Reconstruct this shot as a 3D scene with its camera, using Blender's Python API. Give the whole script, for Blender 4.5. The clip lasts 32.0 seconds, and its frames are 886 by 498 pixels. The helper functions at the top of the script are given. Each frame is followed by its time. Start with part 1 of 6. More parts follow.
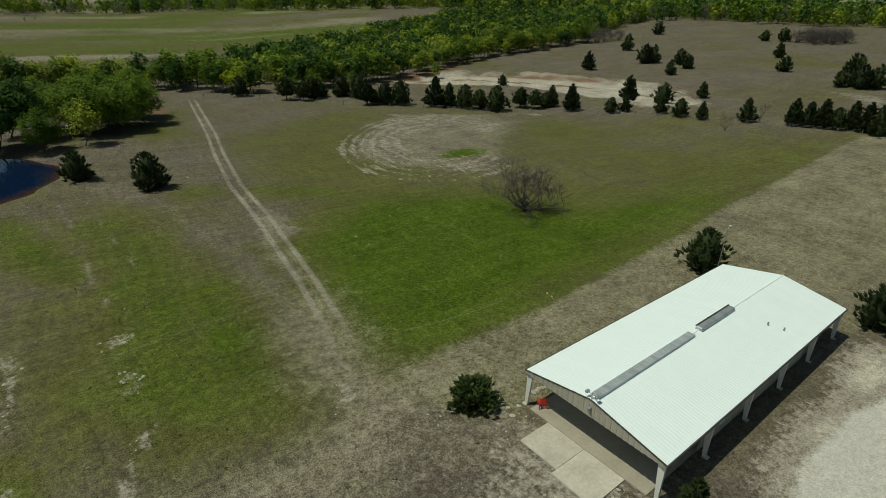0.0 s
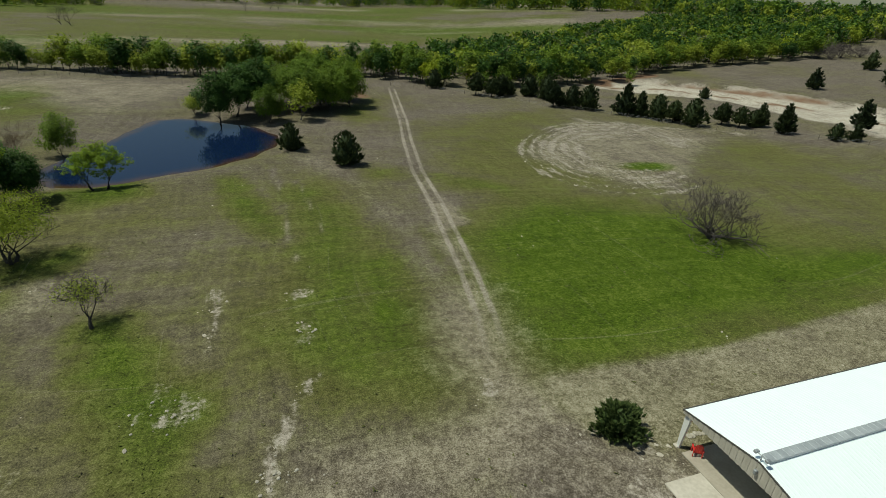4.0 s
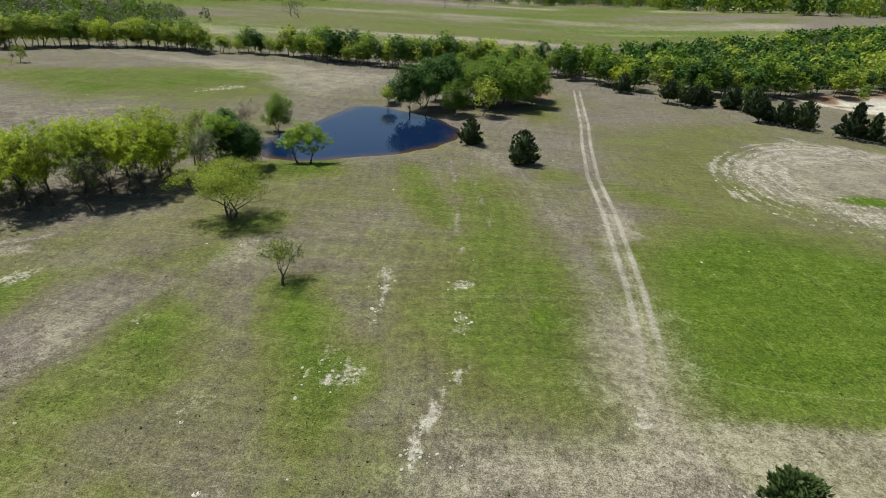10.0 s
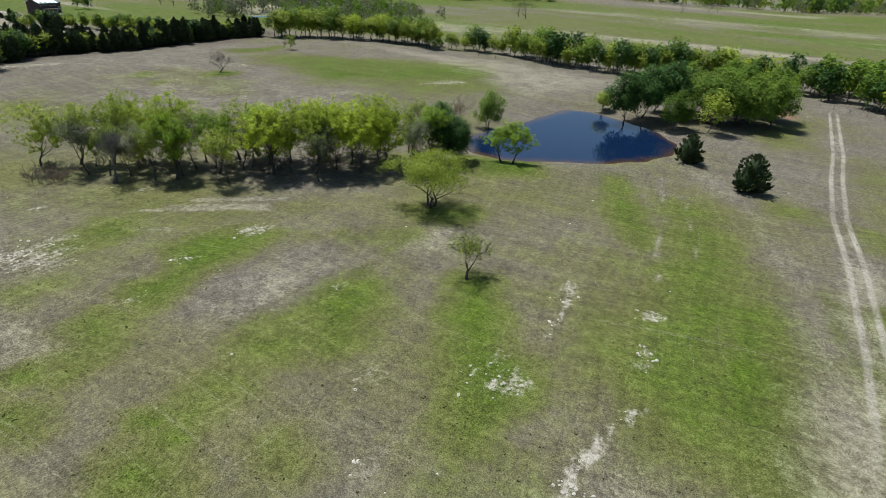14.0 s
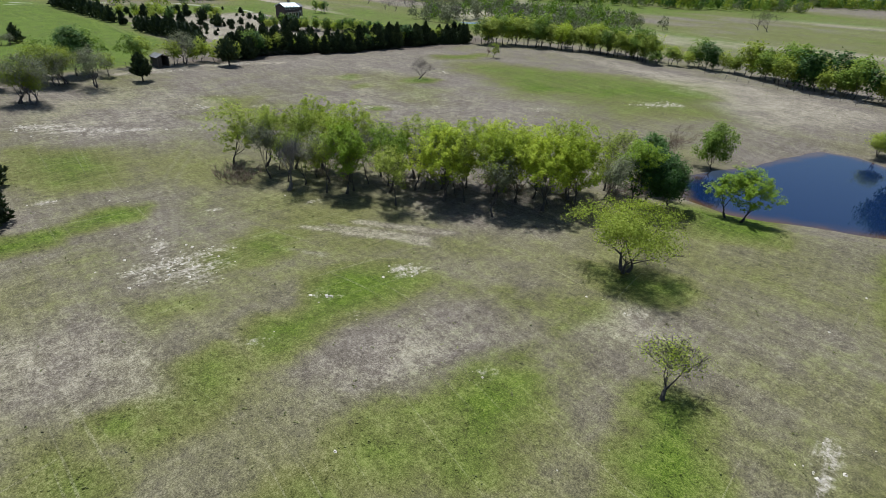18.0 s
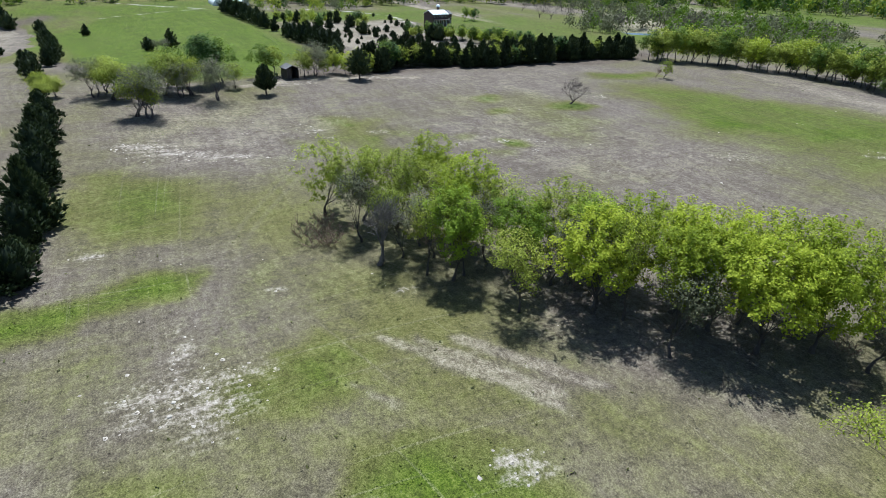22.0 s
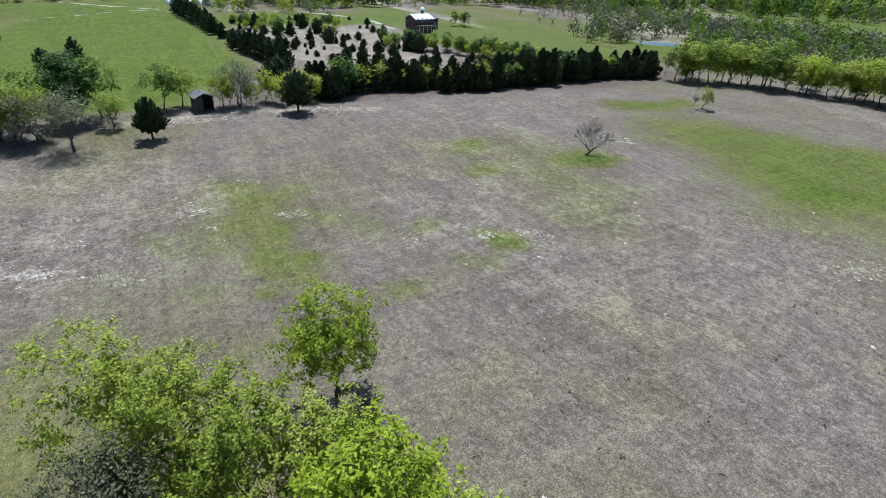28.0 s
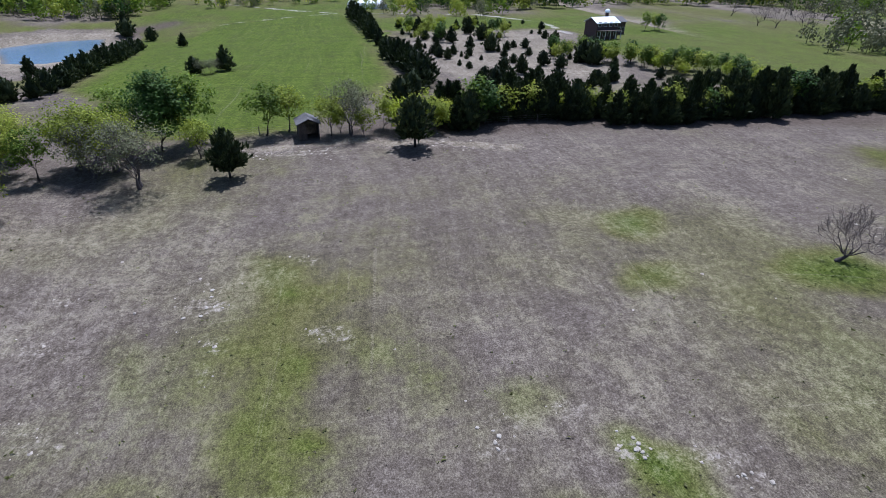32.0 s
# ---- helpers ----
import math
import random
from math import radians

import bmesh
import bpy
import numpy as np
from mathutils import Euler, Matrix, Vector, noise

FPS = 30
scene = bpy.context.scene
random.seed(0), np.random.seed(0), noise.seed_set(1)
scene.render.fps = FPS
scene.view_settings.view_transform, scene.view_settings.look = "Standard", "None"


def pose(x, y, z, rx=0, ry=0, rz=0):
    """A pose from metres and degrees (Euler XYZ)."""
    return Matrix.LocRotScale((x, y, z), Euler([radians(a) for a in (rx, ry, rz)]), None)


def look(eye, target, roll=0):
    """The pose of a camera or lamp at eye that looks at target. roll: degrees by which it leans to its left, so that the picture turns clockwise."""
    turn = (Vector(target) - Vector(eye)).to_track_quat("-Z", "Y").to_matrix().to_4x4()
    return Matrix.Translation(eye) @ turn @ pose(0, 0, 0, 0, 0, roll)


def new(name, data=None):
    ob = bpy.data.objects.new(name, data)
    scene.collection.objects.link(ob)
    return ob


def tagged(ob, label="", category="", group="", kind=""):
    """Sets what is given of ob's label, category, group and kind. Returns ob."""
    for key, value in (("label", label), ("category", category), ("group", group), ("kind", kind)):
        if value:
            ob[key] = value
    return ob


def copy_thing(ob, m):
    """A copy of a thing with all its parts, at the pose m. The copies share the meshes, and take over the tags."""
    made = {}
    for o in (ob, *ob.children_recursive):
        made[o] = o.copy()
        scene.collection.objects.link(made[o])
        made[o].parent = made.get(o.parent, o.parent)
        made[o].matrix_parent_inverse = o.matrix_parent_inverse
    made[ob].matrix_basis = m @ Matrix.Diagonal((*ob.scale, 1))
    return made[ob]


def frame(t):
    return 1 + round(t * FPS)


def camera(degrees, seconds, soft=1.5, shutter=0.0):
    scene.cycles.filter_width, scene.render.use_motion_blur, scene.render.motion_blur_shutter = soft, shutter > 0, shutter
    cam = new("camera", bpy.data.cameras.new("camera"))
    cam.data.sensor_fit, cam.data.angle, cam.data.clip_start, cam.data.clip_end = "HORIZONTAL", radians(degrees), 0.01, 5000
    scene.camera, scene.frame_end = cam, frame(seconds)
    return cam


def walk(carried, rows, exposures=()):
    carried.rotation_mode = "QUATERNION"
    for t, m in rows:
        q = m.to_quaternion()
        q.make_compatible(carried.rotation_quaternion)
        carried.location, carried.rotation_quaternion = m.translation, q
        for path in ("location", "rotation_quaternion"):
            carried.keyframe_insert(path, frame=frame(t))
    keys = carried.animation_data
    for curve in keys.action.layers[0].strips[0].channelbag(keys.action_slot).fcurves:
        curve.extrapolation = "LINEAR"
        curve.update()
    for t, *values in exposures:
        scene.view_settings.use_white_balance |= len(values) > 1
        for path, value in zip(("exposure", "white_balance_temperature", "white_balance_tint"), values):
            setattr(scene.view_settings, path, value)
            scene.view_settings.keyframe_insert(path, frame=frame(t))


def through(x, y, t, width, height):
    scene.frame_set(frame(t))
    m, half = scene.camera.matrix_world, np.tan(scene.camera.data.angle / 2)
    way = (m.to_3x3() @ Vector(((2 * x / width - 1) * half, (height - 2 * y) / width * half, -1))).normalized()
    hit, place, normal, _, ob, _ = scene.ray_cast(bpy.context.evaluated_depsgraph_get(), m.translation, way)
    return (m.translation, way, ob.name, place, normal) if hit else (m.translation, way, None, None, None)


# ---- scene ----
cam = camera(79.1, 32.0, soft=0.5)
METRES, EYE, TILT, LEAN, TURN = 108.1, 28.0, 0.0, 0.0, -35.7
ROWS = [
    (0.0, 0.0, 0.0, 0.0, 0.58, -24.67, -1.26),
    (0.5, -0.0, 0.0006, -0.0006, 2.65, -24.58, -1.44),
    (1.0, -0.0002, 0.0013, -0.0011, 5.28, -24.58, -1.61),
    (1.5, -0.0007, 0.0019, -0.0018, 8.37, -24.57, -1.86),
    (2.0, -0.0017, 0.0022, -0.0018, 11.83, -24.71, -2.08),
    (2.5, -0.0028, 0.0019, -0.0019, 15.11, -24.86, -2.33),
    (3.0, -0.0036, 0.0016, -0.0021, 17.35, -24.97, -2.6),
    (3.5, -0.0044, 0.0012, -0.0018, 18.84, -25.13, -2.78),
    (5.5, -0.0086, -0.0028, 0.0005, 22.64, -25.85, -3.16),
    (6.0, -0.0094, -0.0034, -0.0005, 23.95, -25.88, -3.29),
    (6.5, -0.0103, -0.004, -0.0008, 25.5, -25.93, -3.39),
    (7.0, -0.0107, -0.004, -0.0015, 27.45, -25.94, -3.47),
    (7.5, -0.0113, -0.0038, -0.0016, 29.53, -26.04, -3.5),
    (8.0, -0.0119, -0.0033, -0.0018, 31.51, -26.11, -3.53),
    (8.5, -0.0123, -0.0028, -0.0009, 33.09, -26.24, -3.48),
    (9.0, -0.0123, -0.0021, -0.001, 34.65, -26.26, -3.45),
    (9.5, -0.0128, -0.0013, -0.0008, 36.45, -26.32, -3.43),
    (10.0, -0.0138, -0.001, -0.0005, 38.66, -26.45, -3.38),
    (10.5, -0.0151, -0.0001, -0.0003, 41.84, -26.58, -3.34),
    (11.0, -0.0156, 0.0009, -0.0004, 44.17, -26.64, -3.34),
    (11.5, -0.0163, 0.0012, -0.0006, 46.21, -26.71, -3.39),
    (12.0, -0.0169, 0.0016, -0.0011, 48.67, -26.82, -3.42),
    (12.5, -0.0177, 0.0018, -0.0014, 50.82, -26.92, -3.48),
    (13.0, -0.019, 0.0023, -0.0014, 52.98, -27.12, -3.51),
    (13.5, -0.0218, 0.0033, -0.0014, 55.79, -27.33, -3.52),
    (14.0, -0.0261, 0.0058, -0.0021, 60.66, -27.62, -3.48),
    (14.5, -0.0332, 0.0097, -0.0039, 67.19, -27.95, -3.36),
    (15.0, -0.0421, 0.0148, -0.0057, 71.77, -28.1, -3.24),
    (15.5, -0.0528, 0.0199, -0.0069, 73.72, -28.12, -3.2),
    (17.5, -0.1204, 0.0466, -0.0093, 77.78, -28.01, -3.09),
    (18.0, -0.1452, 0.0539, -0.0098, 81.37, -28.1, -2.98),
    (18.5, -0.1686, 0.0591, -0.0107, 85.81, -28.27, -2.82),
    (19.0, -0.1976, 0.0642, -0.012, 90.48, -28.42, -2.56),
    (19.5, -0.2226, 0.0668, -0.013, 93.18, -28.48, -2.36),
    (20.0, -0.2528, 0.0681, -0.0149, 95.19, -28.45, -2.22),
    (20.5, -0.2785, 0.0684, -0.0155, 95.91, -28.41, -2.16),
    (21.0, -0.31, 0.0684, -0.0166, 96.19, -28.34, -2.17),
    (21.5, -0.3369, 0.0687, -0.0174, 96.39, -28.28, -2.21),
    (22.0, -0.3688, 0.0687, -0.0184, 96.42, -28.25, -2.28),
    (22.5, -0.3959, 0.0688, -0.0195, 96.34, -28.23, -2.39),
    (23.0, -0.4283, 0.0693, -0.0216, 96.17, -28.21, -2.5),
    (23.5, -0.456, 0.0692, -0.022, 96.09, -28.22, -2.53),
    (24.0, -0.489, 0.0683, -0.0219, 96.05, -28.21, -2.59),
    (24.5, -0.5174, 0.0675, -0.0222, 95.98, -28.19, -2.65),
    (25.0, -0.5508, 0.067, -0.0228, 95.92, -28.19, -2.75),
    (25.5, -0.5791, 0.0673, -0.0232, 95.89, -28.19, -2.8),
    (26.0, -0.6123, 0.0685, -0.0238, 95.97, -28.21, -2.85),
    (26.5, -0.6405, 0.0698, -0.0244, 96.01, -28.24, -2.88),
    (28.5, -0.7545, 0.0809, -0.0279, 96.62, -28.34, -2.69),
    (29.0, -0.7891, 0.0832, -0.0281, 97.64, -28.41, -2.55),
    (29.5, -0.8189, 0.0842, -0.0291, 99.89, -28.52, -2.29),
    (30.0, -0.854, 0.0838, -0.0304, 104.38, -28.69, -1.88),
    (30.5, -0.8828, 0.0816, -0.0312, 106.35, -28.74, -1.58),
    (31.0, -0.9156, 0.0777, -0.0325, 107.47, -28.72, -1.36),
    (31.5, -0.9435, 0.0742, -0.034, 109.48, -28.76, -1.14),
    (32.0, -0.9764, 0.0694, -0.0368, 114.68, -28.88, -0.77),
]
walk(cam, [(t, pose(0, 0, EYE, TILT, LEAN, TURN) @ pose(METRES * x, METRES * y, METRES * z, 90 + pitch, roll, yaw)) for t, x, y, z, yaw, pitch, roll in ROWS],
     exposures=[(0.0, -0.76, 7000, -9), (3.0, -0.60, 6900, -8), (4.0, -0.36, 6750, -6), (6.0, -0.02, 6550, -4), (7.5, 0.27, 6450, -2), (9.0, 0.38, 6400, 0), (13.0, 0.38, 6080, 1), (19.0, 0.52, 5780, 7), (26.0, 0.72, 5400, 9), (29.0, 0.47, 5480, 14), (32.0, 0.24, 5340, 20)])

# ---- light ----
SUN_EL, SUN_TO = radians(64), Vector((0.94, -0.342))
world = bpy.data.worlds.new("sky")
scene.world = world
world.use_nodes = True
wn = world.node_tree.nodes
sky = wn.new("ShaderNodeTexSky")
sky.sky_type, sky.sun_disc = "NISHITA", False
sky.sun_elevation, sky.sun_rotation = SUN_EL, math.atan2(-SUN_TO.x, -SUN_TO.y)
world.node_tree.links.new(sky.outputs[0], wn["Background"].inputs[0])
wn["Background"].inputs[1].default_value = 0.072
sun = new("sun", bpy.data.lights.new("sun", "SUN"))
sun.data.energy, sun.data.angle, sun.data.color = 4.75, radians(0.53), (1.0, 0.95, 0.87)
sun.matrix_world = look((0, 0, 80), (80 / math.tan(SUN_EL) * SUN_TO.x, 80 / math.tan(SUN_EL) * SUN_TO.y, 0))

# ---- materials ----
class Mat:
    """A small builder for node materials."""
    def __init__(self, name, rough=0.8):
        self.m = bpy.data.materials.new(name)
        self.m.use_nodes = True
        self.t = self.m.node_tree
        self.b = self.t.nodes["Principled BSDF"]
        self.out = self.t.nodes["Material Output"]
        self.b.inputs["Roughness"].default_value = rough
        self.pos = self.node("ShaderNodeNewGeometry").outputs["Position"]
        self.obj = self.node("ShaderNodeTexCoord").outputs["Object"]

    def node(self, kind, **inputs):
        n = self.t.nodes.new(kind)
        for k, v in inputs.items():
            self.put(n.inputs[k.replace("_", " ")], v)
        return n

    def put(self, socket, v):
        if isinstance(v, bpy.types.NodeSocket):
            self.t.links.new(v, socket)
        else:
            socket.default_value = v

    def noise(self, scale, detail=3.0, vec=None, stretch=None, turn=0.0, rough=0.5):
        v = vec or self.pos
        if stretch or turn:
            mp = self.node("ShaderNodeMapping")
            self.put(mp.inputs["Vector"], v)
            mp.inputs["Rotation"].default_value = (0, 0, turn)
            mp.inputs["Scale"].default_value = stretch or (1, 1, 1)
            v = mp.outputs[0]
        n = self.node("ShaderNodeTexNoise", Vector=v, Scale=scale, Detail=detail, Roughness=rough)
        return n.outputs["Fac"]

    def attr(self, name):
        n = self.node("ShaderNodeAttribute")
        n.attribute_name = name
        return n.outputs["Fac"]

    def rand(self):
        return self.node("ShaderNodeObjectInfo").outputs["Random"]

    def island(self):
        return self.node("ShaderNodeNewGeometry").outputs["Random Per Island"]

    def op(self, op, a, b=0.0, c=0.0):
        n = self.t.nodes.new("ShaderNodeMath")
        n.operation = op
        for s, v in zip(n.inputs, (a, b, c)):
            self.put(s, v)
        return n.outputs[0]

    def step(self, v, lo, hi, a=0.0, b=1.0):
        n = self.node("ShaderNodeMapRange", Value=v, From_Min=lo, From_Max=hi, To_Min=a, To_Max=b)
        n.interpolation_type = "SMOOTHSTEP"
        return n.outputs[0]

    def ramp(self, v, *stops):
        n = self.node("ShaderNodeValToRGB", Fac=v)
        e = n.color_ramp.elements
        while len(e) < len(stops):
            e.new(0.5)
        for el, (p, c) in zip(e, stops):
            el.position, el.color = p, (*c, 1)
        return n.outputs[0]

    def mix(self, f, a, b, kind="MIX"):
        n = self.t.nodes.new("ShaderNodeMix")
        n.data_type, n.blend_type = "RGBA", kind
        ins = [i for i in n.inputs if i.type == "RGBA"]
        self.put(n.inputs[0], f)
        for s, v in zip(ins, (a, b)):
            self.put(s, v if isinstance(v, bpy.types.NodeSocket) else (*v, 1))
        return [o for o in n.outputs if o.type == "RGBA"][0]

    def color(self, c):
        self.put(self.b.inputs["Base Color"], c if isinstance(c, bpy.types.NodeSocket) else (*c, 1))
        return self

    def bump(self, h, strength=0.4, dist=0.05):
        n = self.node("ShaderNodeBump", Height=h, Strength=strength, Distance=dist)
        self.put(self.b.inputs["Normal"], n.outputs[0])
        return self

    def leafy(self, c, through):
        """Thin leaves: part of the light passes."""
        tr = self.node("ShaderNodeBsdfTranslucent", Color=c)
        mx = self.node("ShaderNodeMixShader", Fac=through)
        self.put(mx.inputs[1], self.b.outputs[0])
        self.put(mx.inputs[2], tr.outputs[0])
        self.put(self.out.inputs[0], mx.outputs[0])
        return self


def plain(name, lo, hi, scale=3.0, rough=0.8, metal=0.0, bump=0.2, local=False):
    m = Mat(name, rough)
    v = m.obj if local else m.pos
    n1, n2 = m.noise(scale, 4, v), m.noise(scale * 7, 3, v)
    f = m.op("ADD", m.op("MULTIPLY", n1, 0.6), m.op("MULTIPLY", n2, 0.4))
    f = m.op("ADD", f, m.op("MULTIPLY_ADD", m.rand(), 0.16, -0.08))
    m.color(m.ramp(f, (0.3, lo), (0.7, hi)))
    m.b.inputs["Metallic"].default_value = metal
    if bump:
        m.bump(n2, bump, 0.02)
    return m.m


def leaf(name, dark, mid, light, through=0.35):
    m = Mat(name, 0.7)
    m.b.inputs["Specular IOR Level"].default_value = 0.25
    f = m.op("ADD", m.op("MULTIPLY", m.island(), 0.55), m.op("MULTIPLY", m.rand(), 0.45))
    dark, mid, light = [tuple(0.87 * v for v in c) for c in (dark, mid, light)]
    c = m.ramp(f, (0.1, dark), (0.5, mid), (0.9, light))
    m.color(c).leafy(c, through)
    return m.m


def ground_material():
    m = Mat("meadow_ground", 0.95)
    big, mid = m.noise(0.035, 3), m.noise(0.16, 5, rough=0.6)
    clod = m.noise(0.9, 6, rough=0.66)
    grain = m.noise(9.0, 4, rough=0.78)
    # mowing lines that bend with the ground
    sway = m.node("ShaderNodeTexNoise", Vector=m.pos, Scale=0.016, Detail=1.0)
    bent = m.node("ShaderNodeVectorMath")
    bent.operation = "MULTIPLY"
    bent.inputs[1].default_value = (26, 26, 0)
    m.put(bent.inputs[0], sway.outputs["Color"])
    warp = m.node("ShaderNodeVectorMath")
    m.put(warp.inputs[0], m.pos)
    m.put(warp.inputs[1], bent.outputs[0])
    streak = m.noise(1.0, 4, warp.outputs[0], stretch=(0.03, 1.0, 1), turn=radians(-6), rough=0.66)
    streak2 = m.noise(1.0, 4, warp.outputs[0], stretch=(1.1, 0.045, 1), turn=radians(-34), rough=0.62)
    tuft = m.noise(2.6, 3, rough=0.7)
    rough = m.op("ADD", m.op("MULTIPLY", clod, 0.14), m.op("ADD", m.op("MULTIPLY", tuft, 0.26), m.op("MULTIPLY", grain, 0.60)))
    rough = m.op("MULTIPLY_ADD", rough, 3.1, -1.05)
    lines = m.op("ADD", m.op("MULTIPLY_ADD", streak, 0.30, -0.15), m.op("MULTIPLY_ADD", streak2, 0.22, -0.11))
    tone = m.op("ADD", rough, m.op("ADD", m.op("MULTIPLY_ADD", mid, 0.36, -0.18), m.op("ADD", m.op("MULTIPLY_ADD", clod, 0.16, -0.08), lines)))
    dry = m.ramp(tone, (0.18, (0.078, 0.065, 0.047)), (0.42, (0.148, 0.125, 0.100)), (0.58, (0.212, 0.181, 0.150)), (0.84, (0.36, 0.32, 0.27)))
    olive = m.ramp(tone, (0.18, (0.058, 0.062, 0.017)), (0.44, (0.124, 0.126, 0.036)), (0.60, (0.176, 0.170, 0.060)), (0.88, (0.30, 0.275, 0.14)))
    green = m.ramp(tone, (0.18, (0.028, 0.054, 0.004)), (0.45, (0.070, 0.122, 0.008)), (0.60, (0.116, 0.174, 0.015)), (0.88, (0.23, 0.265, 0.06)))
    vary = m.op("ADD", m.op("MULTIPLY_ADD", mid, 0.9, -0.45), m.op("ADD", m.op("MULTIPLY_ADD", clod, 0.7, -0.35), m.op("ADD", m.op("MULTIPLY_ADD", tuft, 0.4, -0.2), m.op("MULTIPLY_ADD", grain, 0.7, -0.35))))
    under = m.op("ADD", m.op("MULTIPLY_ADD", big, 1.8, -0.80), m.op("ADD", vary, m.op("MULTIPLY", m.attr("lush"), 1.7)))
    under = m.op("SUBTRACT", under, m.op("MULTIPLY", m.attr("pale"), 0.6))
    c = m.mix(m.step(under, -0.2, 0.8, 0.0, 0.95), dry, olive)
    c = m.mix(m.step(m.op("ADD", m.attr("lush"), vary), 0.12, 1.05, 0, 0.97), c, green)
    straw = m.ramp(tone, (0.22, (0.16, 0.136, 0.084)), (0.50, (0.345, 0.305, 0.216)), (0.78, (0.56, 0.51, 0.40)))
    c = m.mix(m.step(m.op("ADD", m.attr("pale"), m.op("MULTIPLY", vary, 0.9)), 0.2, 1.0, 0, 0.8), c, straw)
    c = m.mix(1.0, c, (0.715, 0.71, 0.72), "MULTIPLY")
    soil = m.ramp(rough, (0.22, (0.17, 0.145, 0.115)), (0.5, (0.295, 0.262, 0.22)), (0.78, (0.43, 0.395, 0.345)))
    speck = m.op("ADD", m.op("MULTIPLY_ADD", tuft, 1.9, -0.95), m.op("ADD", m.op("MULTIPLY_ADD", clod, 1.6, -0.8), m.op("MULTIPLY_ADD", streak2, 1.6, -0.8)))
    c = m.mix(m.op("MULTIPLY", m.step(m.op("ADD", m.attr("bare"), speck), 0.25, 1.15), m.step(m.attr("bare"), 0.02, 0.5)), c, soil)
    chalk = m.ramp(rough, (0.3, (0.40, 0.36, 0.29)), (0.7, (0.66, 0.62, 0.54)))
    c = m.mix(m.step(m.op("ADD", m.attr("bare"), m.op("MULTIPLY", vary, 1.1)), 1.1, 2.0, 0, 0.9), c, chalk)
    clay = m.ramp(rough, (0.3, (0.11, 0.064, 0.038)), (0.65, (0.22, 0.14, 0.095)))
    c = m.mix(m.step(m.op("ADD", m.attr("clay"), vary), 0.3, 0.9), c, clay)
    stone = m.ramp(rough, (0.20, (0.36, 0.34, 0.31)), (0.5, (0.52, 0.50, 0.465)), (0.80, (0.66, 0.64, 0.60)))
    c = m.mix(m.step(m.op("ADD", m.attr("gravel"), m.op("MULTIPLY", vary, 0.3)), 0.35, 0.65), c, stone)
    litter = m.ramp(rough, (0.25, (0.036, 0.028, 0.022)), (0.5, (0.085, 0.067, 0.053)), (0.75, (0.17, 0.14, 0.115)))
    c = m.mix(m.step(m.op("ADD", m.attr("litter"), vary), 0.2, 0.9, 0, 0.9), c, litter)
    thin = m.noise(1.0, 2, warp.outputs[0], stretch=(0.018, 2.4, 1), turn=radians(-6), rough=0.55)
    thin2 = m.noise(1.0, 2, warp.outputs[0], stretch=(2.6, 0.03, 1), turn=radians(-34), rough=0.55)
    line = m.op("MAXIMUM", m.step(thin, 0.64, 0.72), m.step(thin2, 0.66, 0.74))
    line = m.op("MULTIPLY", m.op("MULTIPLY", line, m.step(grain, 0.35, 0.6)), 0.26)
    c = m.mix(line, c, m.mix(1.0, straw, (0.72, 0.72, 0.72), "MULTIPLY"))
    # two wheel ruts at a fixed gauge each side of the track's middle line
    off = m.op("ADD", m.op("ABSOLUTE", m.attr("track")), m.op("MULTIPLY_ADD", clod, 0.4, -0.2))
    off = m.op("ABSOLUTE", m.op("SUBTRACT", off, 0.85))
    rut = m.op("MULTIPLY", m.step(m.op("ADD", off, m.op("MULTIPLY_ADD", rough, 0.3, -0.15)), 0.18, 0.48, 1.0, 0.0), m.attr("worn"))
    c = m.mix(m.op("MULTIPLY", rut, m.step(mid, 0.32, 0.62, 0.35, 0.95)), c, soil)
    m.color(c)
    m.b.inputs["Specular IOR Level"].default_value = 0.1
    m.bump(rough, 0.6, 0.035)
    return m.m


GROUND = ground_material()
BARK = plain("oak_bark", (0.03, 0.025, 0.021), (0.09, 0.078, 0.066), 4, 0.9, 0, 0.5, True)
BARK_GREY = plain("weathered_grey_bark", (0.075, 0.065, 0.06), (0.20, 0.18, 0.165), 4, 0.9, 0, 0.4, True)
BARK_TWIG = plain("dark_twig_bark", (0.045, 0.037, 0.036), (0.125, 0.105, 0.10), 4, 0.9, 0, 0.3, True)
BARK_RED = plain("budding_reddish_twig", (0.10, 0.065, 0.045), (0.23, 0.165, 0.12), 4, 0.9, 0, 0.3, True)
DEAD_WOOD = plain("bleached_dead_wood", (0.06, 0.055, 0.055), (0.20, 0.185, 0.18), 4, 0.9, 0, 0.4, True)
LEAF_BRIGHT = leaf("young_yellow_green_leaf", (0.18, 0.245, 0.012), (0.33, 0.42, 0.018), (0.50, 0.57, 0.045), 0.42)
LEAF_SPRING = leaf("spring_green_leaf", (0.15, 0.20, 0.016), (0.29, 0.36, 0.034), (0.47, 0.53, 0.085), 0.42)
LEAF_FRESH = leaf("fresh_green_leaf", (0.13, 0.21, 0.012), (0.23, 0.345, 0.02), (0.36, 0.47, 0.04), 0.42)
LEAF_MID = leaf("mid_green_leaf", (0.075, 0.13, 0.012), (0.145, 0.235, 0.02), (0.25, 0.34, 0.04), 0.38)
LEAF_DEEP = leaf("deep_green_leaf", (0.026, 0.065, 0.010), (0.052, 0.12, 0.017), (0.10, 0.19, 0.028), 0.32)
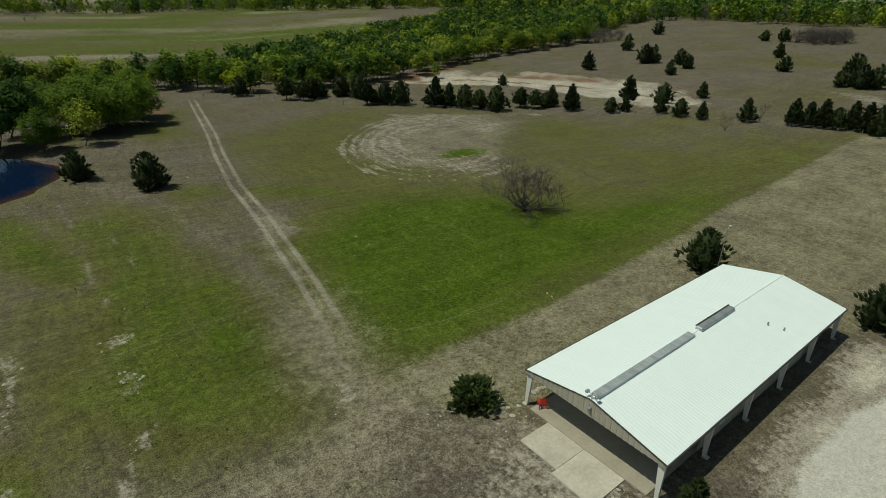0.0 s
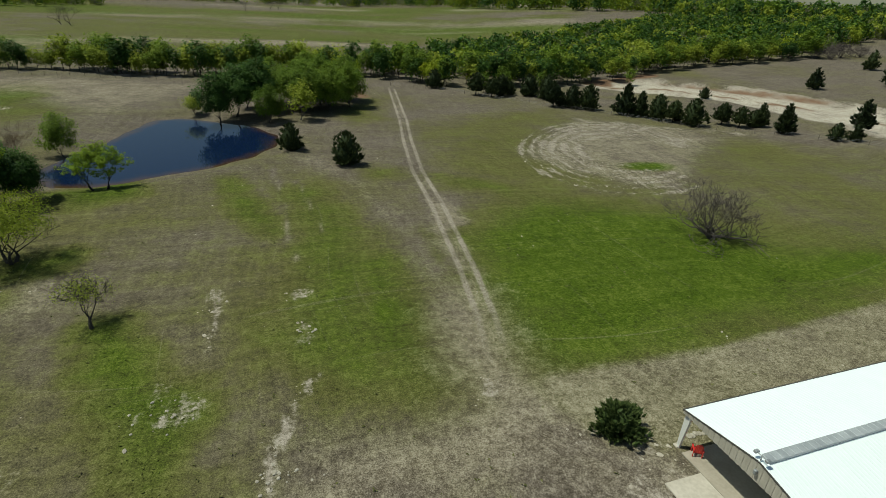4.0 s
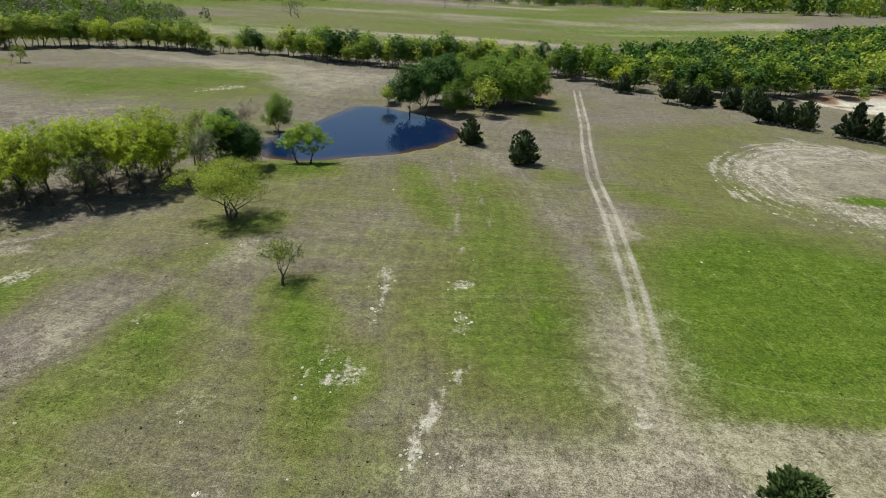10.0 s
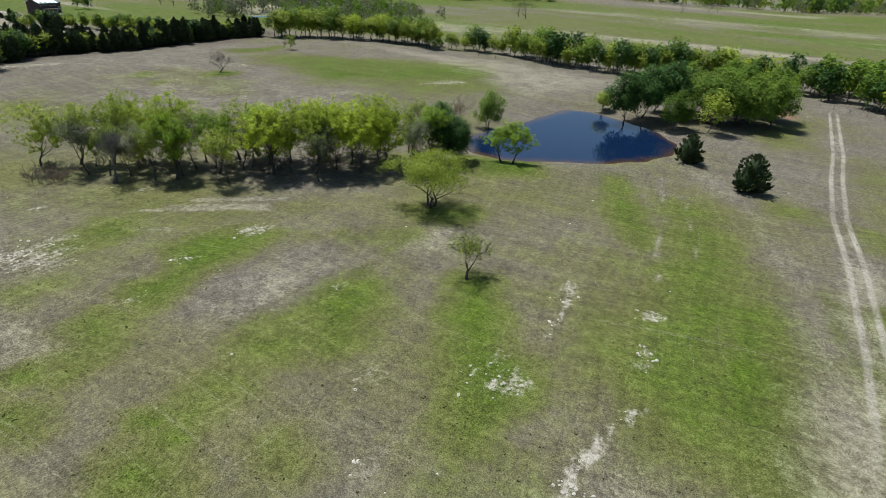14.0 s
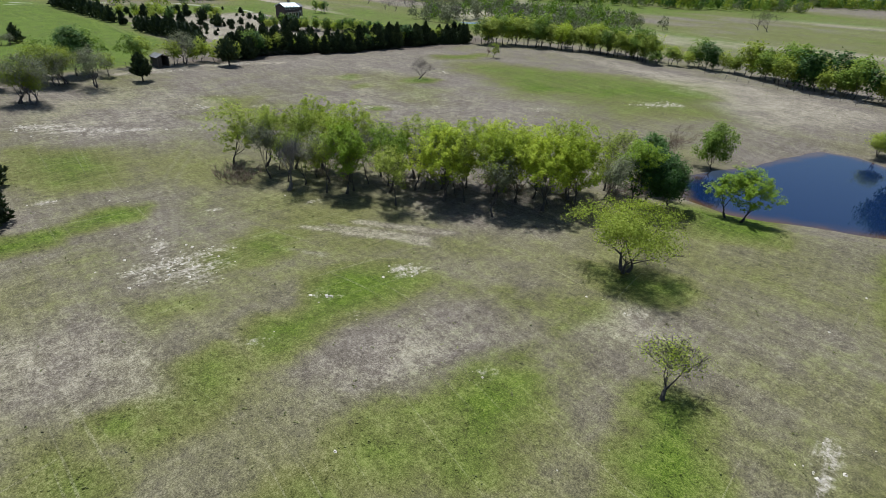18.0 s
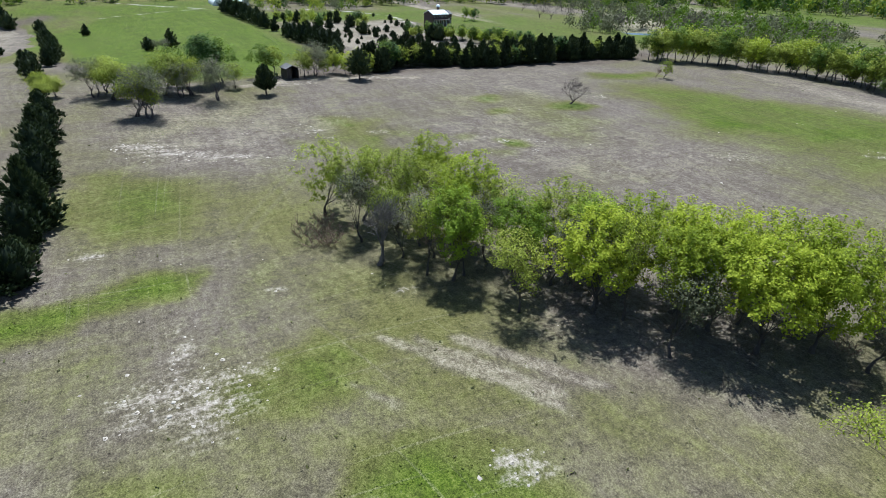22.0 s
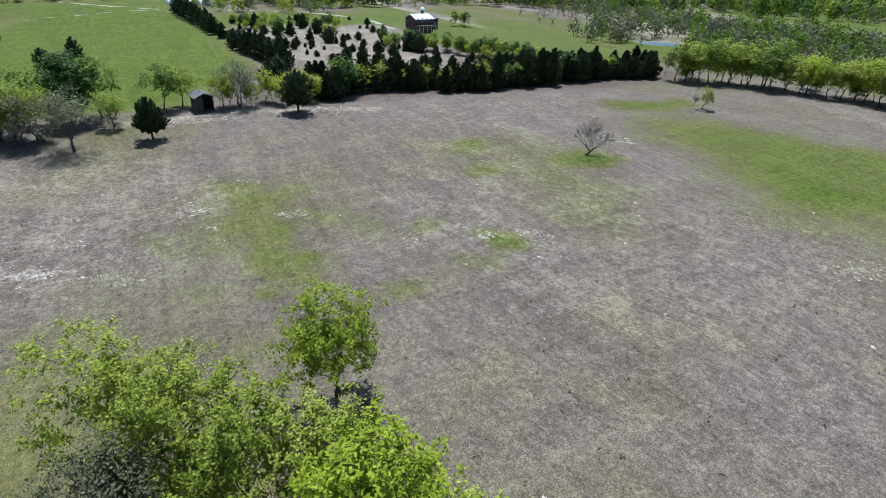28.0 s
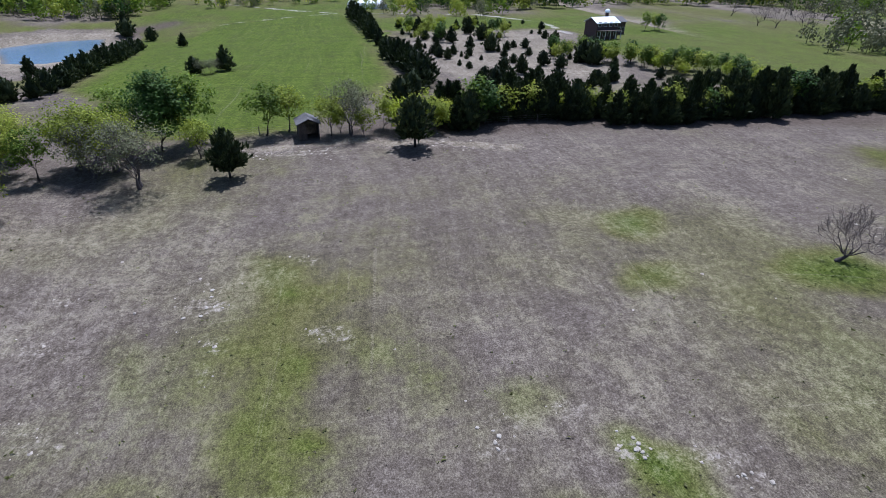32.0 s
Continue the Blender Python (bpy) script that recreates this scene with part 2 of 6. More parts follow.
LEAF_GREY = leaf("thin_grey_green_leaf", (0.10, 0.11, 0.058), (0.17, 0.185, 0.092), (0.26, 0.28, 0.15), 0.34)
CEDAR = leaf("cedar_foliage", (0.014, 0.026, 0.008), (0.034, 0.054, 0.016), (0.080, 0.105, 0.034), 0.12)
SPRUCE = leaf("spruce_foliage", (0.018, 0.040, 0.010), (0.045, 0.080, 0.020), (0.110, 0.150, 0.045), 0.12)
WEED = leaf("weed_leaf", (0.09, 0.10, 0.03), (0.15, 0.16, 0.05), (0.24, 0.24, 0.10), 0.3)
WHITE_METAL = plain("white_roof_sheet", (0.83, 0.92, 0.95), (0.87, 0.955, 0.985), 0.6, 0.4, 0, 0.0)
WHITE_STEEL = plain("white_painted_steel", (0.66, 0.66, 0.64), (0.78, 0.78, 0.76), 2, 0.45, 0, 0.05)
TAN_METAL = plain("grey_tan_siding_sheet", (0.36, 0.34, 0.29), (0.46, 0.435, 0.38), 1.2, 0.55, 0, 0.05)
GREY_METAL = plain("weathered_grey_metal", (0.20, 0.22, 0.24), (0.44, 0.47, 0.50), 1.4, 0.5, 0.4, 0.1)
PALE_METAL = plain("dull_galvanised_sheet", (0.30, 0.33, 0.36), (0.46, 0.50, 0.53), 1.4, 0.5, 0.2, 0.05)
DARK_TRIM = plain("dark_trim", (0.035, 0.032, 0.03), (0.07, 0.065, 0.06), 2, 0.6)
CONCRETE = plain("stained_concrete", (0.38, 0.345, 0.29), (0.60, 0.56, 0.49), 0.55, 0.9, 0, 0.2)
# floor under the barn roof: a darker concrete than the apron's
CONCRETE_IN = plain("darker_floor_concrete", (0.30, 0.27, 0.22), (0.42, 0.38, 0.32), 0.7, 0.85, 0, 0.15)
RED = plain("red_paint", (0.50, 0.025, 0.02), (0.68, 0.05, 0.035), 4, 0.4, 0, 0.0)
STONE = plain("pale_limestone", (0.26, 0.235, 0.19), (0.46, 0.43, 0.37), 2.5, 0.9, 0, 0.5)
SOIL_CRUMB = plain("pale_soil_crumb", (0.24, 0.21, 0.17), (0.50, 0.46, 0.39), 1.5, 0.95, 0, 0.2)
DARK_WOOD = plain("dark_weathered_wood", (0.035, 0.028, 0.022), (0.11, 0.09, 0.07), 5, 0.85, 0, 0.3)
POST_WOOD = plain("grey_post_wood", (0.13, 0.11, 0.09), (0.28, 0.24, 0.20), 5, 0.9, 0, 0.3)
WIRE = plain("galvanised_wire", (0.25, 0.25, 0.25), (0.40, 0.40, 0.40), 5, 0.5, 0.7, 0)
SHED_ROOF = plain("grey_shingle_roof", (0.07, 0.07, 0.075), (0.15, 0.15, 0.16), 3, 0.8, 0, 0.3)
GLASS = plain("dark_window_glass", (0.03, 0.035, 0.04), (0.05, 0.055, 0.06), 1, 0.08, 0, 0)
HOUSE_WALL = plain("dark_red_brown_siding", (0.055, 0.035, 0.035), (0.10, 0.065, 0.06), 2, 0.8)
HOOP_WHITE = plain("white_hoop_fabric", (0.70, 0.72, 0.74), (0.80, 0.82, 0.84), 1, 0.5, 0, 0)


def water_material(name, rough, shore, deep):
    m = Mat(name, rough)
    edge = m.step(m.op("ADD", m.attr("depth"), m.op("MULTIPLY_ADD", m.noise(0.3, 3), 0.7, -0.35)), 0.1, 0.9)
    # brown at the shore; the deep colour also carries painted-in sky blue
    m.color(m.mix(edge, shore, deep))
    m.bump(m.noise(2.5, 3), 0.06, 0.05)
    m.b.inputs["IOR"].default_value = 1.33
    return m.m


# open-water blue paints the sky's reflection into the base colour
WATER = water_material("pond_water_sky_tint", 0.03, (0.075, 0.040, 0.016), (0.005, 0.014, 0.045))
# the pale blue here is mirrored sky, mixed into the base colour
LAKE_WATER = water_material("rippled_lake_water_sky_tint", 0.22, (0.20, 0.17, 0.12), (0.10, 0.17, 0.24))


# ---- builders ----
def mesh_of(name, verts, faces, mat, smooth=False):
    me = bpy.data.meshes.new(name)
    V = np.asarray(verts, np.float32)
    if isinstance(faces, np.ndarray):
        n, k = faces.shape
        me.vertices.add(len(V)), me.loops.add(n * k), me.polygons.add(n)
        me.vertices.foreach_set("co", V.ravel())
        me.loops.foreach_set("vertex_index", faces.ravel().astype(np.int32))
        me.polygons.foreach_set("loop_start", np.arange(0, n * k, k, dtype=np.int32))
        me.update(calc_edges=True)
    else:
        me.from_pydata(V.tolist(), [], faces)
    if smooth:
        me.polygons.foreach_set("use_smooth", np.ones(len(me.polygons), bool))
    me.materials.append(mat)
    return me


def part(name, data, parent, label=""):
    """Links a mesh as one part under a thing or a part."""
    ob = new(name, data)
    ob.parent = parent
    if label:
        ob["label"] = label
    return ob


def thing(name, label, category, at=(0, 0, 0), turn=0.0, group="", kind=""):
    ob = new(name)
    ob.empty_display_size = 0.5
    ob.matrix_basis = pose(*at, 0, 0, turn)
    return tagged(ob, label, category, group, kind)


BOX_F = [(0, 3, 2, 1), (4, 5, 6, 7), (0, 1, 5, 4), (1, 2, 6, 5), (2, 3, 7, 6), (3, 0, 4, 7)]


def box(x0, y0, z0, x1, y1, z1, bevel=0.0):
    """Corners and faces of a box; bevel chamfers its upright edges and its top."""
    if not bevel:
        return [(x0, y0, z0), (x1, y0, z0), (x1, y1, z0), (x0, y1, z0), (x0, y0, z1), (x1, y0, z1), (x1, y1, z1), (x0, y1, z1)], list(BOX_F)
    b = bevel
    ring = [(x0 + b, y0), (x1 - b, y0), (x1, y0 + b), (x1, y1 - b), (x1 - b, y1), (x0 + b, y1), (x0, y1 - b), (x0, y0 + b)]
    cx, cy = (x0 + x1) / 2, (y0 + y1) / 2
    sx, sy = 1 - 2 * b / (x1 - x0), 1 - 2 * b / (y1 - y0)
    v = [(x, y, z0) for x, y in ring] + [(x, y, z1 - b) for x, y in ring] + [(cx + (x - cx) * sx, cy + (y - cy) * sy, z1) for x, y in ring]
    fs = [tuple(range(7, -1, -1)), tuple(range(16, 24))]
    for k in (0, 8):
        fs += [(k + i, k + (i + 1) % 8, k + 8 + (i + 1) % 8, k + 8 + i) for i in range(8)]
    return v, fs


def join(*pieces):
    V, F = [], []
    for v, fs in pieces:
        n = len(V)
        V += list(v)
        F += [tuple(i + n for i in q) for q in fs]
    return V, F


def tube(points, radii, sides=6, cap=True):
    """A tapered tube along points."""
    V, F = [], []
    for i, p in enumerate(points):
        a, b = points[max(i - 1, 0)], points[min(i + 1, len(points) - 1)]
        d = (Vector(b) - Vector(a)).normalized()
        u = d.orthogonal().normalized()
        w = d.cross(u)
        for k in range(sides):
            t = 2 * math.pi * k / sides
            V.append(tuple(Vector(p) + radii[i] * (math.cos(t) * u + math.sin(t) * w)))
    for i in range(len(points) - 1):
        for k in range(sides):
            a, b = i * sides + k, i * sides + (k + 1) % sides
            F.append((a, b, b + sides, a + sides))
    if cap:
        F += [tuple(range(sides - 1, -1, -1)), tuple(range(len(V) - sides, len(V)))]
    return V, F


# ---- ground ----
POND = [(-35, 88), (-28, 87.2), (-20.6, 91), (-12.5, 96), (-5, 102.6), (-0.8, 110), (-0.6, 119), (-5.5, 128), (-14.5, 133.5), (-23, 138), (-29.5, 136), (-33, 124), (-35.5, 113), (-39, 103), (-41, 95)]
LAKE = [(-281, -36), (-300, -48), (-318, -34), (-324, -17), (-308, -12.5), (-270, -9.3), (-258, -15), (-262, -26)]
TANK = [(-186, 157), (-192, 162), (-190, 178), (-180, 168)]
TANK_2 = [(-215, 236), (-232, 242), (-222, 262), (-204, 252)]


def inside(poly, X, Y):
    """Signed distance to a polygon's edge, positive within."""
    P = np.array(poly, float)
    d, odd = np.full(X.shape, 1e9), np.zeros(X.shape, bool)
    for (ax, ay), (bx, by) in zip(P, np.roll(P, -1, 0)):
        L2 = (bx - ax) ** 2 + (by - ay) ** 2
        t = np.clip(((X - ax) * (bx - ax) + (Y - ay) * (by - ay)) / L2, 0, 1)
        d = np.minimum(d, np.hypot(X - ax - t * (bx - ax), Y - ay - t * (by - ay)))
        with np.errstate(divide="ignore", invalid="ignore"):
            odd ^= ((ay > Y) != (by > Y)) & (X < (bx - ax) * (Y - ay) / (by - ay + 1e-12) + ax)
    return np.where(odd, d, -d)


def lattice(X, Y, seed):
    """Smooth value noise, 0 to 1."""
    xi, yi = np.floor(X).astype(np.int64), np.floor(Y).astype(np.int64)
    fx, fy = X - xi, Y - yi
    fx, fy = fx * fx * (3 - 2 * fx), fy * fy * (3 - 2 * fy)

    def h(i, j):
        n = (i * 374761393 + j * 668265263 + seed * 1274126177) & 0xFFFFFFFF
        n = ((n ^ (n >> 13)) * 1103515245) & 0xFFFFFFFF
        return ((n ^ (n >> 16)) & 0xFFFF) / 65535.0
    return (h(xi, yi) * (1 - fx) + h(xi + 1, yi) * fx) * (1 - fy) + (h(xi, yi + 1) * (1 - fx) + h(xi + 1, yi + 1) * fx) * fy


def fbm(X, Y, scale, seed, octaves=4):
    s, a, tot = 0.0, 1.0, 0.0
    for k in range(octaves):
        s = s + a * lattice(X / scale * 2 ** k, Y / scale * 2 ** k, seed + k)
        tot, a = tot + a, a * 0.55
    return s / tot


def land(X, Y):
    """Height of the land without water basins."""
    X, Y = np.asarray(X, float), np.asarray(Y, float)
    z = -1.9 * np.exp(-(((X + 90) / 55) ** 2 + ((Y - 42) / 35) ** 2))
    z = z - 7.0 * np.exp(-(((X + 305) / 75) ** 2 + ((Y + 10) / 60) ** 2))
    east = np.maximum(X - 100, 0)
    z = z + np.minimum(0.072 * east ** 2 / (east + 15), 21)
    far = np.clip((np.hypot(X + 40, Y - 60) - 150) / 300, 0, 1)
    return z + far * 3.0 * (fbm(X, Y, 160, 3, 2) - 0.5) + 0.25 * (fbm(X, Y, 14, 9, 2) - 0.5)


def height(X, Y):
    X, Y = np.asarray(X, float), np.asarray(Y, float)
    z = land(X, Y)
    for poly, level in ((POND, -0.75), (LAKE, -6.6), (TANK, -1.1), (TANK_2, -1.1)):
        d = inside(poly, X, Y) + 1.6 * (fbm(X, Y, 6, 21, 2) - 0.5)
        t = np.clip((d + 5) / 5, 0, 1)
        z = np.where(d > -5, z * (1 - t * t * (3 - 2 * t)) + level * t * t * (3 - 2 * t), z)
        z = z - np.clip(d, 0, 6) * 0.16
    # a low dam on the pond's near side
    dam = np.abs(inside(POND, X, Y) + 5.5)
    z = z + 0.45 * np.exp(-(dam / 2.5) ** 2) * (Y < 112) * (X > -32)
    # the washed gully beyond the fence
    g = inside(GULLY, X, Y) + 6 * (fbm(X, Y, 9, 33, 3) - 0.5)
    return z - 1.3 * np.clip(g / 4, 0, 1)


GULLY = [(111, 190), (140, 192), (159, 161), (168, 132), (168, 108), (153, 86), (142, 96), (140, 116), (138, 131), (132, 152), (115, 172)]


def ground_z(x, y):
    """Height of the built ground sheet, between its grid points."""
    x, y = np.asarray(x, float), np.asarray(y, float)
    i, j = np.clip(np.searchsorted(GX, x) - 1, 0, NX - 2), np.clip(np.searchsorted(GY, y) - 1, 0, NY - 2)
    u, v = (x - GX[i]) / (GX[i + 1] - GX[i]), (y - GY[j]) / (GY[j + 1] - GY[j])
    return (ZG[j, i] * (1 - u) + ZG[j, i + 1] * u) * (1 - v) + (ZG[j + 1, i] * (1 - u) + ZG[j + 1, i + 1] * u) * v


def at_z(x, y):
    return float(ground_z(x, y))


def steps(lo, hi, fine, outer):
    """Grid lines: fine from lo to hi, then growing out to the horizon."""
    mid = list(np.arange(lo, hi + fine, fine))
    for (end, step) in outer:
        if end > mid[-1]:
            mid += list(np.arange(mid[-1] + step, end, step))
        else:
            mid = list(np.arange(end, mid[0] - 0.5 * step, step)) + mid
    s, w = mid[-1], outer[0][1]
    while s < 4600:
        w *= 1.17
        s += w
        mid.append(s)
    s, w = mid[0], outer[1][1]
    while s > -4600:
        w *= 1.17
        s -= w
        mid.insert(0, s)
    return np.array(mid)


GX = steps(-172, 76, 0.85, ((330, 2.6), (-400, 2.6)))
GY = steps(-6, 214, 0.85, ((340, 3.0), (-50, 2.5)))
MX, MY = np.meshgrid(GX, GY)
EDGE = 6.0 * (fbm(MX, MY, 5.0, 5, 4) - 0.5)
MASK = {k: np.zeros(MX.shape) for k in ("lush", "pale", "bare", "clay", "gravel", "litter")}


def stroke(kind, x0, y0, x1, y1, w, k, soft=None):
    """Lays a soft-edged stroke of that cover from point to point, w to each side."""
    soft = soft or (max(3.0, 2.6 * w) if kind == "lush" else max(1.6, 2.0 * w))
    L2 = max((x1 - x0) ** 2 + (y1 - y0) ** 2, 1e-6)
    m = w + soft + 4
    i0, i1 = np.searchsorted(GX, (min(x0, x1) - m, max(x0, x1) + m))
    j0, j1 = np.searchsorted(GY, (min(y0, y1) - m, max(y0, y1) + m))
    X, Y = MX[j0:j1, i0:i1], MY[j0:j1, i0:i1]
    t = np.clip(((X - x0) * (x1 - x0) + (Y - y0) * (y1 - y0)) / L2, 0, 1)
    d = np.hypot(X - x0 - t * (x1 - x0), Y - y0 - t * (y1 - y0)) + EDGE[j0:j1, i0:i1] * min(1.2, w / 2.2 + 0.15)
    v = k * np.clip(1 - (d - w * 0.2) / soft, 0, 1) * {"bare": 0.8, "lush": 0.88}.get(kind, 1)
    A = MASK[kind]
    A[j0:j1, i0:i1] = np.maximum(A[j0:j1, i0:i1], v)


def path(kind, pts, w, k, soft=None):
    for a, b in zip(pts, pts[1:]):
        stroke(kind, *a, *b, w, k, soft)


def area(kind, poly, k, soft, rough=6.0):
    d = inside(poly, MX, MY) + rough * (fbm(MX, MY, 10, 41, 3) - 0.5)
    MASK[kind] = np.maximum(MASK[kind], k * np.clip(d / (2.2 * soft) + 0.5, 0, 1))


def patch(kind, k, soft, *pts):
    """Lays a ragged-edged patch of that cover over a polygon."""
    P = np.array(pts)
    (x0, y0), (x1, y1) = P.min(0) - 2 * soft - 3, P.max(0) + 2 * soft + 3
    i0, i1 = np.searchsorted(GX, (x0, x1))
    j0, j1 = np.searchsorted(GY, (y0, y1))
    d = inside(pts, MX[j0:j1, i0:i1], MY[j0:j1, i0:i1]) + EDGE[j0:j1, i0:i1] * min(1.0, 0.3 + 0.3 * soft)
    A = MASK[kind]
    A[j0:j1, i0:i1] = np.maximum(A[j0:j1, i0:i1], k * np.clip(d / (4.4 * soft + 1.3) + 0.5, 0, 1))


def bare(*a):
    stroke("bare", *a)


def clay(*a):
    stroke("clay", *a)


# green and bare places, home meadow
patch("lush", 0.5, 5, (21.5, 67.3), (31.0, 78.3), (39.9, 79.9), (60.1, 68.0), (67.9, 59.3), (98.5, 57.8), (132.3, 52.1), (144.0, 44.5), (84.6, 38.8), (46.3, 33.8), (18.5, 32.3), (18.0, 42.2))
patch("lush", 1.05, 3, (20.7, 59.1), (29.7, 67.1), (41.1, 70.5), (56.1, 63.2), (59.5, 51.5), (79.0, 47.2), (88.9, 41.1), (72.4, 38.1), (47.4, 34.7), (30.6, 31.6), (19.7, 32.4), (18.1, 36.5), (18.9, 46.9))
patch("lush", 0.62, 3, (5.3, 55.9), (10.3, 65.9), (11.8, 54.5), (12.2, 44.9), (13.0, 35.9), (12.1, 30.7), (8.2, 28.5), (3.6, 31.0), (1.2, 33.8), (2.6, 43.8))
patch("lush", 0.34, 4, (-8.9, 59.9), (-5.1, 68.6), (2.6, 79.4), (12.2, 81.0), (11.0, 63.4), (4.4, 51.2), (1.5, 35.0), (-0.8, 34.0), (-4.8, 48.8))
patch("lush", 0.8, 1.2, (-11.6, 86.9), (-8.1, 88.8), (-3.4, 73.1), (-0.5, 64.7), (-2.4, 62.2), (-7.8, 71.0))
patch("lush", 0.68, 2, (-2.6, 83.3), (3.4, 83.5), (7.8, 72.1), (9.5, 57.0), (11.2, 46.9), (10.1, 37.3), (6.6, 32.4), (2.4, 31.9), (-0.3, 34.6), (-2.7, 39.6), (-2.4, 49.7), (-0.5, 64.7))
patch("lush", 0.95, 1.5, (6.6, 55.8), (10.0, 55.9), (11.0, 45.0), (9.7, 37.1), (5.6, 36.8), (3.8, 43.9))
patch("lush", 0.42, 2, (-13.1, 47.6), (-2.0, 52.2), (1.4, 43.0), (-0.3, 34.6), (-4.5, 33.7), (-7.0, 41.5))
patch("lush", 0.82, 1, (-19.9, 47.4), (-15.3, 50.6), (-13.5, 45.1), (-10.4, 38.4), (-8.2, 37.6), (-6.5, 33.0), (-7.7, 29.4), (-8.4, 26.4), (-10.7, 26.1), (-13.2, 31.1), (-16.7, 39.6))
patch("lush", 0.82, 1, (-30.3, 34.3), (-29.9, 39.8), (-25.8, 42.5), (-22.4, 37.4), (-21.3, 32.6), (-22.7, 29.7), (-26.0, 31.5))
patch("lush", 0.6, 1, (-31.9, 28.5), (-28.7, 32.2), (-26.0, 31.5), (-25.1, 28.8), (-28.1, 24.9))
patch("lush", 0.85, 1, (-47.6, 38.1), (-46.6, 45.8), (-42.1, 45.9), (-41.8, 40.3), (-41.6, 34.3), (-40.9, 27.7), (-43.2, 28.6))
patch("lush", 0.8, 1, (-63.8, 39.1), (-59.3, 41.6), (-56.4, 37.2), (-57.1, 34.2))
patch("lush", 0.65, 1, (-45.0, 25.2), (-42.1, 27.2), (-38.0, 24.7), (-38.5, 20.3))
patch("lush", 0.75, 0.8, (-29.0, 20.4), (-29.5, 23.7), (-27.7, 25.7), (-26.5, 24.8), (-26.7, 21.8), (-26.2, 19.4), (-27.5, 18.9))
patch("lush", 0.5, 0.8, (-22.3, 20.8), (-19.3, 21.9), (-16.9, 20.9), (-19.3, 18.7))
patch("lush", 0.4, 2, (-13.4, 30.4), (-10.0, 31.0), (-3.7, 29.7), (-4.0, 23.8), (-11.0, 21.3))
patch("lush", 0.45, 1.2, (-39.7, 46.8), (-34.2, 52.1), (-27.4, 56.5), (-25.4, 52.3), (-32.3, 46.6))
patch("lush", 0.36, 1.5, (-27.6, 45.6), (-25.4, 52.3), (-22.2, 43.9), (-22.0, 37.6))
patch("lush", 0.75, 0.7, (1.1, 59.0), (3.6, 60.8), (3.7, 55.9), (0.7, 54.6))
patch("lush", 0.6, 0.7, (15.3, 62.0), (18.2, 64.7), (16.5, 52.8), (15.1, 53.3))
patch("lush", 0.85, 1, (-33.6, 83.2), (-23.9, 95.6), (-21.3, 81.8), (-28.9, 76.1))
patch("lush", 0.5, 1.5, (11.2, 90.1), (19.8, 91.7), (17.7, 83.1), (11.6, 85.0))
patch("lush", 0.55, 1.5, (23.0, 86.8), (31.5, 85.1), (36.2, 77.4), (33.5, 69.9), (29.8, 74.5), (22.9, 79.0))
patch("lush", 0.5, 1.5, (37.5, 109.6), (44.0, 108.0), (38.9, 99.6))
patch("lush", 0.45, 2, (11.0, 148.4), (24.0, 156.4), (22.1, 130.4), (14.7, 126.3))
patch("lush", 0.62, 3, (-126.2, 136.2), (-117.5, 150.6), (-93.7, 164.5), (-67.8, 179.1), (-57.4, 166.6), (-55.2, 145.8), (-70.2, 134.4), (-86.1, 127.1), (-104.8, 128.8))
patch("lush", 1.0, 0.8, (-72.6, 12.7), (-75.9, 14.7), (-76.7, 22.7), (-79.6, 28.1), (-77.9, 31.6), (-75.2, 29.6), (-73.7, 22.2), (-71.9, 15.5))
patch("lush", 0.62, 2, (-108.6, 23.1), (-103.1, 33.3), (-95.7, 34.0), (-87.3, 29.8), (-88.3, 22.6), (-98.2, 21.2))
patch("lush", 0.8, 0.8, (-63.0, 10.2), (-61.5, 12.8), (-59.3, 12.0), (-59.4, 10.2))
patch("lush", 0.7, 0.8, (-61.6, 35.8), (-61.0, 39.5), (-56.8, 37.5), (-58.0, 34.4))
patch("lush", 0.85, 0.9, (-49.7, 36.3), (-49.2, 40.8), (-46.1, 46.5), (-43.0, 43.4), (-44.3, 38.3), (-43.5, 35.1), (-45.6, 34.7))
patch("lush", 0.8, 0.8, (-45.4, 32.1), (-43.5, 37.3), (-42.9, 34.7), (-41.4, 32.0), (-40.1, 29.5), (-41.4, 27.5), (-45.3, 28.2), (-46.4, 30.5))
patch("lush", 0.75, 0.8, (-44.2, 22.9), (-45.2, 26.0), (-42.2, 26.2), (-38.8, 23.8), (-39.2, 21.5))
patch("lush", 0.7, 0.7, (-39.5, 18.7), (-39.2, 21.5), (-38.3, 21.3), (-37.9, 18.9), (-38.8, 18.2))
patch("lush", 0.8, 0.9, (-30.5, 32.4), (-29.9, 36.5), (-27.1, 40.8), (-26.6, 39.1), (-27.2, 36.8), (-26.4, 35.1), (-28.9, 31.3))
patch("lush", 0.6, 0.7, (-30.0, 41.8), (-28.6, 44.9), (-26.5, 43.4), (-28.2, 40.9))
patch("lush", 0.6, 0.7, (-29.3, 46.9), (-28.7, 52.4), (-27.6, 55.3), (-27.0, 52.7), (-28.0, 47.8))
patch("lush", 0.75, 0.8, (-33.7, 60.7), (-30.0, 62.9), (-24.2, 65.8), (-22.3, 63.4), (-24.0, 59.5), (-28.9, 57.3))
patch("lush", 0.7, 0.6, (-36.8, 49.0), (-35.7, 51.3), (-34.4, 50.5), (-35.4, 48.2))
patch("lush", 0.45, 1.2, (-57.3, 21.8), (-53.2, 27.8), (-50.6, 26.5), (-50.2, 22.9), (-53.4, 21.9))
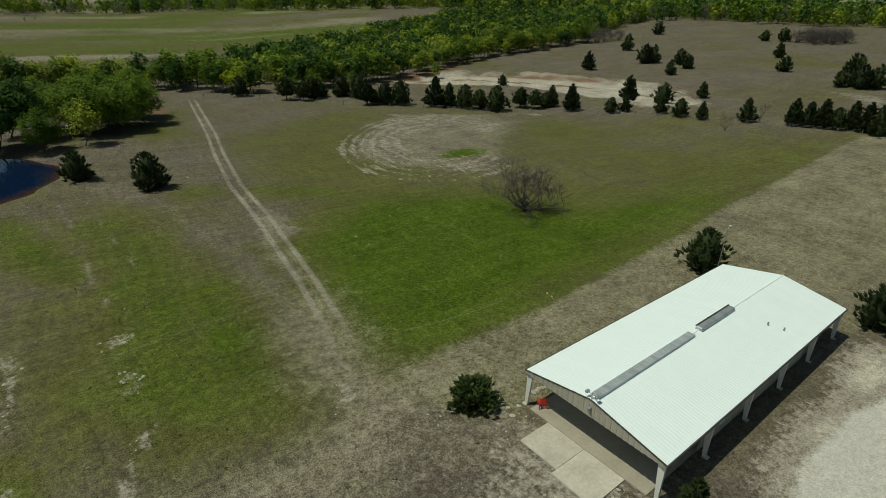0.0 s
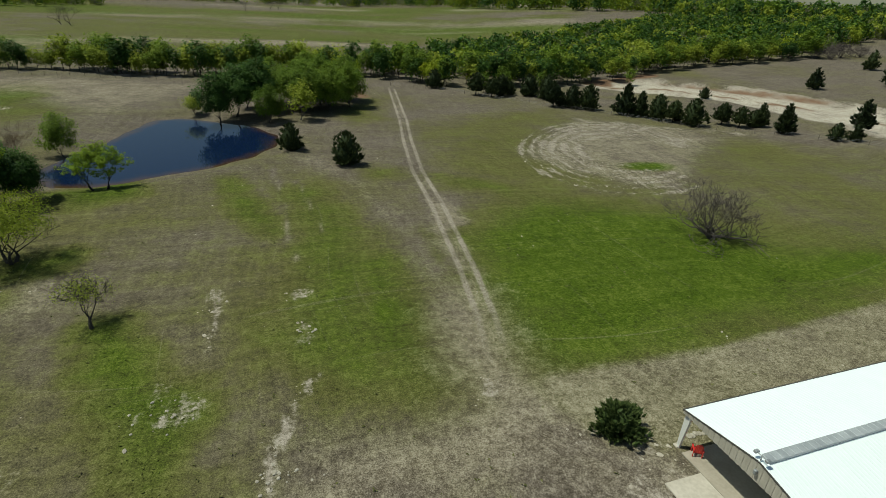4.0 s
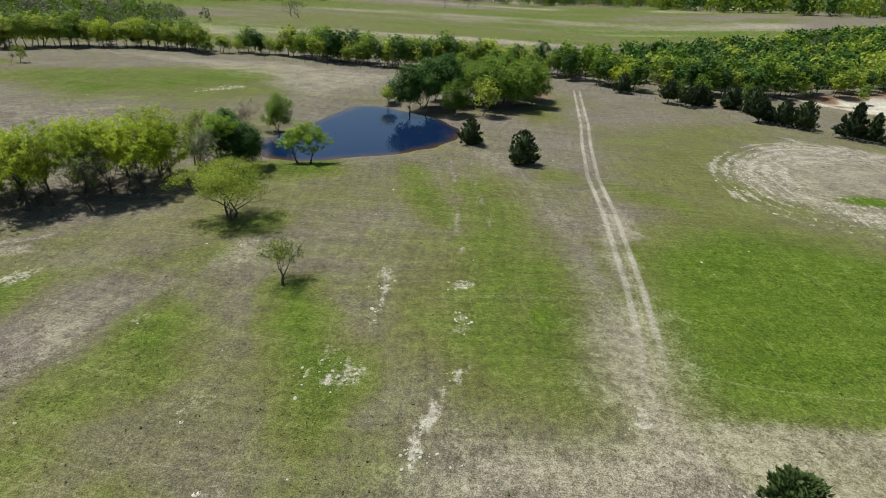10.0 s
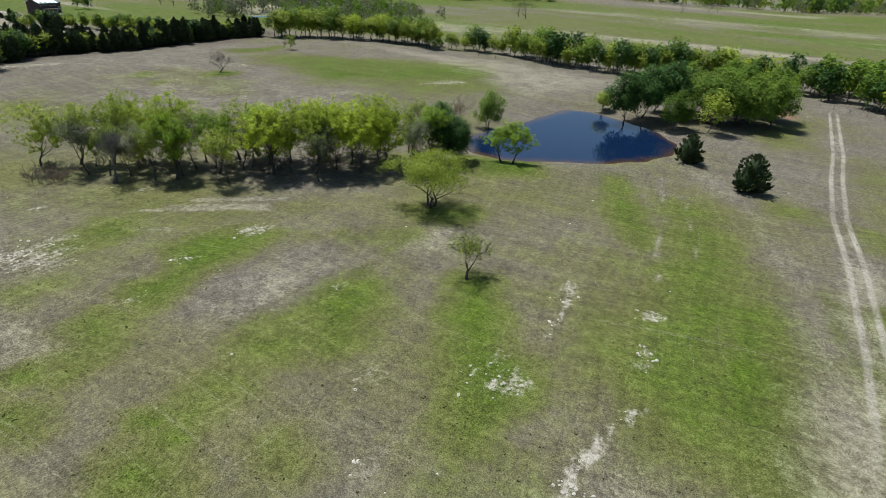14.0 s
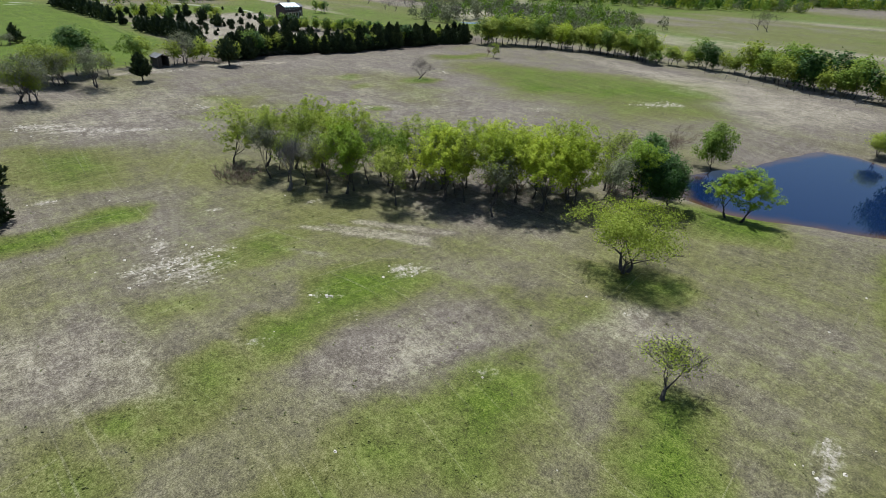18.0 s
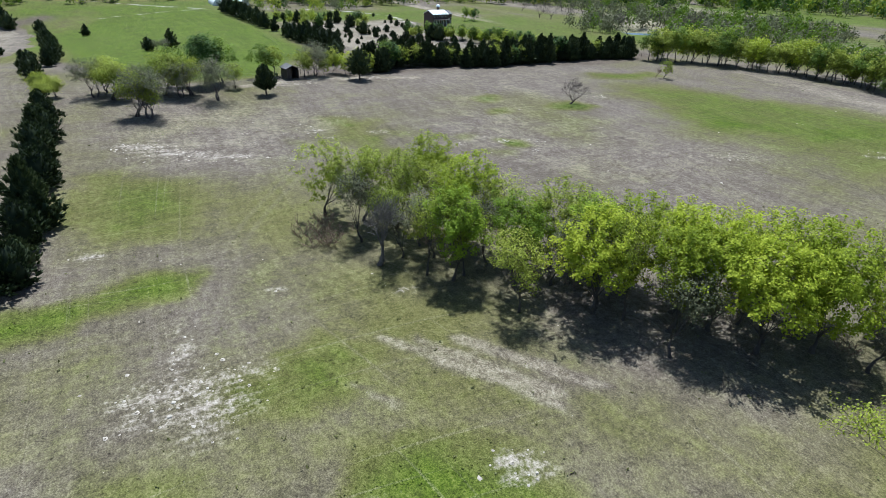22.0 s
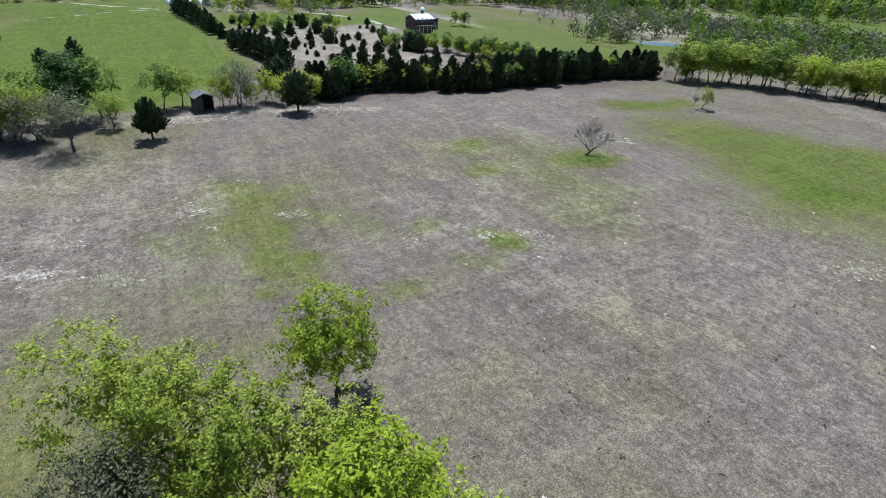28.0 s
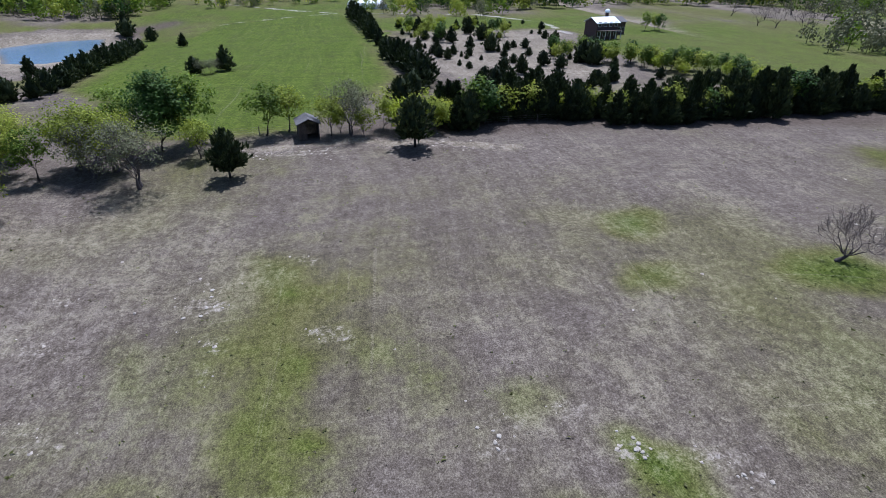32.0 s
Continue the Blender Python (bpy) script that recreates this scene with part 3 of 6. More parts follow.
patch("lush", 0.6, 0.7, (-32.8, 29.8), (-32.0, 32.6), (-30.3, 30.6), (-30.9, 29.0))
patch("lush", 0.5, 0.7, (-26.2, 44.8), (-25.1, 46.4), (-23.5, 45.3), (-24.9, 44.1))
patch("lush", 0.75, 2.5, (-118.3, 141.9), (-94.7, 140.6), (-85.8, 139.2), (-83.3, 159.9), (-72.9, 167.6), (-61.7, 171.4), (-55.6, 161.1), (-61.8, 153.8), (-69.2, 143.8), (-79.2, 133.5), (-86.7, 123.3), (-98.2, 125.4))
patch("lush", 0.7, 1.2, (-33.4, 81.7), (-29.8, 88.1), (-26.3, 89.0), (-24.3, 81.4), (-28.7, 77.6))
patch("lush", 0.34, 3, (-76.2, 38.8), (-64.1, 48.4), (-50.9, 55.0), (-39.3, 59.6), (-39.5, 51.9), (-53.4, 42.1), (-64.2, 36.9))
patch("lush", 0.9, 0.7, (-121.9, 61.8), (-120.6, 64.4), (-118.6, 63.1), (-119.4, 61.4))
patch("lush", 0.9, 0.7, (-113.2, 62.5), (-112.0, 64.8), (-108.5, 63.6), (-109.5, 61.6))
patch("lush", 0.42, 2, (-117.3, 52.7), (-120.8, 65.5), (-109.0, 63.7), (-107.9, 55.2))
patch("lush", 0.95, 2, (-102.5, 127.8), (-95.2, 135.3), (-86.2, 142.9), (-83.6, 134.7), (-89.5, 123.8))
patch("lush", 0.85, 2, (-85.8, 144.0), (-78.9, 156.7), (-71.4, 140.2), (-78.2, 132.2))
patch("lush", 0.7, 0.8, (-59.8, 31.8), (-59.8, 34.7), (-61.4, 37.2), (-61.1, 40.2), (-60.1, 43.1), (-59.3, 41.2), (-59.5, 37.4), (-57.6, 34.3), (-57.7, 31.5))
patch("lush", 0.34, 2, (-80.2, 37.6), (-70.2, 45.1), (-61.1, 49.1), (-59.5, 45.5), (-69.2, 40.0), (-70.0, 31.8), (-76.3, 32.4))
patch("lush", 0.5, 1, (-117.2, 49.8), (-118.5, 50.8), (-114.5, 53.4), (-110.4, 53.6), (-111.1, 51.7))
patch("lush", 0.55, 1.2, (-126.5, 59.4), (-125.0, 63.7), (-115.9, 63.7), (-107.1, 63.6), (-103.1, 65.1), (-98.9, 64.7), (-100.0, 61.5), (-105.1, 59.1), (-111.2, 59.3), (-113.6, 60.9), (-120.7, 60.5))
patch("lush", 0.45, 1.5, (-114.8, 66.9), (-111.8, 73.0), (-107.3, 74.6), (-106.9, 71.8), (-108.2, 67.8), (-111.9, 65.6))
patch("lush", 0.5, 0.8, (-106.3, 77.5), (-105.5, 80.0), (-104.4, 79.0), (-105.2, 76.6))
patch("lush", 1.0, 0.5, (-100.6, 82.6), (-98.6, 85.0), (-97.1, 84.4), (-97.7, 82.6))
patch("lush", 0.8, 0.8, (-128.2, 95.1), (-127.9, 99.5), (-124.2, 97.3), (-124.9, 94.8))
patch("lush", 0.7, 0.7, (-118.3, 92.6), (-118.0, 95.7), (-115.8, 94.3), (-116.1, 91.3))
patch("lush", 0.85, 1, (-116.0, 104.8), (-116.7, 113.0), (-113.2, 115.0), (-111.1, 110.5), (-113.0, 105.8))
patch("lush", 0.9, 1.5, (-141.7, 141.7), (-137.6, 150.5), (-137.1, 160.1), (-134.4, 157.8), (-134.5, 145.6), (-137.5, 139.7))
patch("lush", 0.4, 1.2, (-100.7, 92.3), (-100.0, 97.0), (-96.8, 94.0), (-97.6, 91.7))
patch("lush", 0.8, 0.4, (-100.2, 58.4), (-100.2, 59.6), (-99.3, 59.6))
patch("lush", 0.5, 0.8, (-97.1, 77.8), (-96.1, 80.9), (-94.4, 80.2), (-95.0, 78.6))
patch("lush", 0.45, 0.8, (-96.1, 69.2), (-94.9, 71.5), (-93.9, 71.1), (-94.3, 68.7))
patch("lush", 0.3, 3, (-127.2, 105.5), (-111.2, 107.7), (-100.9, 110.0), (-91.9, 98.5), (-94.2, 91.4), (-107.4, 94.8))
patch("lush", 1.15, 0.5, (-120.8, 61.9), (-121.5, 62.7), (-120.2, 63.5), (-119.5, 62.7))
patch("lush", 1.15, 0.5, (-117.2, 61.4), (-117.8, 62.1), (-116.6, 62.8), (-116.0, 62.1))
patch("lush", 1.15, 0.5, (-113.1, 62.4), (-113.6, 63.1), (-112.6, 63.8), (-112.1, 63.0))
patch("lush", 1.15, 0.5, (-109.2, 62.1), (-109.7, 62.7), (-108.8, 63.3), (-108.3, 62.7))
patch("lush", 1.15, 0.5, (-104.4, 63.7), (-104.7, 64.4), (-104.0, 64.9), (-103.6, 64.3))
patch("lush", 1.15, 0.5, (-100.7, 63.3), (-101.0, 63.9), (-100.3, 64.4), (-100.1, 63.8))
patch("pale", 0.8, 2, (16.5, 48.0), (18.8, 45.4), (18.6, 37.4), (18.5, 33.4), (20.5, 30.2), (19.1, 25.0), (21.8, 21.1), (23.6, 19.5), (-1.0, 23.5), (0.6, 26.8), (5.5, 28.7), (11.3, 30.9), (11.0, 36.7), (11.8, 44.1))
patch("pale", 0.5, 1, (1.2, 98.3), (5.1, 99.7), (11.0, 87.2), (13.3, 70.9), (16.1, 55.9), (15.3, 48.5), (13.7, 47.9), (11.6, 66.6), (7.6, 85.5))
patch("bare", 0.72, 1.2, (-61.5, 24.1), (-63.3, 25.5), (-62.8, 28.6), (-61.2, 33.2), (-57.6, 30.8), (-55.7, 28.1), (-57.9, 27.2))
patch("bare", 0.7, 0.5, (-68.8, 28.6), (-68.0, 30.1), (-61.4, 28.8), (-62.2, 27.4))
patch("bare", 0.5, 1, (-121.3, 24.6), (-120.4, 32.5), (-110.7, 38.7), (-114.5, 28.8))
patch("bare", 0.6, 0.8, (-120.7, 28.0), (-119.6, 32.9), (-113.7, 38.2), (-109.1, 41.2), (-111.5, 35.8))
patch("pale", 0.6, 1, (-27.4, 49.8), (-25.6, 55.9), (-20.9, 56.4), (-19.9, 52.4), (-24.0, 49.9))
patch("pale", 0.5, 1.2, (-57.7, 10.2), (-56.1, 17.4), (-54.6, 21.3), (-48.3, 23.2), (-41.3, 21.7), (-44.2, 16.0), (-50.7, 10.3))
patch("pale", 0.45, 1.2, (-38.7, 29.7), (-38.6, 36.2), (-36.4, 42.2), (-31.7, 42.4), (-31.4, 36.8), (-33.9, 30.5))
patch("bare", 0.7, 0.8, (-121.8, 121.4), (-119.2, 124.0), (-114.8, 123.7), (-117.0, 121.5))
patch("bare", 0.5, 0.8, (-160.0, 81.1), (-155.6, 85.6), (-153.0, 92.2), (-151.4, 84.5), (-154.2, 79.9))
patch("bare", 0.5, 0.8, (-158.5, 54.2), (-155.8, 63.5), (-157.1, 68.5), (-151.6, 66.5), (-153.4, 57.4))
patch("pale", 0.42, 2.5, (-146.0, 30.2), (-145.9, 55.6), (-123.8, 64.9), (-111.1, 56.2), (-105.2, 42.1), (-109.3, 31.5), (-123.1, 25.3))
patch("bare", 0.72, 0.8, (-124.1, 25.2), (-121.2, 31.1), (-114.3, 39.9), (-108.5, 47.4), (-110.6, 39.6), (-114.9, 31.3), (-119.3, 25.7))
patch("pale", 0.28, 2.0, (-87.7, 29.3), (-87.7, 36.8), (-79.5, 41.3), (-70.6, 45.4), (-67.1, 44.2), (-68.3, 34.9), (-78.6, 29.1))
patch("lush", 0.6, 0.8, (-42.7, 12.8), (-41.1, 15.0), (-36.9, 16.0), (-35.0, 14.4), (-38.3, 12.3))
patch("lush", 1.1, 0.35, (-30.6, 18.7), (-30.2, 19.5), (-29.0, 19.4), (-28.7, 18.6), (-29.5, 18.1))
patch("lush", 1.0, 0.45, (-28.3, 18.1), (-27.5, 19.4), (-26.1, 19.5), (-25.5, 18.3), (-26.9, 17.3))
patch("lush", 0.8, 0.7, (-28.2, 15.0), (-27.1, 16.5), (-25.2, 17.4), (-23.3, 15.7), (-24.6, 14.0), (-26.8, 13.9))
patch("lush", 0.55, 0.6, (-22.2, 20.8), (-20.8, 22.3), (-18.8, 20.6), (-19.8, 19.3))
patch("lush", 0.6, 0.6, (-41.5, 20.0), (-40.8, 22.0), (-38.2, 21.3), (-37.9, 18.9))
patch("lush", 0.9, 0.4, (-42.1, 16.7), (-41.7, 18.3), (-39.5, 18.1), (-40.3, 16.4))
# thin spring growth over the home meadow
area("lush", [(-32, 20), (13, 22), (16, 50), (12, 92), (-14, 98), (-34, 80), (-44, 40)], 0.17, 7, 16)
area("lush", [(15, 60), (25, 80), (22, 110), (40, 130), (60, 140), (120, 90), (140, 60), (140, 45), (60, 40)], 0.26, 8, 16)
area("lush", [(-150, 50), (-100, 20), (-60, 14), (-40, 26), (-40, 55), (-60, 44), (-90, 60), (-130, 70)], 0.15, 8, 16)
area("lush", [(-60, 100), (-80, 110), (-110, 130), (-120, 160), (-70, 175), (-45, 140)], 0.2, 8, 16)
# chalky places where the stone comes through
for x, y, r, k in ((-44.5, 45.3, 0.5, 1.2), (-0.1, 49.3, 0.3, 1.3), (0.1, 43.7, 0.35, 1.3), (-0.1, 41.1, 0.5, 1.4), (-19.4, 29.6, 0.8, 0.8), (-15.0, 21.9, 0.8, 0.7), (-11.9, 34.5, 0.7, 0.9), (-9.7, 34.3, 0.9, 1.0), (-11.3, 36.4, 0.6, 0.8), (-8.4, 34.0, 0.4, 1.1), (-44.8, 45.8, 0.7, 1.2), (-45.9, 36.6, 0.8, 1.0), (-43.7, 28.9, 0.9, 0.8), (-28.9, 39.3, 0.35, 1.1), (-41.1, 36.8, 0.35, 1.0), (-24.6, 56.3, 0.9, 0.9), (-32.5, 32.6, 0.7, 0.8), (-123.5, 55.1, 0.9, 1.0), (-119.9, 55.8, 0.7, 1.0), (-114.8, 57.3, 0.4, 0.9), (-111.4, 57.6, 0.5, 0.8), (-122.9, 44.4, 0.8, 1.0), (-114.1, 66.3, 0.8, 0.9), (-103.7, 76.0, 0.5, 1.1)):
    bare(x - 0.5 * r, y - r, x + 0.5 * r, y + r, 0.8 * r, 0.64 * k)
for x, y, r, k in ((-101.5, 75.2, 0.4, 1.0), (-99.6, 82.8, 0.5, 1.3), (-97.6, 87.9, 0.8, 1.1), (-94.2, 84.8, 0.3, 1.2), (-92.9, 84.1, 0.35, 1.2), (-103.6, 80.5, 0.7, 0.8), (-125.6, 63.7, 0.7, 0.9), (-116.4, 45.0, 0.9, 0.9), (-129.9, 58.2, 0.8, 0.8), (-99.3, 104.3, 0.5, 0.7), (-91.3, 94.0, 0.6, 0.8), (-107.4, 49.1, 0.9, 0.8), (-85.2, 22.4, 0.5, 1.2), (-98.2, 87.5, 1.2, 0.9), (-77.7, 111.3, 2.0, 0.8), (-72.2, 37.5, 0.6, 0.9), (-66.9, 48.1, 0.4, 1.0), (-60.7, 34.5, 0.4, 1.1), (-61.4, 32.6, 0.5, 0.9), (-64.1, 140.9, 1.6, 0.9), (-78.0, 110.1, 1.5, 0.7), (-65.2, 141.5, 2.2, 0.9), (21.3, 22.2, 0.5, 1.2), (13.8, 31.5, 0.3, 1.2), (18.8, 25.3, 0.4, 1.0)):
    bare(x - 0.5 * r, y - r, x + 0.5 * r, y + r, 0.8 * r, 0.64 * k)
bare(74.4, 126.9, 101.7, 112.1, 1.5, .8)
bare(55.5, 78.6, 61.9, 74.8, 1.5, .6)
bare(94.1, 131.0, 108.8, 108.2, 1, .8)
bare(-67.1, 135.1, -61.4, 144.9, 1.2, .8)
bare(21.5, 22.5, 23.2, 23.2, .8, .8)
clay(111.1, 189.3, 144.9, 198.0, 3, 1)
clay(170.6, 104.8, 171.3, 97.0, 2, .6)
clay(20.2, 170.1, 21.0, 160.3, 2, .8)
clay(57.0, 186.6, 61.5, 177.5, 3, .3)
# the mown strip beside the barn ends the green in a straight line
MOWN = inside([(17, 31.4), (20, 32.2), (26.6, 32.3), (35.1, 32.4), (46.3, 33.8), (65.5, 36.3), (86, 39.5), (116, 42.5), (146, 44.2), (170, 30), (60, 12), (20, 24)], MX, MY) + 0.3 * (fbm(MX, MY, 4, 71, 3) - 0.5)
MASK["lush"] = MASK["lush"] + (0.40 - MASK["lush"]) * np.clip(MOWN / 1.0 + 0.5, 0, 1)
MASK["pale"] = np.maximum(MASK["pale"], 0.72 * np.clip(MOWN / 1.0 + 0.5, 0, 1))
area("pale", [(45, 95), (56, 112), (74, 127), (101, 113), (100, 104), (82, 90), (64, 74), (55, 77), (48, 84)], 0.6, 3, 6)
area("bare", [(47, 94), (57, 110), (73, 124), (98, 111), (90, 104), (70, 108), (58, 96), (60, 84), (66, 78), (56, 79)], 0.42, 3, 5)
for k in (0.42, 0.56, 0.7, 0.8, 0.9, 1.0):
    # scraped rings round the old feeding place
    ring = [(67.5 + k * (17.4 * math.cos(a) + 17 * math.sin(a)), 98 - k * (9.8 * math.cos(a) - 24.5 * math.sin(a))) for a in np.linspace(0.4, 5.6, 22)]
    path("bare", ring, 0.4, 1.15, 0.9)
RING = np.exp(-(((MX - 66.5) / 5) ** 2 + ((MY - 86) / 2.6) ** 2))
MASK["pale"] *= 1 - 0.9 * RING
MASK["bare"] *= 1 - RING
MASK["lush"] = np.maximum(MASK["lush"], 1.15 * np.clip(1.6 * RING, 0, 1))
# fields further off
area("lush", [(-164, 40), (-166, 60), (-201, 80), (-247, 79), (-345, 76), (-340, 22), (-285, 7), (-240, 12), (-203, 16)], 0.85, 3, 3)
area("lush", [(-170, 180), (-200, 150), (-262, 165), (-290, 190), (-300, 230), (-230, 225), (-190, 210)], 0.62, 8)
area("lush", [(-130, 250), (-160, 420), (-60, 700), (20, 600), (-10, 300), (-60, 240)], 0.35, 30, 20)
area("lush", [(20, 320), (60, 420), (180, 900), (60, 900), (10, 500)], 0.4, 40, 30)
area("lush", [(-340, 80), (-260, 84), (-275, 140), (-330, 130)], 0.35, 12, 12)
area("lush", [(-128, 140), (-98, 118), (-62, 118), (-40, 140), (-58, 166), (-110, 160)], 0.42, 10, 14)
area("lush", [(-132, 70), (-102, 58), (-74, 72), (-78, 112), (-120, 122)], 0.07, 12, 16)
area("pale", [(-168, 108), (-150, 88), (-110, 66), (-80, 72), (-60, 100), (-70, 128), (-110, 118), (-150, 150)], 0.32, 14, 14)
area("pale", [(-40, 135), (-62, 160), (-130, 190), (-60, 192), (-20, 178)], 0.62, 6, 8)
area("bare", GULLY, 1.5, 2.5, 16)
path("clay", [(112, 186), (134, 176), (146, 152), (156, 126), (157, 104)], 1.2, 0.8, 1.5)
area("bare", [(196, 72), (176, 48), (180, 46), (194, 56)], 0.8, 3, 4)
area("clay", [(140, 188), (158, 162), (168, 134), (165, 130), (152, 160), (138, 184)], 0.8, 2, 4)
area("bare", [(-238, -18), (-300, -60), (-330, -36), (-336, -12), (-300, -5), (-256, -2), (-222, -4)], 0.3, 8, 6)
area("pale", [(-238, -18), (-300, -60), (-330, -36), (-336, -12), (-300, -5), (-256, -2), (-222, -4)], 0.9, 8, 6)
area("litter", [(-331, -1), (-312, -11), (-340, -14), (-358, 0), (-352, 8)], 0.9, 6, 5)
area("pale", [(-206, 88), (-285, 88), (-280, 150), (-205, 140), (-185, 125), (-190, 100)], 0.7, 6, 10)
# leaf litter and shade-killed grass under the grove
GROVE = [(-84, 42), (-76, 43.5), (-69, 46.5), (-62, 51.5), (-55, 55.5), (-46, 60.5), (-40, 67.5), (-33, 79), (-37, 89), (-47, 84), (-57, 74), (-68, 66), (-80, 56), (-87, 49)]
area("litter", GROVE, 0.22, 1.6, 5)
area("litter", [(-12, 127), (16, 141), (24, 158), (8, 165), (-8, 146), (-14, 136)], 0.7, 4, 4)
area("litter", [(-157, 110), (-153, 160), (-158, 190), (-172, 195), (-170, 110), (-172, 66), (-160, 68)], 0.8, 3, 4)
# wheel tracks to the gate in the far tree line
TRACK = [(33, 173), (27.4, 130), (24, 109), (21.3, 89), (20.4, 73), (19.2, 61), (18.3, 51.5), (17, 41.3), (15.4, 33)]
path("pale", TRACK, 1.2, 0.4, 1.4)
path("pale", TRACK[4:], 3.0, 0.6, 3.0)
path("pale", [(-2.9, 91.7), (-1.7, 78.6), (-0.9, 62.9), (0, 57)], 0.25, 0.6, 0.6)
path("pale", [(0.8, 84.9), (2.3, 73.7), (3.2, 64.6)], 0.25, 0.6, 0.6)
path("bare", [(-8.5, 52.1), (-8.1, 45.1), (-7.6, 40.4)], 0.2, 0.8, 0.6)
path("bare", [(0.4, 35.9), (-0.8, 33.4), (-1.6, 31.6)], 0.25, 1.1, 0.8)
path("bare", [(-1.6, 31.6), (-1.9, 29.8), (-2.8, 27.9), (-2.9, 26.4), (-2.9, 22.4)], 0.7, 1.5, 1.0)
for line in ([(-60.7, 43.3), (-55.9, 46.3), (-51.1, 49.3), (-47.8, 51)], [(-59.5, 45.5), (-53.3, 49.1), (-48.7, 51.8)], [(-58, 48.3), (-52.1, 52.3), (-48, 54.9)], [(-56.7, 38.8), (-53.2, 41)]):
    path("pale", line, 0.5, 0.75, 0.9)
path("pale", [(-157, 52), (-158.5, 70), (-156, 82), (-152, 92)], 1.8, 0.8, 1.5)
path("gravel", [(-338, 20), (-350, 72), (-334, 133), (-304, 152), (-269, 149)], 2.0, 0.5, 3.0)
path("gravel", [(-520, -60), (-400, 20), (-350, 72)], 2.0, 0.5, 3.0)
# gravel yard and drive at the barn
area("gravel", [(26, 3), (29, 5.6), (32.5, 6.6), (36.7, 7.7), (44.2, 7.8), (50.3, 7.2), (75, 9.0), (80, 0), (40, -30), (10, -30)], 0.95, 1.2, 1.2)
area("bare", [(16, 18), (20, 20.2), (24.6, 20.4), (25.2, 10.5), (28, 6), (24, -6), (4, -12), (10, 8)], 0.85, 2.0, 4)
area("pale", [(30, 8), (34, 9), (46, 10), (58, 11), (58, 8), (44, 7.6), (34, 6.6)], 0.7, 1.0, 2)
patch("bare", 2.3, 0.8, (31.5, 6.8), (33.4, 8.1), (37.2, 9.0), (44.9, 9.5), (55, 10.2), (56, 9.2), (50.9, 8.0), (44.2, 7.8), (36.7, 7.6))

# the track's side distance, and where it is worn
SIDE, NEAR = np.full(MX.shape, 9.0), np.full(MX.shape, 1e9)
TRACK_2 = [(-70, 31), (-82.8, 35.6), (-88.5, 38.6), (-93.4, 41.8), (-100.5, 46.8), (-108, 54)]
for (ax, ay), (bx, by) in [*zip(TRACK, TRACK[1:]), *zip(TRACK_2, TRACK_2[1:])]:
    ln = math.hypot(bx - ax, by - ay)
    t = np.clip(((MX - ax) * (bx - ax) + (MY - ay) * (by - ay)) / ln ** 2, 0, 1)
    d = np.hypot(MX - ax - t * (bx - ax), MY - ay - t * (by - ay))
    s = ((MX - ax) * (by - ay) - (MY - ay) * (bx - ax)) / ln
    hit = d < NEAR
    SIDE, NEAR = np.where(hit, np.clip(s, -9, 9), SIDE), np.where(hit, d, NEAR)
MASK["track"] = SIDE
MASK["worn"] = np.clip((MY - 34) / 14, 0, 1) * np.clip((178 - MY) / 4, 0, 1) * np.clip((6 - NEAR) / 2, 0, 1)
MASK["worn"] = np.where(MX < -60, 0.07 * np.clip((4 - NEAR) / 2, 0, 1), MASK["worn"])
# far pastures: broad swathes of green
FARM = np.clip((np.hypot(MX + 40, MY - 70) - 150) / 60, 0, 1) * (MY > 190) * np.clip((160 - MX + 0.5 * (MY - 220)) / 40, 0, 1)
MASK["lush"] = np.maximum(MASK["lush"], FARM * np.clip(3.2 * (fbm(MX * 0.35 + MY * 0.2, MY * 0.9, 70, 51, 4) - 0.47), 0, 0.75))
MASK["pale"] = np.maximum(MASK["pale"], FARM * np.clip(3.4 * (fbm(MX * 0.3, MY * 1.1, 60, 57, 4) - 0.46), 0, 0.85))
FARW = np.clip((-200 - MX) / 40, 0, 1) * (MASK["bare"] < 0.2) * (MASK["pale"] < 0.2)
MASK["lush"] = np.maximum(MASK["lush"], FARW * np.clip(2.4 * (fbm(MX, MY, 60, 61, 4) - 0.36), 0, 0.8))

ZG = height(MX, MY)
NX, NY = len(GX), len(GY)
idx = np.arange(NX * NY).reshape(NY, NX)
quads = np.stack([idx[:-1, :-1], idx[:-1, 1:], idx[1:, 1:], idx[1:, :-1]], -1).reshape(-1, 4)
gm = mesh_of("ground", np.stack([MX, MY, ZG], -1).reshape(-1, 3), quads, GROUND, True)
for key, A in MASK.items():
    gm.attributes.new(key, "FLOAT", "POINT").data.foreach_set("value", A.ravel().astype(np.float32))
ground = tagged(new("ground", gm), "dry tan and green spring pasture with bare soil patches", "ground", kind="structure")


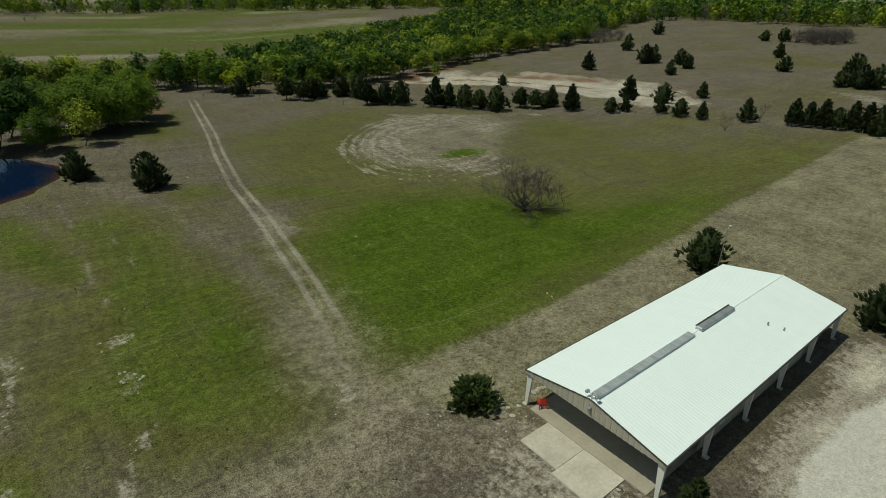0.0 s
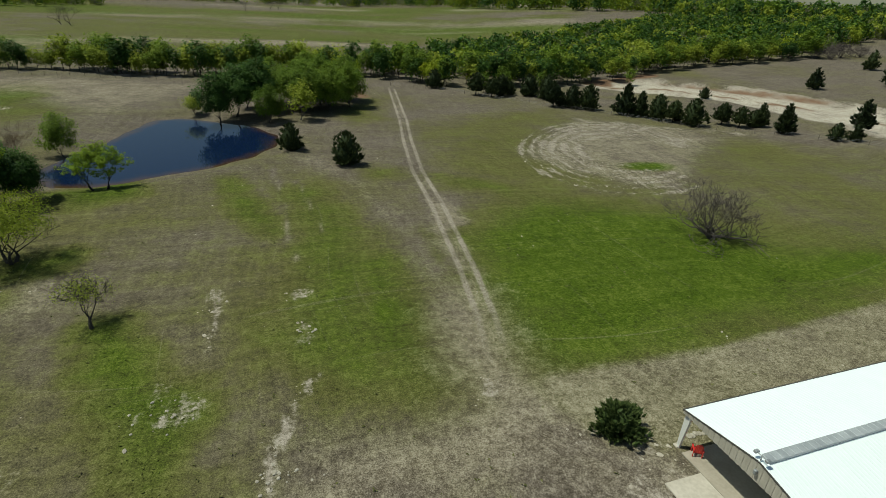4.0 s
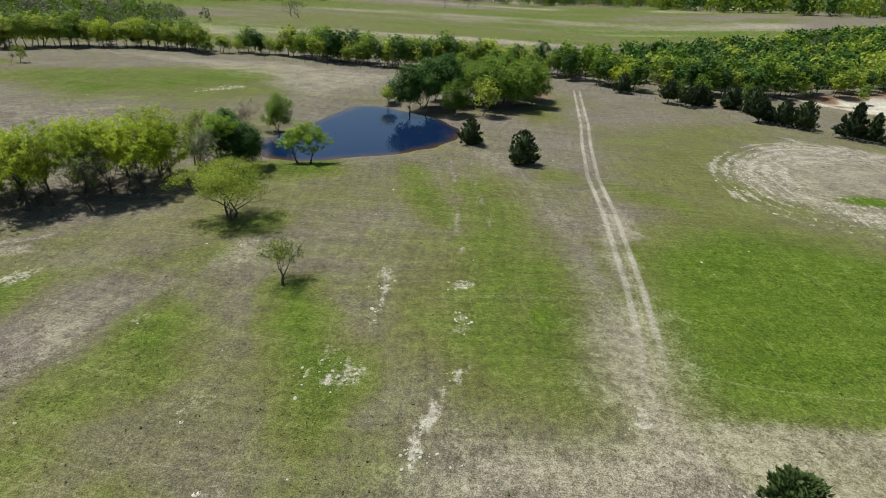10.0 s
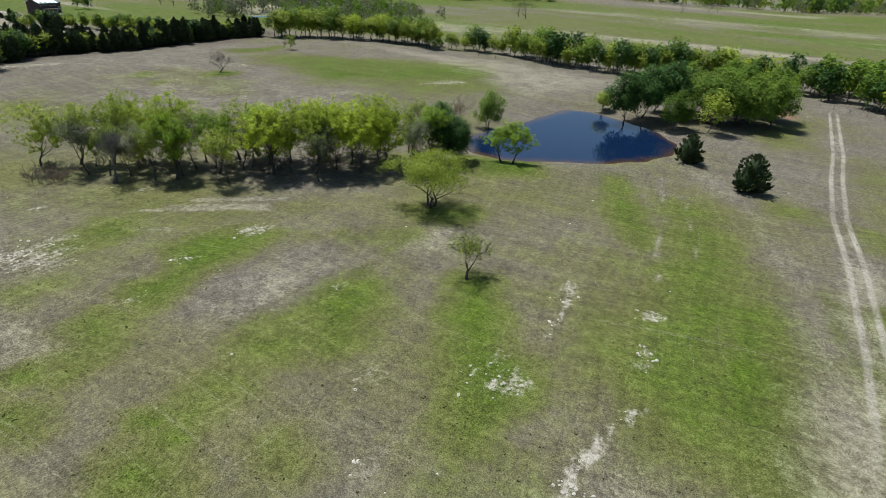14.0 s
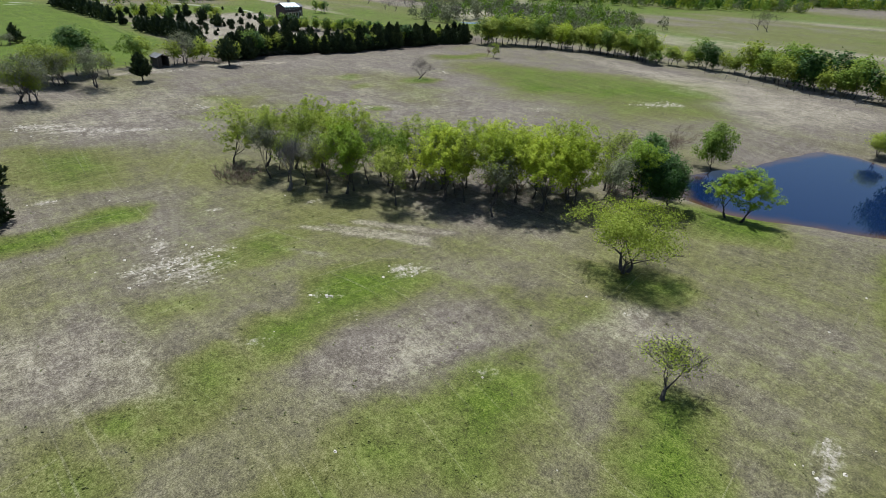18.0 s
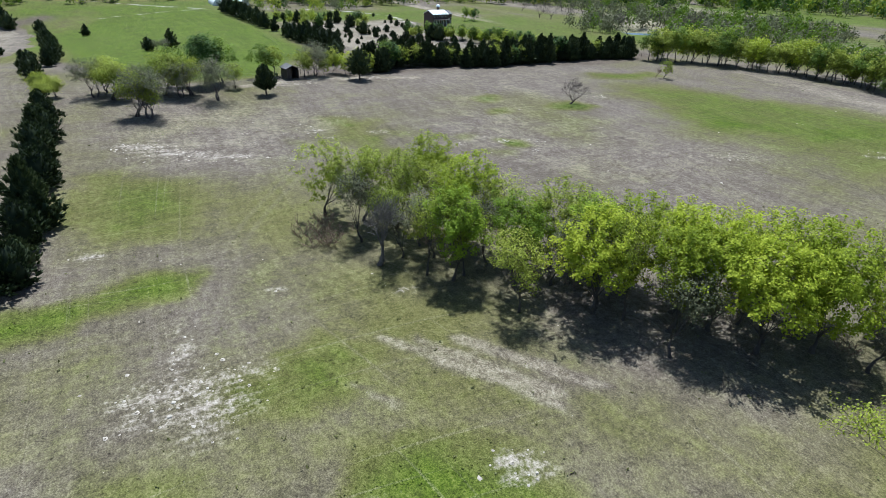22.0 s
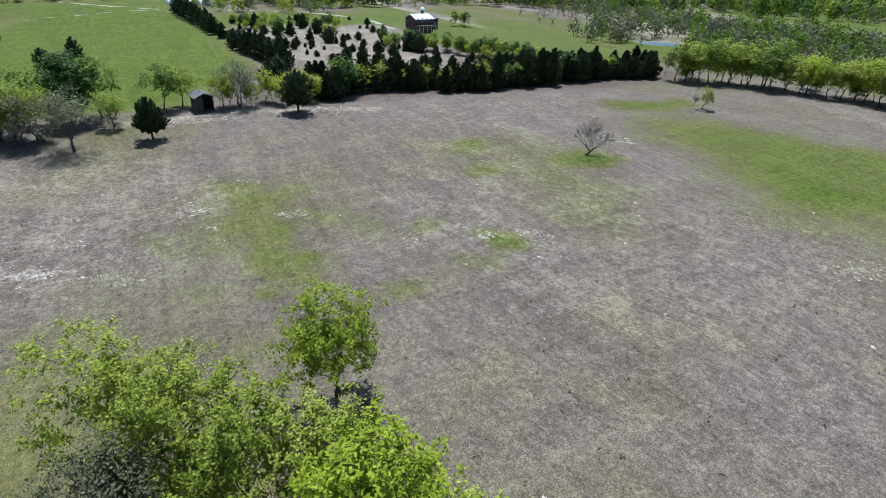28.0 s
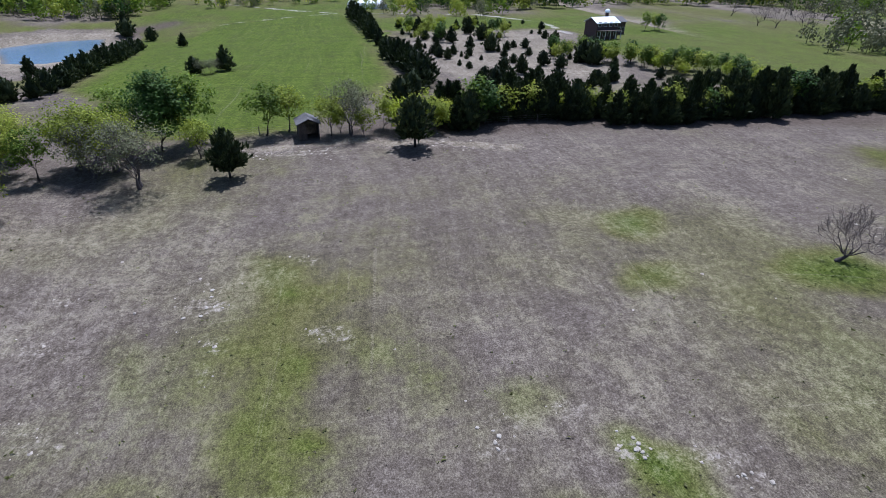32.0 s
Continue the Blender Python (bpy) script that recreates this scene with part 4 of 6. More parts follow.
def water(name, poly, level, label, mat=WATER):
    P = np.array(poly, float)
    c = P.mean(0)
    rings = [1.12, 0.96, 0.86, 0.7, 0.4]
    fine = []
    for a, b in zip(P, np.roll(P, -1, 0)):
        fine += [a + (b - a) * t for t in (0, 0.25, 0.5, 0.75)]
    fine = np.array(fine)
    V = [(*(c + (p - c) * r), level) for r in rings for p in fine] + [(*c, level)]
    n = len(fine)
    F = [(k * n + i, k * n + (i + 1) % n, (k + 1) * n + (i + 1) % n, (k + 1) * n + i) for k in range(len(rings) - 1) for i in range(n)]
    F += [((len(rings) - 1) * n + i, (len(rings) - 1) * n + (i + 1) % n, len(rings) * n) for i in range(n)]
    me = mesh_of(name, V, F, mat, True)
    va = np.array(V)
    depth = np.clip(inside(poly, va[:, 0], va[:, 1]) / 4, 0, 1)
    me.attributes.new("depth", "FLOAT", "POINT").data.foreach_set("value", depth.astype(np.float32))
    return tagged(new(name, me), label, "pond", kind="structure")


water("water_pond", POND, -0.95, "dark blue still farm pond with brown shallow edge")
water("water_lake", LAKE, -6.75, "pale blue stock lake with bare banks", LAKE_WATER)
water("water_tank", TANK, -1.3, "small pale stock pond behind the cedars", LAKE_WATER)
water("water_tank_far", TANK_2, -1.3, "small grey pond among bare trees", LAKE_WATER)

# ---- trees ----
class Kind:
    """A kind of tree: some built shapes, of which each placing takes one."""
    def __init__(self, name, label, category, shapes):
        self.name, self.label, self.category = name, label, category
        self.shapes, self.first = shapes, [None] * len(shapes)

    def place(self, x, y, s=1.0, turn=None, which=None, group="", label="", lean=0.0, tall=1.0, sink=0.05):
        k = which if which is not None else random.randrange(len(self.shapes))
        turn = random.uniform(0, 360) if turn is None else turn
        m = pose(x, y, at_z(x, y) - sink, lean, 0, turn) @ Matrix.Diagonal((s, s, s * tall, 1))
        if self.first[k] is None:
            ob = new(self.name)
            tagged(ob, self.label, self.category)
            for name, me in self.shapes[k]:
                part(name, me, ob)
            self.first[k] = ob
        else:
            ob = copy_thing(self.first[k], m)
        ob.matrix_basis = m
        if label:
            ob["label"] = label
        if group:
            ob["group"] = group
        elif "group" in ob:
            del ob["group"]
        return ob


def branching(rng, h, spread, trunk_h, limbs, levels, r0, kids=4, droop=0.0, stems=1, bend=0.25, upright=0.5):
    """Limbs of a tree: trunk tubes, limb tubes and the tips and twig points where leaves sit."""
    trunk, wood, tips = [], {}, []

    def grow(p, d, length, r, level, limb=0):
        pts, rad = [p], [r]
        n = 4 if level < 2 else 3
        for i in range(n):
            d = (d + Vector((rng.gauss(0, bend), rng.gauss(0, bend), rng.gauss(0.10 - droop, bend * 0.6)))).normalized()
            p = p + d * (length / n)
            pts.append(p)
            rad.append(max(r * (1 - 0.62 * (i + 1) / n), 0.024))
        (trunk if level == 0 else wood.setdefault(limb, [])).append(tube(pts, rad, 7 if level == 0 else (5 if level == 1 else 3), level < 2))
        if level >= levels:
            tips.extend(pts[-2:])
            return
        if level >= levels - 1:
            tips.append(pts[-1])
        count = limbs if level == 0 else kids
        for c in range(count):
            f = (0.45 + 0.55 * (c + 1) / count) if level else (0.62 + 0.38 * (c + 1) / count)
            q = f * n
            i = min(int(q), n - 1)
            s = pts[i].lerp(pts[i + 1], q - i)
            az = 2 * math.pi * (c / count) + rng.uniform(-0.6, 0.6)
            side = Vector((math.cos(az), math.sin(az), 0))
            if level:
                side = (side - d * side.dot(d)).normalized()
            k = rng.uniform(0.55, 1.05) * (spread if level == 0 else 0.9)
            nd = (d * (upright if level == 0 else 0.75) + side * k + Vector((0, 0, 0.12))).normalized()
            grow(s, nd, length * rng.uniform(0.55, 0.8) if level else (h - trunk_h) * rng.uniform(0.62, 0.95), rad[i] * 0.55, level + 1, limb if level else len(wood) + 1)

    for s in range(stems):
        az = 2 * math.pi * s / max(stems, 1) + rng.uniform(-0.4, 0.4)
        d = Vector((math.cos(az) * 0.45, math.sin(az) * 0.45, 1)).normalized() if stems > 1 else Vector((rng.gauss(0, 0.06), rng.gauss(0, 0.06), 1)).normalized()
        grow(Vector((math.cos(az) * r0 * (stems > 1), math.sin(az) * r0 * (stems > 1), -0.25)), d, trunk_h * (1.25 if stems > 1 else 1.15), r0, 0)
    return trunk, wood, np.array([tuple(t) for t in tips])


def leaves(rng, at, per, radius, size, flat=0.75, long=1.6, up=0.9, outward=0.0):
    """Small four-cornered leaves strewn round points, most of them facing up."""
    n = len(at) * per
    P = np.repeat(at, per, 0) + rng.normal(0, 1, (n, 3)) * radius * np.array([1, 1, flat])
    nor = rng.normal(0, 0.55, (n, 3)) + np.array([0, 0, up])
    if outward:
        q = P - np.array([at[:, 0].mean(), at[:, 1].mean(), np.percentile(at[:, 2], 15)])
        nor = nor + outward * q / (np.linalg.norm(q, axis=1, keepdims=True) + 1e-6)
    a = np.cross(nor, rng.normal(0, 1, (n, 3)))
    a /= np.linalg.norm(a, axis=1, keepdims=True) + 1e-9
    b = np.cross(nor, a)
    b /= np.linalg.norm(b, axis=1, keepdims=True) + 1e-9
    s = size * rng.uniform(0.6, 1.3, (n, 1))
    a, b = a * s * 0.5 * long, b * s * 0.5
    V = np.stack([P - a, P + b * 0.9 - a * 0.1, P + a, P - b * 0.9 - a * 0.1], 1).reshape(-1, 3)
    return V, np.arange(n * 4).reshape(-1, 4)


def broadleaf(seed, h, w, leaf_mat, bark, per, size, spread=0.6, trunk_h=None, limbs=6, levels=3, r0=0.2, kids=4, radius=0.32, droop=0.0, stems=1, bend=0.22, upright=1.0, keep=1.0, far=False, low=0.0, full=0, base=0.35):
    """Trunk, limbs and crown of one broad-leaved tree, h high and about w wide."""
    rng, nrng = random.Random(seed), np.random.default_rng(seed)
    trunk, wood, tips = branching(rng, h, spread, trunk_h or h * 0.3, limbs, levels, r0, kids, droop, stems, bend, upright)
    kz = (h - radius) / max(float(tips[:, 2].max()), 0.1)
    kx = (w / 2 - radius) / max(float(np.percentile(np.hypot(tips[:, 0], tips[:, 1]), 93)), 0.1)

    def fitted(v):
        v = np.array(v)
        f = np.clip((v[:, 2:3] - 0.5) / 2.0, 0, 1)
        return np.concatenate([v[:, :2] * (1 + (kx - 1) * f), v[:, 2:3] * kz], 1)
    out = []
    if far:
        v, fs = join(*trunk, *[t for ts in wood.values() for t in ts])
        out.append(("trunk", mesh_of("trunk", fitted(v), fs, bark, True)))
    else:
        v, fs = join(*trunk)
        out.append(("trunk", mesh_of("trunk", fitted(v), fs, bark, True)))
        for ts in wood.values():
            v, fs = join(*ts)
            out.append(("limb", mesh_of("limb", fitted(v), fs, bark, True)))
    if per:
        at = fitted(tips[nrng.random(len(tips)) < keep])
        at = at[at[:, 2] > low * h]
        if full:
            # leaf clusters over the lobed dome of the crown
            az, up = nrng.uniform(0, 2 * np.pi, full), nrng.uniform(-0.75, 1, full)
            ph = nrng.uniform(0, 6.28, 3)
            lump = 0.86 + 0.12 * np.sin(3 * az + ph[0] + 3 * up) + 0.10 * np.sin(5 * az + ph[1] - 4 * up)
            flat = np.sqrt(1 - up ** 2) * lump * nrng.uniform(0.72, 1.05, full) * (w / 2 - radius)
            zc, zr = h * (base + 1) / 2, h * (1 - base) / 2 - radius
            dome = np.stack([flat * np.cos(az), flat * np.sin(az), zc + up * zr * (0.9 + 0.12 * np.sin(2 * az + ph[2]))], 1)
            at = np.concatenate([at, dome])
        V, F = leaves(nrng, at, per, radius, size, up=0.6, outward=0.9)
        out.append(("crown", mesh_of("crown", V, F, leaf_mat)))
    return out


def cedar(seed, h, w, mat, sprays=250, taper=0.8, clear=0.05, blade=0.56, rounded=0.0):
    """A dense evergreen: trunk, and a crown of upswept sprays round a dark core."""
    rng = np.random.default_rng(seed)
    ph = rng.uniform(0, 6.28, 6)

    def reach(u, az):
        cone = (1 - u) ** taper * (0.35 + 0.65 * np.clip(u / 0.14, 0, 1))
        ball = np.sqrt(np.clip(1 - (2 * u - 0.9) ** 2, 0, 1))
        lump = 1 + 0.20 * np.sin(3 * az + ph[0] + 5 * u) + 0.15 * np.sin(5 * az + ph[1] - 11 * u) + 0.14 * np.sin(2 * az + ph[2] + 17 * u)
        return 0.5 * w * (cone * (1 - rounded) + ball * rounded) * lump

    z0 = clear * h
    n = sprays
    u = rng.random(n) ** 1.25
    az = rng.uniform(0, 2 * np.pi, n)
    r = reach(u, az) * rng.uniform(0.72, 1.16, n)
    base = np.stack([r * np.cos(az), r * np.sin(az), z0 + (h - z0) * u * 0.97], 1)
    outd = np.stack([np.cos(az), np.sin(az), np.full(n, 0.75) + 1.2 * u], 1)
    V, F = [], []
    for k in range(6):
        d = outd + rng.normal(0, 0.55, (n, 3))
        d /= np.linalg.norm(d, axis=1, keepdims=True)
        s = np.cross(d, rng.normal(0, 1, (n, 3)))
        s /= np.linalg.norm(s, axis=1, keepdims=True)
        ln = blade * h / 5 * rng.uniform(0.6, 1.25, (n, 1)) * (1 - 0.45 * u[:, None])
        p = base + rng.normal(0, 0.07 * h / 5, (n, 3))
        V.append(np.stack([p - d * ln * 0.35, p + s * ln * 0.26, p + d * ln, p - s * ln * 0.26], 1).reshape(-1, 3))
    V = np.concatenate(V)
    F = np.arange(len(V)).reshape(-1, 4)
    # core
    rings, sides = 9, 10
    cv = []
    for i in range(rings):
        uu = i / (rings - 1)
        for k in range(sides):
            a = 2 * np.pi * k / sides
            rr = float(reach(np.array(min(uu, 0.985)), np.array(a))) * 0.74
            cv.append((rr * math.cos(a), rr * math.sin(a), z0 + (h - z0) * (uu * 0.93 + 0.015)))
    n0 = len(V)
    cf = np.array([(n0 + i * sides + k, n0 + i * sides + (k + 1) % sides, n0 + (i + 1) * sides + (k + 1) % sides, n0 + (i + 1) * sides + k) for i in range(rings - 1) for k in range(sides)])
    crown = mesh_of("crown", np.concatenate([V, np.array(cv)]), np.concatenate([F, cf]), mat)
    tv, tf = tube([Vector((0, 0, -0.25)), Vector((0.02, 0.01, h * 0.3)), Vector((0, 0, h * 0.8))], [0.03 * h, 0.022 * h, 0.008 * h], 7)
    return [("trunk", mesh_of("trunk", tv, tf, BARK, True)), ("crown", crown)]


OAK_BRIGHT = Kind("oak_tree", "oak with fresh yellow-green spring leaves", "tree", [
    broadleaf(11, 11.4, 9.2, LEAF_BRIGHT, BARK, 30, 0.155, 0.75, 3.4, 7, 3, 0.3, 4, 0.22, low=0.26, full=135, base=0.22),
    broadleaf(12, 10.8, 8.8, LEAF_BRIGHT, BARK, 30, 0.155, 0.75, 3.2, 7, 3, 0.3, 4, 0.22, low=0.26, full=135, base=0.22)])
OAK_GREEN = Kind("oak_tree", "oak with open spring-green crown and dark limbs", "tree", [
    broadleaf(21, 10.8, 7.8, LEAF_SPRING, BARK, 26, 0.15, 0.65, 3.6, 6, 3, 0.28, 4, 0.2, low=0.30, full=72, base=0.28),
    broadleaf(22, 10.2, 8.0, LEAF_SPRING, BARK, 26, 0.15, 0.7, 3.4, 6, 3, 0.28, 4, 0.2, low=0.30, full=72, base=0.28),
    broadleaf(23, 10.6, 7.0, LEAF_FRESH, BARK, 28, 0.155, 0.6, 3.4, 6, 3, 0.28, 4, 0.2, low=0.22, full=90, base=0.2)])
OAK_THIN = Kind("oak_tree", "half-leafed oak with many bare grey twigs", "tree", [
    broadleaf(31, 10.0, 6.8, LEAF_SPRING, BARK, 14, 0.14, 0.65, 3.4, 6, 3, 0.2, 5, 0.28, keep=0.85, low=0.36),
    broadleaf(32, 9.4, 6.6, LEAF_GREY, BARK, 14, 0.13, 0.65, 3.2, 6, 3, 0.2, 5, 0.28, keep=0.85, low=0.4)])
LUSH = Kind("leafy_tree", "full deep-green leafy tree", "tree", [
    broadleaf(41, 9.0, 6.6, LEAF_DEEP, BARK, 24, 0.22, 0.7, 2.0, 7, 3, 0.2, 4, 0.38, full=150, base=0.12),
    broadleaf(42, 8.5, 7.4, LEAF_MID, BARK, 24, 0.22, 0.8, 1.6, 8, 3, 0.2, 3, 0.40, full=180, base=0.08)])
SPREADING = Kind("spreading_tree", "low spreading tree with thin yellow-green leaves and several stems", "tree", [
    broadleaf(51, 7.4, 11.0, LEAF_SPRING, BARK, 24, 0.125, 1.2, 2.4, 4, 3, 0.24, 5, 0.36, stems=3, upright=0.9, bend=0.14, low=0.62, full=190, base=0.68)])
SMALL_OPEN = Kind("small_tree", "small open tree with budding twigs on a forked trunk", "tree", [
    broadleaf(64, 4.6, 5.2, LEAF_SPRING, BARK, 5, 0.075, 0.9, 1.5, 4, 4, 0.2, 4, 0.3, stems=1, bend=0.24, upright=1.1, keep=0.7)])
BARE = Kind("bare_tree", "leafless tree with fine grey twigs", "tree", [
    broadleaf(71, 6.6, 7.4, None, BARK_TWIG, 0, 0, 1.0, 1.5, 6, 4, 0.22, 3, 0.1, stems=1, bend=0.28, upright=0.8),
    broadleaf(72, 6.2, 4.6, None, BARK_RED, 0, 0, 0.7, 1.5, 6, 4, 0.14, 4, 0.1, bend=0.22, upright=1.1),
    broadleaf(73, 8.4, 5.0, None, DEAD_WOOD, 0, 0, 0.6, 4.6, 8, 4, 0.34, 4, 0.1, stems=1, bend=0.2, upright=1.5),
    broadleaf(75, 6.2, 7.8, None, BARK_TWIG, 0, 0, 1.0, 1.7, 7, 4, 0.3, 4, 0.1, stems=1, bend=0.24, upright=0.65),
    broadleaf(76, 5.6, 8.2, None, BARK_TWIG, 0, 0, 1.1, 1.2, 6, 4, 0.26, 3, 0.1, stems=5, bend=0.34, upright=0.8, droop=0.04)])
BUDDING = Kind("budding_tree", "grey multi-stemmed tree just coming into leaf", "tree", [
    broadleaf(81, 6.4, 6.4, LEAF_GREY, BARK_TWIG, 7, 0.12, 0.75, 1.9, 5, 4, 0.19, 3, 0.30, stems=2, keep=0.7, upright=1.2, low=0.35),
    broadleaf(82, 6.2, 6.0, LEAF_SPRING, BARK_TWIG, 16, 0.15, 0.75, 1.9, 5, 3, 0.19, 5, 0.34, stems=2, keep=0.9, upright=1.2, low=0.32, full=36, base=0.35)])
BRUSH = Kind("brush", "tangled grey-brown leafless undergrowth", "shrub", [
    broadleaf(91, 1.9, 3.4, LEAF_GREY, BARK_RED, 1, 0.10, 1.2, 0.5, 4, 2, 0.04, 4, 0.2, stems=3, keep=0.6, far=True)])
CEDARS = Kind("cedar_tree", "dark green cedar, dense and cone-shaped", "tree", [
    cedar(101, 6.0, 4.0, CEDAR, taper=0.7), cedar(102, 6.2, 3.6, CEDAR, taper=0.65), cedar(103, 5.4, 4.8, CEDAR, taper=0.6, rounded=0.3)])
FAR_CEDAR = Kind("cedar_tree", "dark green cedar, dense and cone-shaped", "tree", [
    cedar(104, 6.0, 4.4, CEDAR, 120, 0.65, blade=0.75), cedar(105, 5.6, 5.0, CEDAR, 120, 0.55, blade=0.8, rounded=0.3)])
CEDAR_STEM = Kind("cedar_tree", "dark cedar with a round crown on a bare stem", "tree", [
    cedar(111, 6.4, 4.6, CEDAR, taper=0.6, clear=0.22, rounded=0.4)])
SPRUCE_BUSH = Kind("evergreen_bush", "rounded green evergreen bush with spiky sprays", "shrub", [
    cedar(121, 3.4, 4.2, SPRUCE, 900, 0.55, 0.0, 0.8, 0.6)])
FAR_TREE = Kind("woodland_tree", "leafy woodland tree with rounded green crown", "tree", [
    broadleaf(131, 11, 7.4, LEAF_MID, BARK, 9, 0.52, 0.7, 1.6, 6, 2, 0.2, 3, 0.55, far=True, full=52, base=0.08),
    broadleaf(132, 10, 7.0, LEAF_SPRING, BARK, 9, 0.52, 0.7, 1.6, 6, 2, 0.2, 3, 0.55, far=True, full=52, base=0.08),
    broadleaf(133, 10.5, 7.0, LEAF_DEEP, BARK, 9, 0.52, 0.7, 1.6, 6, 2, 0.2, 3, 0.55, far=True, full=52, base=0.08)])
FAR_PALE = Kind("woodland_tree", "woodland tree with pale yellow-green new leaves", "tree", [
    broadleaf(141, 9, 7.4, LEAF_BRIGHT, BARK, 14, 0.34, 0.8, 1.6, 6, 2, 0.18, 3, 0.5, far=True, full=50, base=0.12),
    broadleaf(142, 8.5, 6.6, LEAF_SPRING, BARK_GREY, 14, 0.33, 0.8, 1.6, 6, 2, 0.18, 3, 0.48, far=True, full=50, base=0.12)])

EDGE_OAK = Kind("oak_tree", "oak with domed yellow-green crown on a dark trunk", "tree", [
    broadleaf(151, 10, 8.2, LEAF_BRIGHT, BARK, 15, 0.30, 0.8, 3.2, 6, 2, 0.24, 4, 0.42, far=True, low=0.25, full=70, base=0.2),
    broadleaf(152, 9.4, 7.6, LEAF_SPRING, BARK, 15, 0.30, 0.8, 3.0, 6, 2, 0.22, 4, 0.42, far=True, low=0.25, full=66, base=0.22),
    broadleaf(153, 9.8, 7.8, LEAF_MID, BARK, 15, 0.30, 0.8, 3.0, 6, 2, 0.22, 4, 0.42, far=True, low=0.25, full=66, base=0.2)])

# the grove: front stems, then those behind
g = "oak grove"
for x, y, k in ((-86.6, 46.6, 3), (-77.9, 48, 2), (-67.9, 50.9, 2), (-66.6, 57, 2), (-65.8, 52.7, 3), (-60.4, 60.3, 2), (-58.2, 55, 2), (-56, 61.9, 2), (-52.9, 62.2, 2), (-49, 63, 0), (-47.5, 61.8, 2), (-47.4, 66.3, 0), (-43.6, 66.9, 0), (-54, 59.3, 0), (-41.5, 71, 0), (-39, 73.6, 2), (-37.3, 77.5, 1)):
    if k == 0:
        OAK_BRIGHT.place(x - 1.2, y + 1.6, random.uniform(0.84, 0.96), group=g, tall=random.uniform(0.92, 1.04))
    else:
        (OAK_GREEN, OAK_THIN, OAK_GREEN)[k - 1].place(x - 0.2, y + 0.3, random.uniform(0.8, 0.92), group=g, tall=random.uniform(0.98, 1.12))
for x, y, k in ((-83.2, 50.5, 3), (-79.2, 53, 1), (-76.5, 56, 1), (-71.5, 57.5, 0), (-68, 60.5, 2), (-64, 63.5, 1), (-61, 67, 2), (-56.5, 66.5, 0), (-54, 70.5, 2), (-50, 74, 0), (-47, 78, 2), (-44.5, 74, 0), (-43, 80.5, 2), (-52, 67, 0), (-58.5, 63.5, 1), (-62.5, 57.5, 1), (-71, 53.5, 2)):
    (OAK_BRIGHT, OAK_GREEN, OAK_THIN, OAK_GREEN)[k].place(x, y, random.uniform(0.84, 0.98), group=g, tall=random.uniform(0.94, 1.06))
for x, y in ((-72.6, 50.6), (-66.2, 54.3), (-45.4, 70.4), (-63, 66.4), (-75.4, 49.6)):
    OAK_THIN.place(x, y, random.uniform(0.75, 0.92), group=g, tall=random.uniform(0.92, 1.1))
OAK_BRIGHT.place(-85.4, 60.8, 0.84, which=1, group=g, label="tall oak with bright yellow-green crown at the grove's end")
BARE.place(-72.4, 47.9, 1.05, tall=1.0, which=2, group=g, label="dead grey oak with bare branches and a thick trunk")
LUSH.place(-36.8, 79.6, 0.95, which=0)
LUSH.place(-34.4, 81.4, 0.8, which=0)
LUSH.place(-40.3, 86.5, 0.9, which=0)
BARE.place(-42, 99, 1.35, which=1, label="leafless reddish-brown tree by the pond")
for x, y in ((-80.5, 51), (-74, 53.4), (-69, 56), (-64.5, 59), (-60, 61.8), (-56, 63.6), (-51.5, 67.5), (-48, 70.6), (-44.8, 74.6), (-41.6, 78.4), (-62, 64.5), (-53.5, 72)):
    OAK_GREEN.place(x, y, random.uniform(0.42, 0.6), group="young oaks under the grove", label="low young oak growing in the grove's shade")
for i in range(36):
    t = i / 35
    x, y = -84 + 48 * t + random.uniform(-3, 3), 46.5 + 33 * t ** 1.05 + random.uniform(0, 8)
    BRUSH.place(x, y, random.uniform(0.7, 1.3), group="grove undergrowth")
for i in range(7):
    BRUSH.place(-80 + random.gauss(0, 2.2), 45.5 + random.gauss(0, 1.6), random.uniform(1.0, 1.5), group="grove undergrowth")

# pond side
LUSH.place(-37.5, 105.5, 0.82, which=1, label="slim leafy tree leaning at the pond's edge", tall=1.15)
OAK_GREEN.place(-28.2, 86.2, 0.8, which=2, tall=0.75, label="young leafy tree with dark stems on the pond bank")
OAK_GREEN.place(-26.3, 86.1, 0.9, which=2, tall=0.76, label="young leafy tree with dark stems on the pond bank")
SPREADING.place(-29.6, 62, 1.0, 40, label="low spreading tree with thin yellow-green leaves, in grazed grass")
SMALL_OPEN.place(-18.2, 46.9, 1.2, 20)
BUDDING.place(-20.4, 139, 0.8, which=1)
for x, y, s, k in ((-14.6, 131, 1.05, 0), (-11, 135, 1.1, 0), (-4, 129.5, 0.8, 1), (5, 138, 1.15, 1), (11, 140, 1.1, 1), (16.5, 146, 1.05, 1), (9, 148, 1.2, 1), (2, 143, 1.1, 1), (-6, 139, 1.15, 0), (16, 155, 1.15, 1), (7, 157, 1.2, 1), (-3, 150, 1.1, 1), (-9, 144, 1.0, 0)):
    LUSH.place(x, y, s * 1.25, which=k, group="trees by the pond")
for x, y, s in ((3.2, 129.8, 1.1),):
    FAR_PALE.place(x, y, s, which=1, group="trees by the pond")
CEDARS.place(0.4, 102.8, 0.95, which=2, label="dark round cedar on the pond dam")
CEDARS.place(9.6, 93.6, 1.12, which=2, label="dark cone-shaped cedar on open grass")

